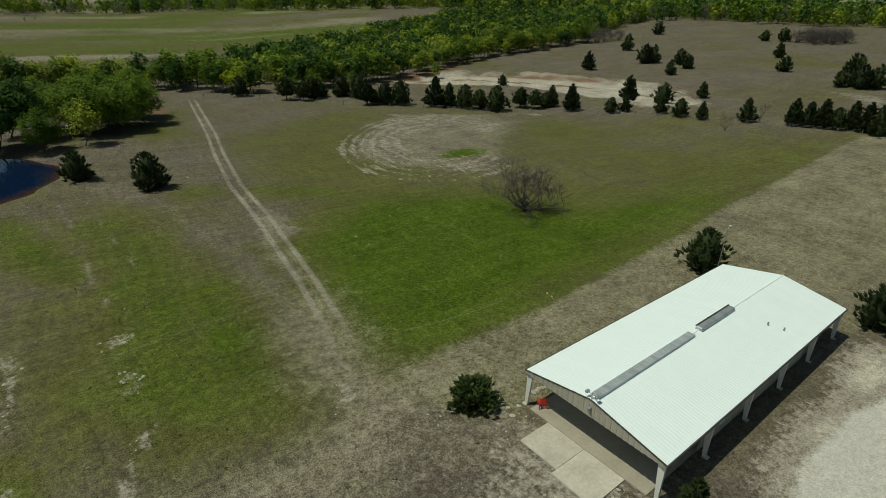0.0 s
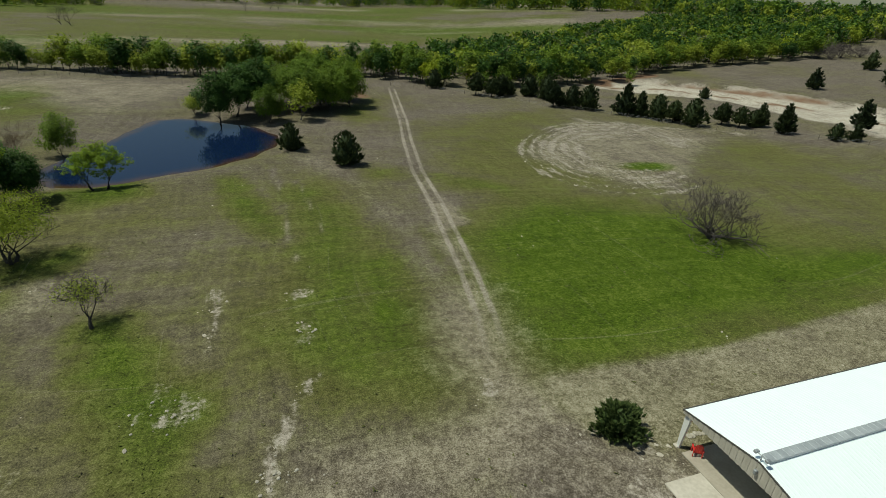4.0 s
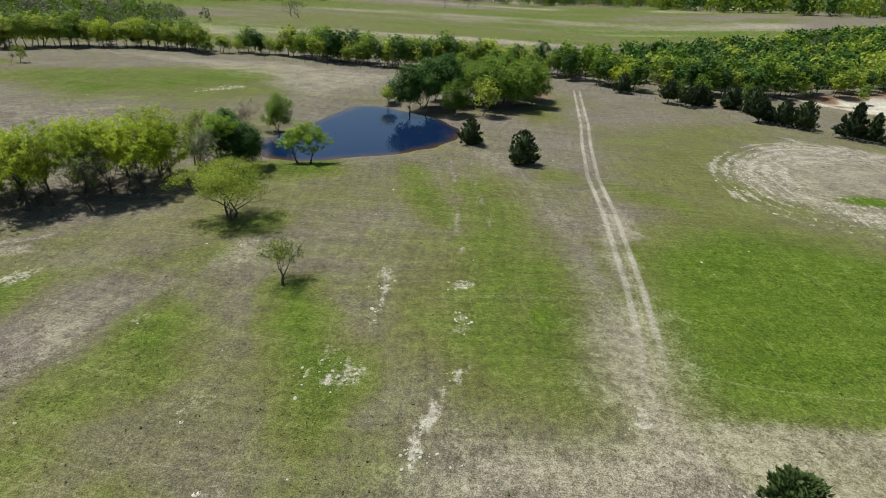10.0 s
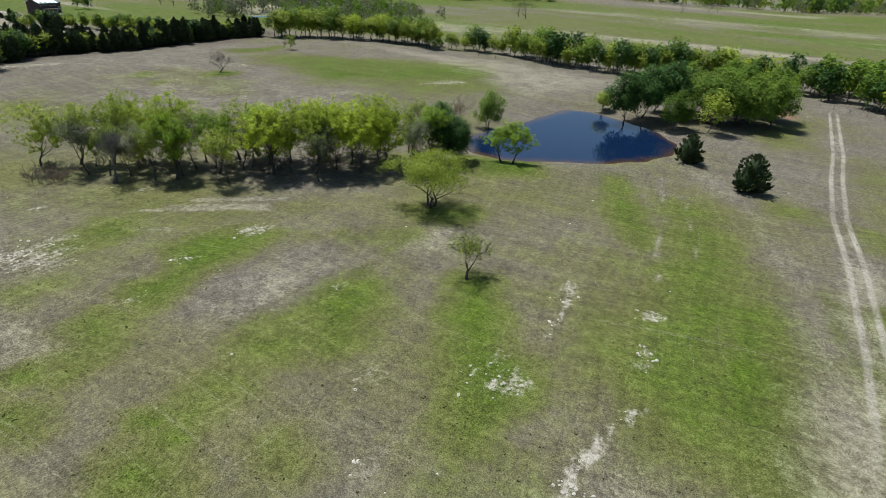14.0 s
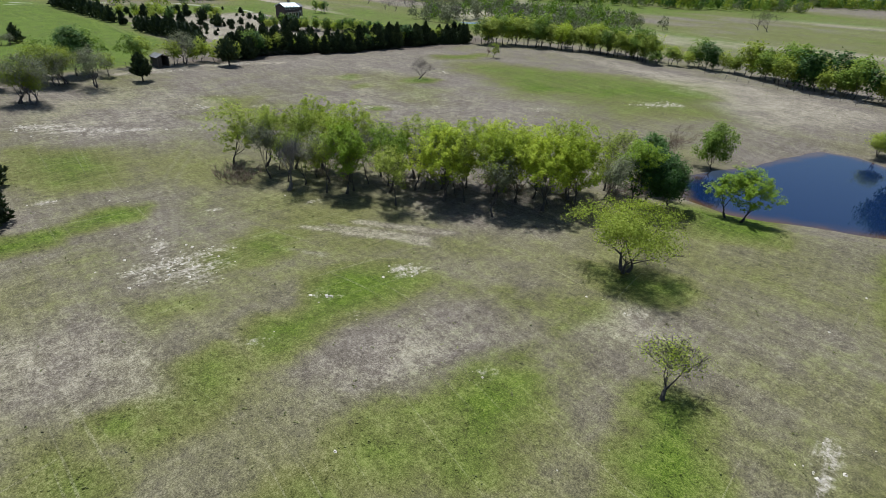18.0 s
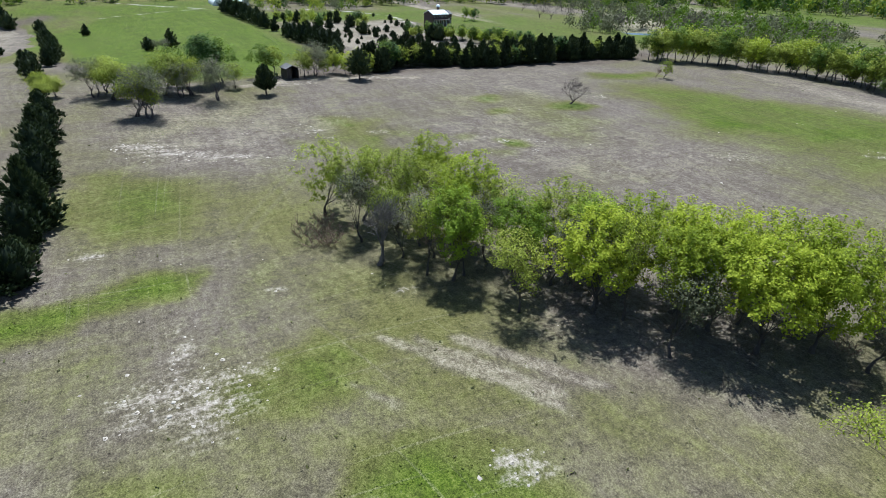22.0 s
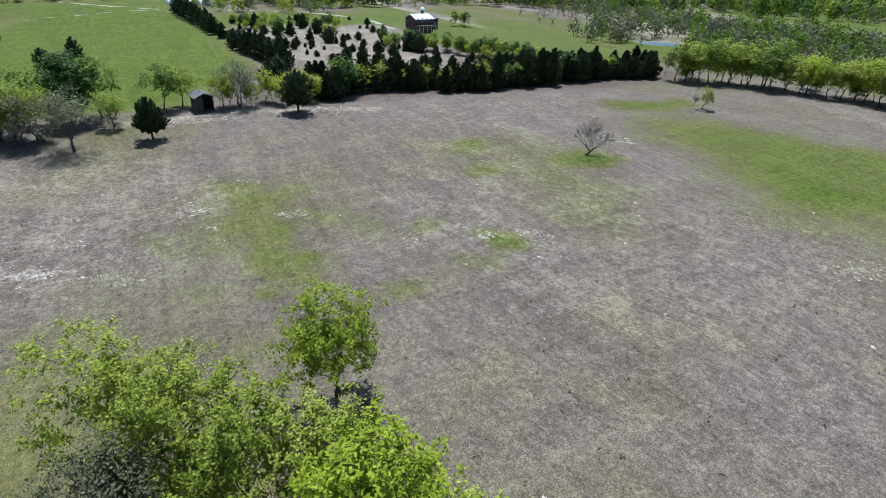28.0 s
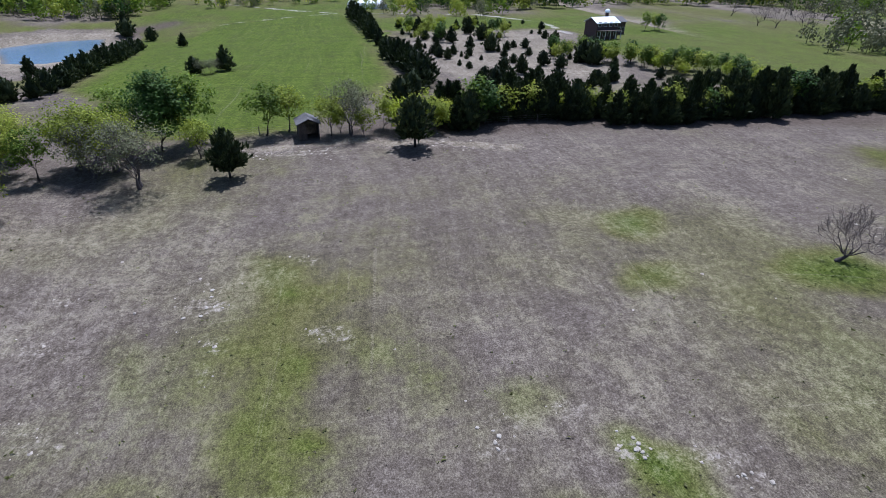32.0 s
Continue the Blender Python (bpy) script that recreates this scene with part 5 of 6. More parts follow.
# open field
BARE.place(-116, 111.3, 0.95, which=3, label="lone leafless tree in the open field")
BARE.place(-131.9, 156, 0.6, which=1, label="small leafless tree in the field")
OAK_GREEN.place(-130.3, 157.2, 0.5, which=1, label="small leafy tree in the field")
BARE.place(54.2, 54.4, 1.42, which=4, label="sprawling leafless tree in rank grass")

# fence row in the north and east
g = "cedar fence row"
for x, y, s in ((48, 177, 1), (58, 164, 0.95), (62, 160.5, 0.8), (66, 163, 0.9), (75.5, 163, 1.1), (79, 157, 1.2), (75.4, 145, 0.9), (80.6, 143.5, 1.05), (84.5, 141, 1.15), (91.4, 133, 1.25), (95, 131, 1.0), (97.9, 127, 1.1), (100, 123, 0.8), (103, 119, 1.15), (111.4, 118, 0.8), (114, 114.5, 0.75)):
    (CEDAR_STEM if s < 0.97 else CEDARS).place(x, y, s * 1.15, which=None if s < 0.97 else random.choice((0, 2, 2)), group=g)
    if random.random() < 0.6:
        CEDARS.place(x + random.uniform(1.5, 4), y + random.uniform(-1, 3), random.uniform(0.45, 0.85), which=2, group=g)
for x, y, s in ((119.5, 113.5, 1), (119.7, 106, 1.2), (126, 97, 0.8), (129.7, 95, 0.75), (134.3, 87, 0.85), (135, 81.6, 0.9), (136.2, 76.2, 0.75), (141.7, 67.6, 1.0), (146, 58.4, 1.05), (147.2, 55.6, 1), (148.4, 53, 1.1), (149.6, 50.4, 0.95), (151.4, 48, 1.1), (151, 45, 1.1), (150, 42, 1.2)):
    CEDARS.place(x, y, s, group=g)
BARE.place(144.2, 65, 0.8, which=0)
BARE.place(130.5, 66.3, 0.62, which=0)
g = "cedars beyond the gully"
for x, y, s in ((178, 151, 1.2), (137, 155.5, 0.7), (234, 175.7, 1.3), (206, 145, 1.4), (209, 143, 1.2), (188.7, 121.3, 0.9), (212, 132.5, 1.1), (205, 125, 1.0), (306, 209.5, 1.3), (160.4, 91, 0.8), (150, 97, 1.15), (142.4, 104, 1.25), (220, 96, 1), (252, 113.4, 1.05), (309, 148, 1), (312, 140, 1.2), (203, 71, 0.9), (208, 70.5, 1.6), (211, 70, 1.5), (204, 65.5, 1.3), (206.5, 62.5, 1.2)):
    FAR_CEDAR.place(x, y, s, group=g)
for x, y in ((312, 118), (316, 122), (320, 116), (314, 127), (322, 125), (308, 124), (318, 130), (326, 120), (311, 133), (324, 132), (250, 208), (258, 210), (266, 207), (246, 212)):
    BARE.place(x, y, random.uniform(1.1, 1.5), which=4, group="grey leafless thicket")

# back hedge of cedars with leafy trees among them
g = "back hedge"
for x, y, s, k in ((-163, 68, 0.8, 1), (-160.5, 71.5, 0.7, 1), (-163.5, 74.5, 0.9, 1), (-161, 77, 0.75, 0), (-164, 80.5, 0.85, 1), (-160.5, 82.5, 0.8, 1)):
    FAR_PALE.place(x, y, s * 0.85, which=k, group=g)
y = 84.0
while y < 177:
    x = -161.5 + 3.5 * math.sin(y * 0.11) * 0.5 - (2 if 92 < y < 112 else 0)
    k = random.random()
    if k < 0.76:
        CEDARS.place(x + random.uniform(-1.3, 1.3), y, random.uniform(0.8, 1.2), which=random.choice((0, 1, 1, 2)), tall=random.uniform(0.75, 1.35), group=g)
    else:
        (FAR_PALE if k < 0.9 else FAR_TREE).place(x - 1.5, y, random.uniform(0.5, 0.75), group=g)
    if random.random() < 0.8:
        CEDARS.place(x - random.uniform(2, 6), y + random.uniform(-1, 1), random.uniform(0.8, 1.25), group=g)
    y += random.uniform(1.0, 2.1)
# north tree line round the field
g = "field tree line"
LINE = [(-156, 176), (-150, 184), (-143, 192), (-134, 196), (-121, 201), (-108, 202), (-94, 196), (-84, 208), (-68, 206), (-54, 200), (-44, 197), (-24, 195), (-10, 205), (10, 203), (30, 200)]
for (ax, ay), (bx, by) in zip(LINE, LINE[1:]):
    n = max(2, int(math.hypot(bx - ax, by - ay) / 2.5))
    for i in range(n):
        t = (i + random.random() * 0.6) / n
        x, y = ax + (bx - ax) * t, ay + (by - ay) * t + random.uniform(-1, 3)
        low = -96 < x < -70
        if x < -84:
            EDGE_OAK.place(x, y + random.uniform(-2, 4), random.uniform(0.75, 1.15) * (0.62 if low else 1.0), which=random.choice((0, 1, 1, 1, 2, 2)), group=g)
        else:
            (FAR_TREE if random.random() < 0.8 else FAR_PALE).place(x, y, random.uniform(0.62, 1.15), group=g)
        if random.random() < 0.35:
            FAR_TREE.place(x + random.uniform(-2, 2), y + random.uniform(1, 4), random.uniform(0.4, 0.6), group=g)
        if not low and random.random() < 0.95:
            (FAR_PALE if random.random() < 0.6 else FAR_TREE).place(x + random.uniform(-4, 4), y + random.uniform(4, 10), random.uniform(0.75, 1.15), group=g)

# west end: group of trees by the shed
g = "trees by the shed"
for x, y, s, k in ((-136.4, 31.2, 1.1, 0), (-138.5, 29.5, 0.9, 1), (-145.8, 44.3, 1.0, 0), (-149.9, 38, 0.85, 0), (-151.2, 40, 0.95, 1), (-154.9, 23, 0.9, 0), (-152, 26, 0.9, 1), (-158.4, 25.2, 0.85, 1), (-153, 35.2, 1.0, 1), (-161.7, 69.5, 0.95, 0)):
    BUDDING.place(x, y, s * 1.42, which=k, group=g)
for x, y, s, k in ((-150.1, 31.9, 0.62, 1), (-158.5, 44, 0.95, 0), (-161, 48, 0.95, 1), (-155, 49.3, 0.55, 1), (-163.7, 57, 0.75, 1), (-165, 60.2, 0.7, 1), (-161.5, 66.5, 0.62, 1), (-160, 38, 0.8, 1)):
    (LUSH, EDGE_OAK)[k].place(x, y, s * (1.1 if k else 1.3), which=0 if k == 0 else random.choice((1, 2)), group=g)
CEDAR_STEM.place(-147.2, 54.2, 0.9, label="dark cedar with a bare stem at the field's edge", tall=1.1)
CEDAR_STEM.place(-154.5, 78.2, 1.15, label="dark round-crowned cedar standing before the hedge")
# hedge of cedars running west
g = "side hedge"
for x, y, s in ((-79, 8.5, 0.98), (-78.5, 10.5, 0.95), (-78.3, 12.5, 1.0), (-79, 14.2, 0.95), (-81, 17.2, 1.05), (-85, 17.4, 0.7), (-90, 17.4, 0.9), (-94, 17.6, 1.1), (-98, 17.5, 1.15), (-103, 17, 1.05), (-107.5, 17, 1.1), (-112, 16.6, 1.0), (-117, 16.6, 1.05), (-122, 16.2, 1.0), (-127, 16, 1.0), (-133, 15.8, 1.0), (-139, 15.6, 0.9), (-144, 15.2, 0.9)):
    CEDARS.place(x + random.uniform(-0.6, 0.6), y + random.uniform(-0.8, 0.8), s * random.uniform(0.78, 1.02), which=random.choice((0, 2, 2)), group=g, tall=random.uniform(0.85, 1.15))
for x, y in ((-152, 15), (-157, 16.5), (-162, 14)):
    BUDDING.place(x, y, 0.7, which=1, group=g)
# green field and lake
g = "cedars along the green field"
for x, y, s in ((-225.5, -1.2, 0.95), (-190, 8.6, 1), (-193, 9.6, 1), (-194.7, 13, 1), (-200, 13.3, 1.1), (-206, 13.3, 1.05), (-209, 12.6, 1), (-213, 12.6, 1.1), (-217, 12, 1.1), (-221, 12.5, 1.2), (-229, 11.4, 1.1), (-237, 10, 1.2), (-243, 9.6, 1.2), (-249, 9.6, 1.1), (-256, 8.6, 1.2), (-263, 7.6, 1.2), (-271, 6.6, 1.2), (-278, 5.6, 1), (-286, 5, 0.9), (-184, 10, 1), (-178, 11, 1), (-172, 12.5, 1.0)):
    FAR_CEDAR.place(x, y, s * 0.78, group=g)
for x, y, s in ((-326.6, -11, 1.4), (-322, -9, 1.2), (-311.7, 2, 0.9), (-286.7, 18.5, 0.75), (-217.8, 36.3, 0.7), (-219.8, 42.8, 0.95)):
    FAR_CEDAR.place(x, y, s)
for x, y in ((-216, 38.5), (-215.4, 40.5), (-218, 41)):
    BUDDING.place(x, y, 0.55, which=0)
g = "cedar row beside the green field"
for x, y, s in ((-333, 77.5, 1.3), (-326, 78, 1.4), (-319, 78, 1.4), (-312, 78.6, 1.3), (-306, 79, 1.4), (-299, 79.6, 1.3), (-293, 80, 1.3), (-285, 80.6, 1.3), (-277, 81, 1.3), (-270, 81, 1.2), (-263, 81, 1.2), (-252, 82, 0.9), (-234, 82, 1.0), (-227, 82.3, 1.1), (-222, 83, 1.1), (-218, 83.5, 1.2), (-214, 84.4, 1.2), (-210, 84.8, 1.2), (-206, 85.6, 1.2), (-202, 86.4, 1.2), (-198, 87, 1.1), (-193, 86, 1.1), (-188, 84, 1.1), (-183, 82, 1.1), (-177, 79, 1.1)):
    FAR_CEDAR.place(x, y, s * 0.9, group=g)
g = "scrub cedars"
for x, y, s in ((-233, 95, 0.5), (-224, 97, 0.5), (-253, 104, 0.8), (-258, 115, 0.9), (-236, 112, 0.9), (-207, 107, 0.6), (-203, 110, 0.75), (-213, 119, 0.65), (-239, 132, 0.8), (-216, 131, 1.0), (-212, 132, 1.0), (-192, 127, 0.7), (-190.6, 123, 0.55), (-209, 122, 0.6), (-274, 97, 0.9), (-260, 102, 0.9), (-272, 114, 0.9), (-229, 104, 0.45), (-244, 98, 0.4), (-197, 112, 0.5), (-186, 112, 0.8), (-182, 106, 0.9), (-178, 100, 0.9), (-190, 100, 0.8)):
    FAR_CEDAR.place(x, y, s, group=g)
for i in range(70):
    x, y = random.uniform(-300, -185), random.uniform(90, 150)
    FAR_CEDAR.place(x, y, random.uniform(0.22, 0.62), group=g)
g = "leafy thicket"
for i in range(64):
    t = i / 63
    x, y = -226 + 40 * t + random.uniform(-6, 6), 127 + 32 * t + random.uniform(-5, 8)
    (FAR_PALE if random.random() < 0.3 else FAR_TREE).place(x, y, random.uniform(0.36, 0.55), group=g)
for i in range(26):
    x, y = random.uniform(-300, -250), random.uniform(92, 128)
    (FAR_PALE if random.random() < 0.6 else FAR_TREE).place(x, y, random.uniform(0.35, 0.6), group=g)
g = "leafless trees in the far meadow"
for x, y in ((-283, 235), (-275, 236), (-259, 234), (-241, 234), (-234, 242), (-320, 250), (-319, 281), (-296, 278), (-276, 275), (-300, 252), (-290, 262), (-250, 262), (-262, 280), (-228, 262), (-240, 285), (-212, 275), (-205, 262), (-196, 255), (-222, 232), (-212, 229)):
    BARE.place(x, y, random.uniform(1.2, 1.7), which=0, group=g)
for x, y in ((-34, 690), (-6, 744), (2, 760), (300, 850), (-129, 411), (-122, 405)):
    BARE.place(x, y, 1.9, which=0, group="far field trees")
for x, y in ((-274.5, 181), (-271, 185), (-276, 186)):
    FAR_TREE.place(x, y, 0.6, group="house trees")


# ---- woods ----
def woodland(name, label, spots, variants, mats, seed):
    """Far woods as one mesh of many trees."""
    rng = np.random.default_rng(seed)
    by = {}
    for (x, y, s) in spots:
        by.setdefault(int(rng.integers(len(variants))), []).append((x, y, s))
    root = thing(name, label, "woods", kind="stuff")
    for k, lst in by.items():
        V0, F0 = variants[k]
        Vs, Fs = [], []
        for i, (x, y, s) in enumerate(lst):
            a = rng.uniform(0, 6.28)
            R = np.array([[math.cos(a), -math.sin(a), 0], [math.sin(a), math.cos(a), 0], [0, 0, 1]]) * s
            Vs.append(V0 @ R.T + np.array([x, y, at_z(x, y)]))
            Fs.append(F0 + i * len(V0))
        o = part("crown", mesh_of("crown", np.concatenate(Vs), np.concatenate(Fs), mats[k]), root)
        o["kind"] = "stuff"
    return root


def clump(seed, h, w, n, size, lobes=10):
    """A far crown on a stem: rounded lobes of outward-facing leaves."""
    rng = np.random.default_rng(seed)
    az = rng.uniform(0, 6.28, lobes)
    u = (np.arange(lobes) + 0.5) / lobes
    r = w * 0.30 * np.sqrt(1 - (u * 0.95) ** 2)
    V, F, k = [], [], 0
    for a, q, rr in zip(az, u, r):
        c = np.array([rr * math.cos(a), rr * math.sin(a), h * (0.17 + 0.58 * q)])
        ball = w * rng.uniform(0.19, 0.27)
        m = n // lobes
        d = rng.normal(0, 1, (m, 3)) + np.array([0, 0, 0.35])
        d /= np.linalg.norm(d, axis=1, keepdims=True)
        P = c + d * ball * rng.uniform(0.75, 1.08, (m, 1))
        nor = d + rng.normal(0, 0.4, (m, 3))
        s1 = np.cross(nor, rng.normal(0, 1, (m, 3)))
        s1 /= np.linalg.norm(s1, axis=1, keepdims=True)
        s2 = np.cross(nor, s1)
        s2 /= np.linalg.norm(s2, axis=1, keepdims=True)
        z = size * rng.uniform(0.6, 1.2, (m, 1)) * 0.5
        V.append(np.stack([P - s1 * z, P - s2 * z * 0.9, P + s1 * z, P + s2 * z * 0.9], 1).reshape(-1, 3))
    V = np.concatenate(V)
    F = np.arange(len(V)).reshape(-1, 4)
    st = np.array([(-0.15, 0, -0.3), (0.15, 0, -0.3), (0.1, 0, h * 0.6), (-0.1, 0, h * 0.6), (0, -0.15, -0.3), (0, 0.15, -0.3), (0, 0.1, h * 0.6), (0, -0.1, h * 0.6)])
    return np.concatenate([V, st]), np.concatenate([F, len(V) + np.arange(8).reshape(2, 4)])


CLUMPS = [clump(1, 11, 9, 120, 1.5), clump(2, 10, 8.5, 120, 1.4), clump(3, 12, 9, 120, 1.5), clump(4, 8, 7, 130, 0.9), clump(5, 9, 7, 130, 0.9)]
CLUMP_MATS = [LEAF_MID, LEAF_SPRING, LEAF_DEEP, LEAF_MID, LEAF_GREY]


def fill(poly, gap, seed, lo=0.8, hi=1.15):
    rng = np.random.default_rng(seed)
    P = np.array(poly, float)
    (x0, y0), (x1, y1) = P.min(0), P.max(0)
    n = int((x1 - x0) * (y1 - y0) / gap ** 2)
    X, Y = rng.uniform(x0, x1, n), rng.uniform(y0, y1, n)
    ok = inside(poly, X, Y) > 0
    return [(x, y, rng.uniform(lo, hi)) for x, y in zip(X[ok], Y[ok])]


# front rows of the creek wood, tree by tree
FRONT = [(30, 200), (40, 194), (48, 183), (58, 181), (74, 181), (92, 184), (110, 190), (129, 196), (148, 203), (166, 209), (186, 210), (206, 211), (230, 212), (250, 213)]
g = "creek wood"
for (ax, ay), (bx, by) in zip(FRONT, FRONT[1:]):
    n = max(2, int(math.hypot(bx - ax, by - ay) / 4.5))
    for row in range(2):
        for i in range(n):
            t = (i + random.random()) / n
            x, y = ax + (bx - ax) * t - row * 1.5, ay + (by - ay) * t + row * 6 + random.uniform(-2, 2)
            (FAR_PALE if random.random() < 0.07 else FAR_TREE).place(x, y, random.uniform(0.8, 1.2) * (0.85 if row == 0 else 1.05), group=g)
for x, y in ((128, 186), (62, 168), (70, 170), (84, 172)):
    FAR_TREE.place(x, y, 0.6, which=0)
spots = fill([(30, 209), (48, 196), (92, 196), (166, 220), (250, 224), (320, 252), (400, 280), (430, 340), (300, 420), (180, 345), (100, 300), (40, 222)], 5.6, 7)
woodland("creek_woods", "dense green creek woods in spring leaf", spots, CLUMPS, CLUMP_MATS, 1)
spots = fill([(420, 330), (520, 420), (700, 620), (620, 720), (430, 560), (330, 430)], 13, 20, 1.3, 1.8) + fill([(338, 243), (396, 258), (392, 170), (420, 60), (480, 40), (600, 200), (520, 420), (420, 330)], 9, 8, 1.0, 1.5)
woodland("hill_woods", "wooded rise closing the pasture", spots, CLUMPS, CLUMP_MATS, 2)
spots = fill([(-60, 1100), (-120, 1000), (40, 1010), (170, 1000), (300, 800), (420, 560), (520, 520), (760, 900), (500, 1200)], 19, 9, 1.9, 2.6)
spots += fill([(560, 300), (900, 260), (1500, 700), (1300, 1300), (800, 1100), (640, 640)], 30, 22, 2.2, 2.9)
woodland("north_woods", "far dark woods beyond the north field", spots, CLUMPS, CLUMP_MATS, 3)
spots = fill([(-120, 1000), (-60, 1100), (-400, 900), (-480, 640), (-440, 620), (-300, 780)], 10, 10, 1.2, 1.7)
woodland("north_west_woods", "far belt of woods beyond the fields", spots, CLUMPS, CLUMP_MATS, 4)
spots = fill([(-180, 290), (-150, 330), (-230, 380), (-330, 330), (-340, 290), (-260, 300)], 9, 11, 0.7, 1.1) + fill([(-165, 205), (-140, 215), (-120, 255), (-170, 285), (-200, 262), (-190, 225)], 6.5, 12, 0.6, 0.95) + fill([(-238, 208), (-192, 204), (-160, 240), (-150, 280), (-170, 335), (-235, 305), (-255, 250)], 8.5, 18, 0.9, 1.35)
# open bank on the pond's near side
tc = np.array(TANK_2).mean(0)
spots = [(x, y, s) for x, y, s in spots if not (inside(TANK_2, np.array([x]), np.array([y]))[0] > -5 or (-5 < (x - tc[0]) * 0.55 - (y - tc[1]) * 0.83 < 70 and abs((x - tc[0]) * 0.83 + (y - tc[1]) * 0.55) < 13))]
woodland("meadow_woods", "mixed half-leafed trees round the far pond", spots, CLUMPS[3:], [LEAF_GREY, LEAF_MID], 5)
spots = fill([(-300, 450), (-240, 560), (-170, 720), (-260, 770), (-420, 620), (-400, 480)], 12, 19, 1.2, 1.7)
woodland("upland_woods", "green woods on the rise beyond the pale field", spots, CLUMPS, CLUMP_MATS, 8)
spots = fill([(-350, 150), (-375, 240), (-345, 330), (-330, 420), (-440, 480), (-520, 300), (-440, 120), (-400, 104)], 9, 13, 0.8, 1.3) + fill([(-352, -70), (-350, -45), (-352, -26), (-378, -12), (-400, 0), (-430, -60), (-380, -110)], 6, 14, 0.7, 1.0)
spots += fill([(-352, 84), (-330, 92), (-318, 130), (-330, 150), (-360, 140), (-372, 100)], 9, 21, 0.5, 0.85) + fill([(-385, -5), (-392, 60), (-385, 72), (-420, 72), (-430, 0)], 8, 15, 0.5, 0.8) + fill([(-375, 100), (-360, 135), (-390, 150), (-420, 100)], 7, 16, 0.6, 0.9)
woodland("west_woods", "far woods and hedgerows in the west", spots, CLUMPS, CLUMP_MATS, 6)
spots = [(x, y, s * 1.5) for x, y, s in fill([(-470, -200), (-460, 420), (-700, 700), (-900, 500), (-900, -300)], 24, 17, 1.1, 1.6)]
woodland("far_west_woods", "hazy far woods on the western skyline", spots, CLUMPS, CLUMP_MATS, 7)

# ---- metal barn ----
# local axes: x along the ridge from the open front, y across from the north eave
BL, BW, EAVE, RIDGE = 30.4, 11.55, 3.2, 4.3
barn = thing("metal_barn", "long open-fronted metal barn with a bright white ribbed roof", "barn", (24.3, 22.86, 0.0), 3.3)


def roof_z(y):
    """Roof height at y below the north eave line (y runs 0 to -BW)."""
    return EAVE + (RIDGE - EAVE) * (1 - abs(-y - BW / 2) / (BW / 2))


def roof_panel(w, side):
    """One ribbed sheet from eave to ridge, ribs standing 3 cm proud."""
    y0, y1 = (0.0, -BW / 2) if side > 0 else (-BW, -BW / 2)
    prof = []
    for k in range(3):
        c = w * (k + 0.5) / 3
        prof += [(c - 0.06, 0), (c - 0.035, 0.007), (c + 0.035, 0.007), (c + 0.06, 0)]
    prof = [(0, 0)] + prof + [(w, 0)]
    V = [(x, y0, EAVE + z) for x, z in prof] + [(x, y1, RIDGE + z) for x, z in prof]
    n = len(prof)
    V += [(x, y, z - 0.04) for x, y, z in V]
    F = []
    for i in range(n - 1):
        top = (i, i + 1, n + i + 1, n + i)
        F += [top[::-1] if side > 0 else top, (i, i + 1, 2 * n + i + 1, 2 * n + i)]
        F.append(tuple(2 * n + j for j in (top if side > 0 else top[::-1])))
    return mesh_of("roof_panel", V, F, WHITE_METAL)


roof = part("roof", mesh_of("ridge_cap", *tube([Vector((-0.02, -BW / 2, RIDGE + 0.01)), Vector((BL + 0.02, -BW / 2, RIDGE + 0.01))], [0.05, 0.05], 6), WHITE_METAL), barn)
PW = BL / 34
for side in (1, -1):
    sheet = roof_panel(PW - 0.004, side)
    for k in range(34):
        part("roof_panel", sheet, roof).location = (k * PW, 0, 0)
for y in (0.03, -BW - 0.03):
    v, fs = box(-0.02, y - 0.05, EAVE - 0.10, BL + 0.02, y + 0.05, EAVE + 0.03, 0.015)
    part("gutter", mesh_of("gutter", v, fs, DARK_TRIM), barn, "dark eave gutter")
# rigid frames: tapered posts and rafters
FR = [0.25, 6.2, 12.2, 18.2, 24.2, 30.1]
for x in FR:
    for y, s in ((-0.12, -1), (-BW + 0.12, 1)):
        V = [(x + dx, y + dy, z) for z, d in ((-0.05, 0.22), (EAVE - 0.12, 0.5)) for dx, dy in ((-0.1, 0), (0.1, 0), (0.1, s * d), (-0.1, s * d))]
        part("post", mesh_of("post", V, BOX_F, WHITE_STEEL), barn)
        v, fs = box(x - 0.2, y - 0.2, -0.1, x + 0.2, y + 0.2, 0.05, 0.02)
        part("footing", mesh_of("footing", v, fs, CONCRETE), barn)
    V = []
    for y in (-0.2, -BW / 2, -BW + 0.2):
        z = roof_z(y) - 0.06
        V += [(x - 0.1, y, z), (x + 0.1, y, z), (x + 0.1, y, z - 0.4), (x - 0.1, y, z - 0.4)]
    F = [(0, 3, 2, 1), (8, 9, 10, 11)] + [(k + i, k + (i + 1) % 4, k + 4 + (i + 1) % 4, k + 4 + i) for k in (0, 4) for i in range(4)]
    part("rafter", mesh_of("rafter", V, F, WHITE_STEEL), barn)
for y in np.linspace(-1.1, -BW + 1.1, 9):
    v, fs = box(0.1, y - 0.04, roof_z(y) - 0.2, BL - 0.1, y + 0.04, roof_z(y) - 0.05)
    part("purlin", mesh_of("purlin", v, fs, WHITE_STEEL), barn)


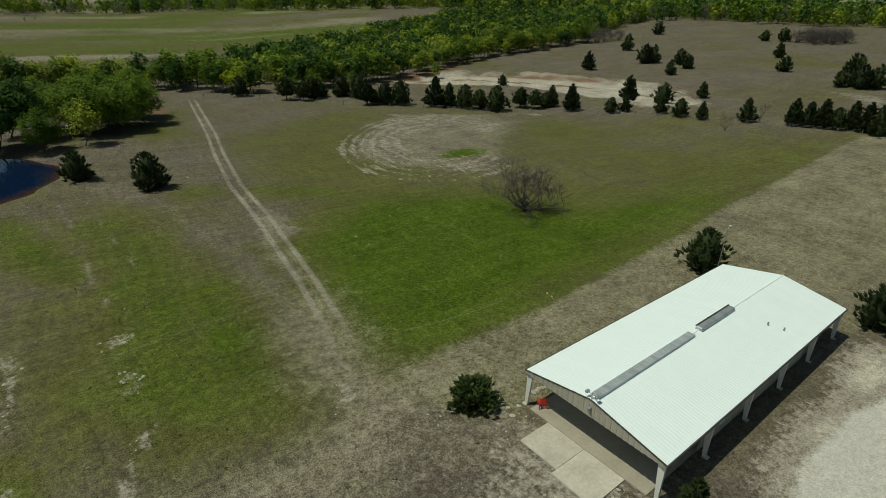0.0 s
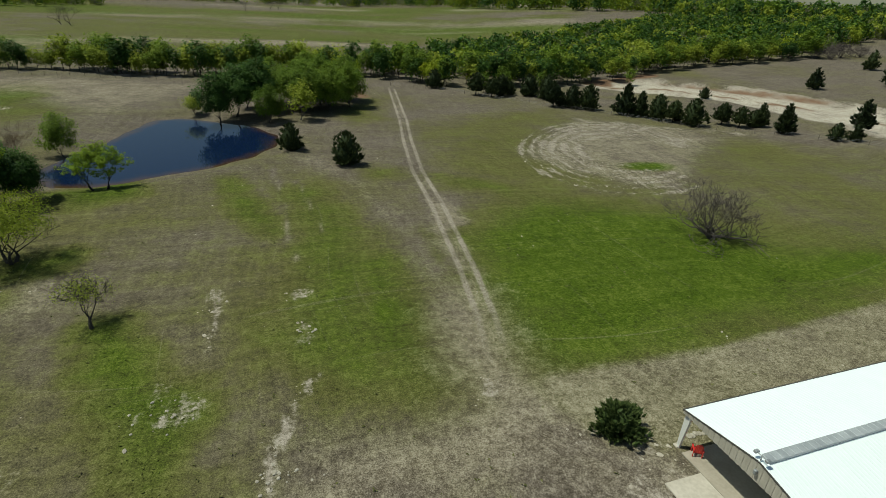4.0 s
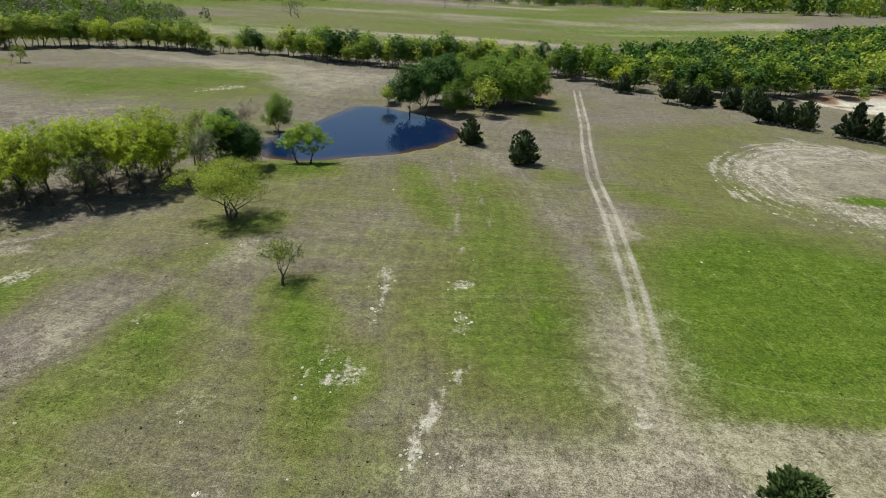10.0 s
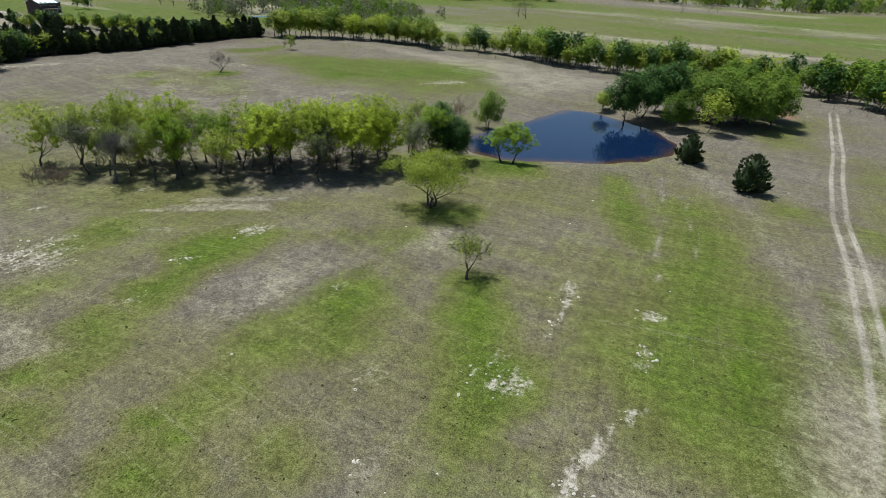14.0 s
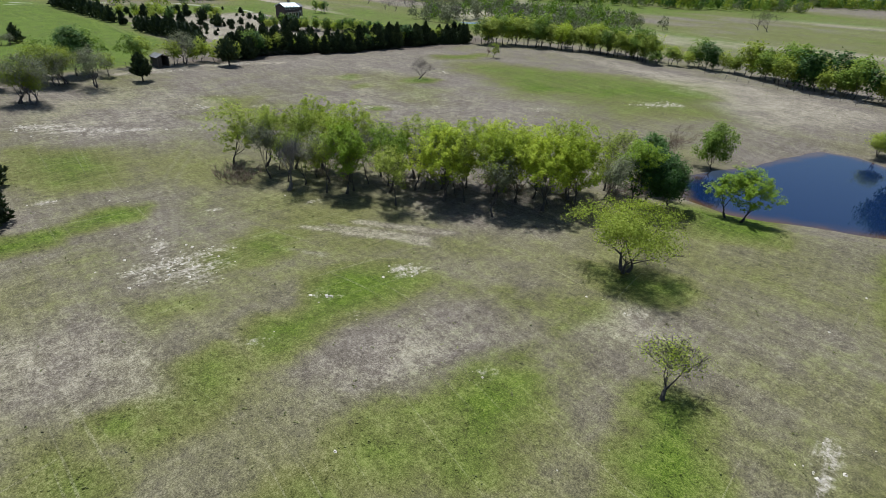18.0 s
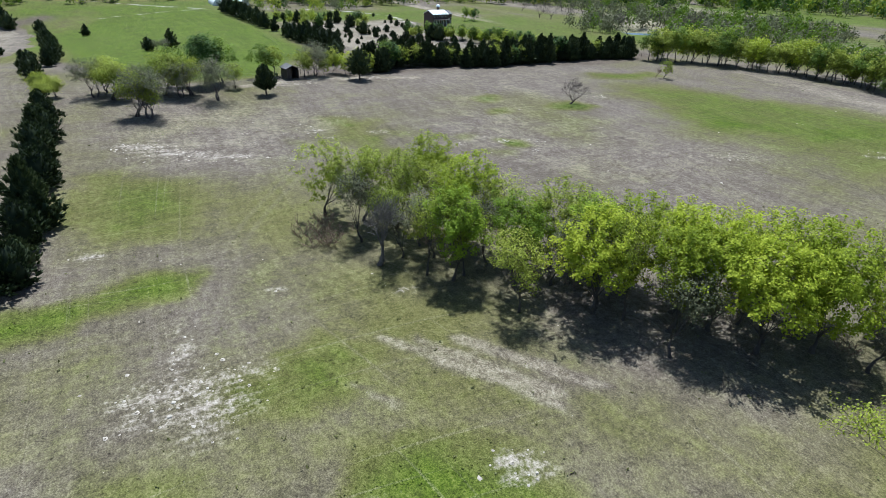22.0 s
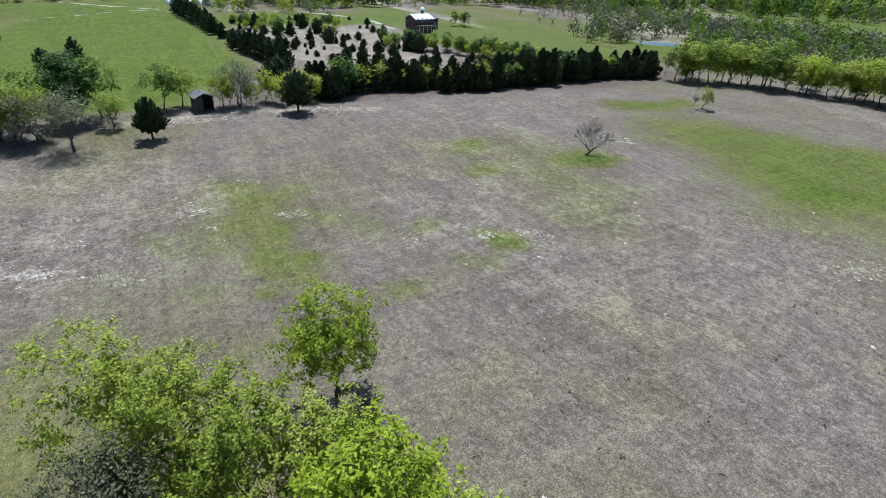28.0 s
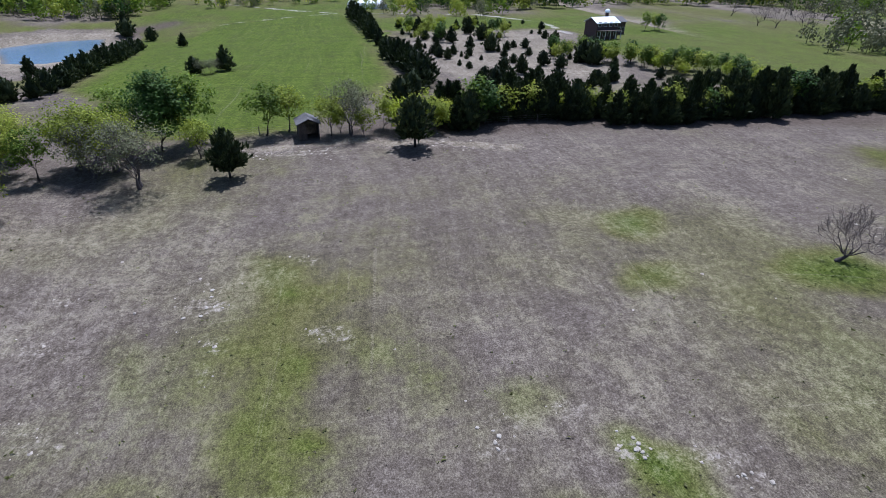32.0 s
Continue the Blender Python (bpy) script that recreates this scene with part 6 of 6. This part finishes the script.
def siding(x, y0, y1, drop):
    """One corrugated gable sheet that follows the roof slope."""
    ys = np.linspace(y0, y1, 5)
    V = []
    for k, y in enumerate(ys):
        d = 0.03 if k in (1, 2) else 0.0
        V += [(x - d, y, EAVE - drop), (x - d, y, roof_z(y) - 0.02), (x + 0.03, y, EAVE - drop), (x + 0.03, y, roof_z(y) - 0.02)]
    F = []
    for k in range(4):
        a, b = 4 * k, 4 * k + 4
        F += [(a, b, b + 1, a + 1), (a + 2, a + 3, b + 3, b + 2), (a, a + 2, b + 2, b)]
    return mesh_of("gable_sheet", V, F, TAN_METAL)


edges = np.linspace(-0.02, -BW + 0.02, 27)
V = [(x, y, z + d) for x in (-0.06, 0.02) for y, z in ((0.0, EAVE), (-BW / 2, RIDGE), (-BW, EAVE)) for d in (-0.02, 0.05)]
F = [(0, 1, 3, 2), (2, 3, 5, 4), (6, 8, 9, 7), (8, 10, 11, 9), (1, 7, 9, 3), (3, 9, 11, 5), (0, 2, 8, 6), (2, 4, 10, 8), (0, 6, 7, 1), (4, 5, 11, 10)]
gf = part("front_gable", mesh_of("gable_trim", V, F, DARK_TRIM), barn)
for a, b in zip(edges, edges[1:]):
    part("gable_sheet", siding(-0.02, a - 0.013, b + 0.013, 0.22), gf)
gb = part("back_gable", mesh_of("gable_trim", *box(BL - 0.01, -BW + 0.1, EAVE - 0.12, BL + 0.05, -0.1, EAVE - 0.02), DARK_TRIM), barn)
for a, b in zip(edges, edges[1:]):
    part("gable_sheet", siding(BL + 0.01, a, b, 0.1), gb)


def wall_sheet(x0, x1, y, z1):
    xs = np.linspace(x0, x1, 9)
    V = []
    for k, x in enumerate(xs):
        d = 0.03 if k % 4 in (1, 2) else 0.0
        V += [(x, y - d, 0.02), (x, y - d, z1), (x, y + 0.05, 0.02), (x, y + 0.05, z1)]
    F = []
    for k in range(8):
        a, b = 4 * k, 4 * k + 4
        F += [(a, b, b + 1, a + 1), (a + 2, a + 3, b + 3, b + 2), (a + 1, b + 1, b + 3, a + 3)]
    return mesh_of("wall_sheet", V, F, TAN_METAL)


for y, x0, x1 in ((-BW + 0.75, 6.2, 24.2), (-0.75, 9.0, 24.2)):
    wall = part("wall", mesh_of("wall_girt", *box(x0, y + 0.06, 1.4, x1, y + 0.14, 1.55), WHITE_STEEL), barn)
    n = int((x1 - x0) / 1.0)
    for k in range(n):
        part("wall_sheet", wall_sheet(x0 + (x1 - x0) * k / n, x0 + (x1 - x0) * (k + 1) / n - 0.004, y, EAVE + 0.05), wall)
end = part("wall", mesh_of("wall_girt", *box(24.1, -BW + 0.8, 1.4, 24.18, -0.8, 1.55), WHITE_STEEL), barn)
n = 10
for k in range(n):
    a = -BW + 0.76 + (BW - 1.5) * k / n
    ob = part("wall_sheet", wall_sheet(0, (BW - 1.5) / n - 0.004, 0, EAVE + 0.1), end)
    ob.matrix_basis = pose(24.2, a, 0, 0, 0, 90)
v, fs = box(8.9, -BW + 0.69, 0.9, 9.6, -BW + 0.73, 1.9)
part("window", mesh_of("window", v, fs, WHITE_STEEL), barn, "small white-framed side window")
# ridge vents
for k in range(24):
    x = 0.5 + 12.4 * k / 24
    v, fs = box(x, -BW / 2 - 0.32, RIDGE - 0.06, x + 0.506, -BW / 2 + 0.32, RIDGE + 0.15, 0.015)
    part("ridge_vent", mesh_of("ridge_vent", v, fs, PALE_METAL), roof)
v, fs = join(box(14.0, -BW / 2 - 0.3, RIDGE - 0.1, 19.6, -BW / 2 + 0.3, RIDGE + 0.26, 0.05))
vent = part("vent_box", mesh_of("vent_box", v, fs, GREY_METAL), roof, "long grey ridge ventilator")
v, fs = box(14.0, -BW / 2 + 0.22, RIDGE + 0.263, 19.6, -BW / 2 + 0.34, RIDGE + 0.3)
part("baffle", mesh_of("baffle", v, fs, DARK_TRIM), roof)
for x, y in ((20.4, -8.6), (21.0, -9.7)):
    v, fs = tube([Vector((x, y, roof_z(y) - 0.05)), Vector((x, y, roof_z(y) + 0.3))], [0.07, 0.07], 8)
    part("vent_pipe", mesh_of("vent_pipe", v, fs, WIRE), roof)
v, fs = join(tube([Vector((0.1, -BW / 2, RIDGE)), Vector((0.1, -BW / 2, RIDGE + 0.45))], [0.04, 0.03], 6), tube([Vector((0.1, -BW / 2 - 0.4, RIDGE + 0.4)), Vector((0.1, -BW / 2 + 0.4, RIDGE + 0.4))], [0.03, 0.03], 6), box(-0.05, -BW / 2 - 0.5, RIDGE + 0.34, 0.25, -BW / 2 - 0.3, RIDGE + 0.5, 0.02), box(-0.05, -BW / 2 + 0.3, RIDGE + 0.34, 0.25, -BW / 2 + 0.5, RIDGE + 0.5, 0.02))
part("floodlight", mesh_of("floodlight", v, fs, GREY_METAL), roof, "twin grey floodlight on the gable")
v, fs = join(box(-0.25, -6.0, EAVE + 0.35, -0.06, -5.8, EAVE + 0.62, 0.03))
part("gable_lamp", mesh_of("gable_lamp", v, fs, GREY_METAL), barn)

bm4 = pose(24.3, 22.86, 0, 0, 0, 3.3)
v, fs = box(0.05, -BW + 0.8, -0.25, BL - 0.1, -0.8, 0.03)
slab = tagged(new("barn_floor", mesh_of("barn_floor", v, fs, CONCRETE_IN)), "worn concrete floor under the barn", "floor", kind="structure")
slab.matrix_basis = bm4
apron = thing("concrete_apron", "stained pale concrete apron before the barn", "pavement", kind="structure")
apron.matrix_basis = bm4
for j in range(2):
    v, fs = box(-3.4 + 0.5 * j, -9.2 + 3.3 * j, -0.2, 0.02, -5.92 + 3.3 * j, 0.045, 0.015)
    part("slab", mesh_of("slab", v, fs, CONCRETE), apron)

# red garden chair under the front post
chair = thing("garden_chair", "bright red slatted garden chair on the concrete", "chair", (25.3, 21.7, 0.03), 150)
for k in range(5):
    v, fs = box(-0.27 + 0.11 * k, 0.2, 0.34, -0.18 + 0.11 * k, 0.24, 1.02 - 0.03 * abs(k - 2), 0.01)
    part("back_slat", mesh_of("back_slat", v, fs, RED), chair)
for k in range(5):
    v, fs = box(-0.28, -0.32 + 0.11 * k, 0.36 - 0.02 * k, 0.28, -0.23 + 0.11 * k, 0.385 - 0.02 * k, 0.008)
    part("seat_slat", mesh_of("seat_slat", v, fs, RED), chair)
for sx in (-0.33, 0.28):
    part("arm", mesh_of("arm", *box(sx - 0.04, -0.36, 0.56, sx + 0.09, 0.3, 0.59, 0.01), RED), chair)
    for y in (-0.32, 0.22):
        part("leg", mesh_of("leg", *box(sx, y, 0, sx + 0.05, y + 0.09, 0.56, 0.01), RED), chair)
# firewood-like pile of pale stones by the post
def boulder(seed, s):
    bm = bmesh.new()
    bmesh.ops.create_icosphere(bm, subdivisions=2, radius=s)
    rng = random.Random(seed)
    for q in bm.verts:
        q.co *= 1 + rng.uniform(-0.22, 0.22)
        q.co.z *= 0.6
    me = bpy.data.meshes.new("stone")
    bm.to_mesh(me)
    bm.free()
    me.materials.append(STONE)
    return me


ROCKS = [boulder(k, 0.3) for k in range(4)]


def stone(x, y, s, label="pale limestone rock lying in the grass", group="loose rocks"):
    ob = tagged(new("rock", random.choice(ROCKS)), label, "rock", group)
    ob.matrix_basis = pose(x, y, at_z(x, y) + 0.06 * s, 0, 0, random.uniform(0, 360)) @ Matrix.Diagonal((s * random.uniform(0.8, 1.4), s, s * 0.8, 1))


for k in range(7):
    stone(26.0 + 0.32 * k, 23.4 + random.uniform(-0.1, 0.1), random.uniform(0.5, 0.75), "stone edging the barn floor", "edging stones")
for x, y, n, r in ((-44.6, 45.6, 7, 0.9), (-45.8, 36.7, 6, 0.8), (-2.4, 26.5, 16, 1.6), (-0.1, 42.4, 8, 0.9), (-10, 34.5, 14, 2.6), (-100, 83, 8, 1.0), (-97, 87.8, 8, 1.0), (-102.6, 75.3, 6, 0.9), (-120, 55.6, 12, 3), (-61, 29, 6, 2), (-93.6, 84.5, 4, 0.5), (38.5, 34, 3, 0.7)):
    for k in range(n):
        stone(x + random.gauss(0, r * 0.6), y + random.gauss(0, r * 0.6), random.uniform(0.15, 0.5))

SPRUCE_BUSH.place(21.2, 25.0, 0.72, label="rounded green evergreen bush beside the barn")
CEDARS.place(58.2, 28.4, 1.0, which=2, label="broad dark cedar behind the barn")
CEDARS.place(61.0, 11.6, 0.9, which=2, label="broad dark cedar at the drive")
CEDARS.place(25.8, 9.6, 0.55, which=0, label="small cedar at the barn corner")

# lamp pole behind the barn
pole = thing("lamp_pole", "slender grey pole with a small lamp arm", "pole", (57.6, 26.4, at_z(57.6, 26.4)))
part("shaft", mesh_of("shaft", *tube([Vector((0, 0, -0.3)), Vector((0, 0, 6.0))], [0.06, 0.04], 7), WIRE), pole)
part("arm", mesh_of("arm", *tube([Vector((0, 0, 5.8)), Vector((0.35, 0.1, 6.15)), Vector((0.8, 0.2, 6.2))], [0.035, 0.03, 0.03], 5), WIRE), pole)
part("lamp", mesh_of("lamp", *box(0.7, 0.1, 6.08, 1.1, 0.3, 6.2, 0.03), WHITE_STEEL), pole)


# ---- fence ----
def fence(pts, gap, label):
    root = thing("wire_fence", label, "fence", kind="")
    pm = mesh_of("post", *tube([Vector((0, 0, -0.3)), Vector((0, 0, 1.25))], [0.07, 0.06], 6), POST_WOOD)
    spots = []
    for (ax, ay), (bx, by) in zip(pts, pts[1:]):
        n = max(1, int(math.hypot(bx - ax, by - ay) / gap))
        spots += [(ax + (bx - ax) * i / n, ay + (by - ay) * i / n) for i in range(n)]
    for x, y in spots:
        part("post", pm, root).location = (x, y, at_z(x, y))
    for h in (0.45, 0.8, 1.12):
        part("wire", mesh_of("wire", *tube([Vector((x, y, at_z(x, y) + h)) for x, y in spots], [0.012] * len(spots), 3), WIRE), root)
    return root


fence([(34, 181), (48, 173), (58, 161.5), (75, 142), (84, 136), (99, 118.5), (119, 102), (129, 91), (134, 78), (141, 62), (150, 40)], 4.0, "wire fence on wooden posts along the cedar row")
fence([(-162.5, 30), (-163.5, 50), (-165, 62), (-164, 90), (-165, 120), (-164, 160), (-160, 196)], 4.5, "old wire fence in the back hedge")
fence([(-30, 188), (-45, 191), (-62, 194), (-80, 198)], 3.5, "short wire fence before the tree line")

# ---- shed ----
shed = thing("wooden_shed", "dark open wooden shed with grey gabled roof", "shed", (-161.6, 63.3, at_z(-161.6, 63.3)), 8)
shed.scale = (0.82, 0.78, 1.0)
for x, y in ((-2, -1.8), (2, -1.8), (-2, 1.8), (2, 1.8)):
    part("post", mesh_of("post", *box(x - 0.08, y - 0.08, -0.2, x + 0.08, y + 0.08, 2.5), DARK_WOOD), shed)
for k in range(18):
    y = -1.8 + 3.6 * k / 18
    part("board", mesh_of("board", *box(-2.0, y, 0, -1.95, y + 0.19, 2.45 + 0.5 * (1 - abs(y) / 1.8)), DARK_WOOD), shed)
for s in (-1.8, 1.8):
    for k in range(20):
        x = -2 + 4 * k / 20
        part("board", mesh_of("board", *box(x, s - 0.03, 0, x + 0.19, s + 0.03, 2.4), DARK_WOOD), shed)
for k in range(7):
    y = -1.8 + 3.6 * k / 18
    part("board", mesh_of("board", *box(1.95, y, 0, 2.0, y + 0.19, 2.4), DARK_WOOD), shed)
for s in (-1, 1):
    V = [(-2.4, 0, 3.1), (2.4, 0, 3.1), (2.4, s * 2.3, 2.3), (-2.4, s * 2.3, 2.3)]
    V += [(x, y, z + 0.09) for x, y, z in V]
    part("roof_slope", mesh_of("roof_slope", V, BOX_F, SHED_ROOF), shed)

# ---- far house ----
def house(x, y, turn, w, d, h, roof_mat, wall_mat, label, porch):
    hs = thing("farm_house", label, "house", (x, y, at_z(x, y)), turn)
    part("wall", mesh_of("wall", *box(-w / 2, -d / 2, -0.5, w / 2, d / 2, h, 0.02), wall_mat), hs)
    for s in (-1, 1):
        V = [(-w / 2 - 0.4, 0, h + d * 0.22), (w / 2 + 0.4, 0, h + d * 0.22), (w / 2 + 0.4, s * (d / 2 + 0.4), h - 0.1), (-w / 2 - 0.4, s * (d / 2 + 0.4), h - 0.1)]
        V += [(a, b, c + 0.14) for a, b, c in V]
        part("roof_slope", mesh_of("roof_slope", V, BOX_F, roof_mat), hs)
    V = []
    for sx in (-1, 1):
        V += [(sx * w / 2, -d / 2, h), (sx * w / 2, d / 2, h), (sx * w / 2, 0, h + d * 0.21)]
    part("gable", mesh_of("gable", V, [(0, 1, 2), (5, 4, 3), (0, 3, 4, 1)], wall_mat), hs)
    for lev in (1.0, 3.9) if h > 4 else (1.0,):
        for k in range(4):
            xx = -w / 2 + w * (k + 0.5) / 4
            win = part("window", mesh_of("window_frame", *box(xx - 0.55, -d / 2 - 0.06, lev - 0.08, xx + 0.55, -d / 2 + 0.02, lev + 1.38), WHITE_STEEL), hs)
            part("pane", mesh_of("pane", *box(xx - 0.45, -d / 2 - 0.075, lev, xx + 0.45, -d / 2 - 0.062, lev + 1.3), GLASS), win)
    if porch:
        part("porch_roof", mesh_of("porch_roof", *box(-w / 2, -d / 2 - 2.2, 2.7, w / 2, -d / 2 - 0.08, 2.85, 0.02), DARK_WOOD), hs)
        for k in range(5):
            xx = -w / 2 + 0.2 + (w - 0.4) * k / 4
            part("porch_post", mesh_of("porch_post", *box(xx - 0.08, -d / 2 - 2.1, -0.4, xx + 0.08, -d / 2 - 1.95, 2.7), WHITE_STEEL), hs)
    return hs


house(-258, 155.6, 100, 8.4, 6.6, 4.9, WHITE_METAL, HOUSE_WALL, "dark two-storey farm house with white metal roof", True)
house(-268, 164.5, 100, 6.5, 6, 4.0, SHED_ROOF, HOUSE_WALL, "dark-roofed farm building beside the house", False)
silo = thing("water_tower", "small dark tower with a pale domed top", "tower", (-266, 161, at_z(-266, 161)))
part("stem", mesh_of("stem", *tube([Vector((0, 0, -0.3)), Vector((0, 0, 7))], [0.7, 0.6], 10), HOUSE_WALL), silo)
part("dome", mesh_of("dome", *tube([Vector((0, 0, 7)), Vector((0, 0, 7.5)), Vector((0, 0, 7.9)), Vector((0, 0, 8.1))], [0.95, 0.9, 0.6, 0.1], 12), WHITE_METAL), silo)


def hoop(x, y):
    h = thing("hoop_house", "white fabric hoop house", "greenhouse", (x, y, at_z(x, y)), 0, "row of hoop houses")
    V, n = [], 13
    for xx in (-9, 9):
        V += [(xx, 2.3 * math.cos(math.pi * k / (n - 1)), 2.9 * math.sin(math.pi * k / (n - 1)) ** 0.8) for k in range(n)]
    part("cover", mesh_of("cover", V, [(k, k + 1, n + k + 1, n + k) for k in range(n - 1)] + [tuple(range(n)), tuple(range(2 * n - 1, n - 1, -1))], HOOP_WHITE, False), h)
    part("door", mesh_of("door", *box(9.0, -0.7, 0, 9.06, 0.7, 2.0), GREY_METAL), h)


for k in range(4):
    hoop(-374, 79.5 + 4.8 * k)

# short grass tufts that give the turf its relief
rng = np.random.default_rng(76)
n = 330000
tx, ty = rng.uniform(-165, 62, n), 8 + 150 * rng.random(n) ** 1.35
ii, jj = np.clip(np.searchsorted(GX, tx), 0, NX - 1), np.clip(np.searchsorted(GY, ty), 0, NY - 1)
green = np.clip(MASK["lush"][jj, ii], 0, 1.1)
ok = (inside(POND, tx, ty) < -2) & (MASK["gravel"][jj, ii] < 0.2) & (MASK["bare"][jj, ii] < 0.5) & (rng.random(n) < 0.16 + 0.62 * green)
ok &= ~((tx > 23) & (tx < 56) & (ty < 26.5) & (ty > 10.5))
tx, ty, green, ii, jj = tx[ok], ty[ok], green[ok], ii[ok], jj[ok]
n = len(tx)
az, tilt = rng.uniform(0, 2 * np.pi, n), rng.uniform(0.25, 0.75, n)
wide, tall = rng.uniform(0.05, 0.12, n), rng.uniform(0.05, 0.10, n) * (1 + 1.0 * green)
ux, uy = np.cos(az) * wide, np.sin(az) * wide
lx, ly = -np.sin(az) * tall * np.cos(tilt), np.cos(az) * tall * np.cos(tilt)
foot = np.stack([tx, ty, ground_z(tx, ty) - 0.01], 1)
V = np.stack([foot - np.stack([ux, uy, 0 * ux], 1), foot + np.stack([ux, uy, 0 * ux], 1), foot + np.stack([lx + 0.5 * ux, ly + 0.5 * uy, tall * np.sin(tilt)], 1), foot + np.stack([lx - 0.7 * ux, ly - 0.7 * uy, 0.8 * tall * np.sin(tilt)], 1)], 1).reshape(-1, 3)
gt = mesh_of("grass", V, np.arange(4 * n).reshape(-1, 4), GROUND)
for key, A in MASK.items():
    gt.attributes.new(key, "FLOAT", "POINT").data.foreach_set("value", np.repeat(A[jj, ii], 4).astype(np.float32))
tagged(new("grass", gt), "short dry and green grass tufts over the pasture", "grass", kind="stuff")

# weed tufts strewn over the pasture
rng = np.random.default_rng(77)
n = 3500
tx, ty = rng.uniform(-165, 60, n), rng.uniform(12, 190, n)
ii, jj = np.clip(np.searchsorted(GX, tx), 0, NX - 1), np.clip(np.searchsorted(GY, ty), 0, NY - 1)
ok = (inside(POND, tx, ty) < -1) & (MASK["bare"][jj, ii] < 0.3) & (MASK["gravel"][jj, ii] < 0.2)
tx, ty = tx[ok], ty[ok]
tuft = np.stack([tx, ty, ground_z(tx, ty) + 0.05], 1)
V, F = leaves(rng, tuft, 4, 0.09, 0.12, 0.6, 1.8)
tagged(new("weeds", mesh_of("weeds", V, F, WEED)), "small green weed tufts in the pasture", "weeds", kind="stuff")

# loose soil crumbs and chips where the turf is broken
rng = np.random.default_rng(78)
n = 90000
tx, ty = rng.uniform(-165, 60, n), rng.uniform(12, 170, n)
ii, jj = np.clip(np.searchsorted(GX, tx), 0, NX - 1), np.clip(np.searchsorted(GY, ty), 0, NY - 1)
ok = (inside(POND, tx, ty) < -1) & (rng.random(n) < np.clip(1.1 * MASK["bare"][jj, ii] - 0.08, 0.002, 0.75)) & (MASK["gravel"][jj, ii] < 0.2)
tx, ty = tx[ok], ty[ok]
n = len(tx)
az = np.linspace(0, 2 * np.pi, 5, endpoint=False)[None, :] + rng.uniform(0, 6, (n, 1))
rr = rng.gamma(2.0, 0.045, (n, 1)).clip(0.04, 0.22) * rng.uniform(0.6, 1.3, (n, 5))
zz = ground_z(tx, ty)[:, None]
foot = np.stack([tx[:, None] + rr * np.cos(az), ty[:, None] + rr * np.sin(az), np.broadcast_to(zz - 0.02, rr.shape)], -1)
top = np.stack([tx[:, None] + 0.55 * rr * np.cos(az), ty[:, None] + 0.55 * rr * np.sin(az), zz + 0.35 * rr.mean(1, keepdims=True) * rng.uniform(0.7, 1.3, rr.shape)], -1)
V = np.concatenate([foot, top], 1).reshape(-1, 3)
a = np.arange(5)
sides = np.stack([a, (a + 1) % 5, 5 + (a + 1) % 5, 5 + a], 1)
cap = np.array([[5, 6, 7, 8], [5, 8, 9, 9]])[:1]
F = (np.concatenate([sides, cap])[None] + (np.arange(n) * 10)[:, None, None]).reshape(-1, 4)
tagged(new("soil_crumbs", mesh_of("soil_crumbs", V, F, SOIL_CRUMB)), "pale soil crumbs and stone chips on broken turf", "soil", kind="stuff")
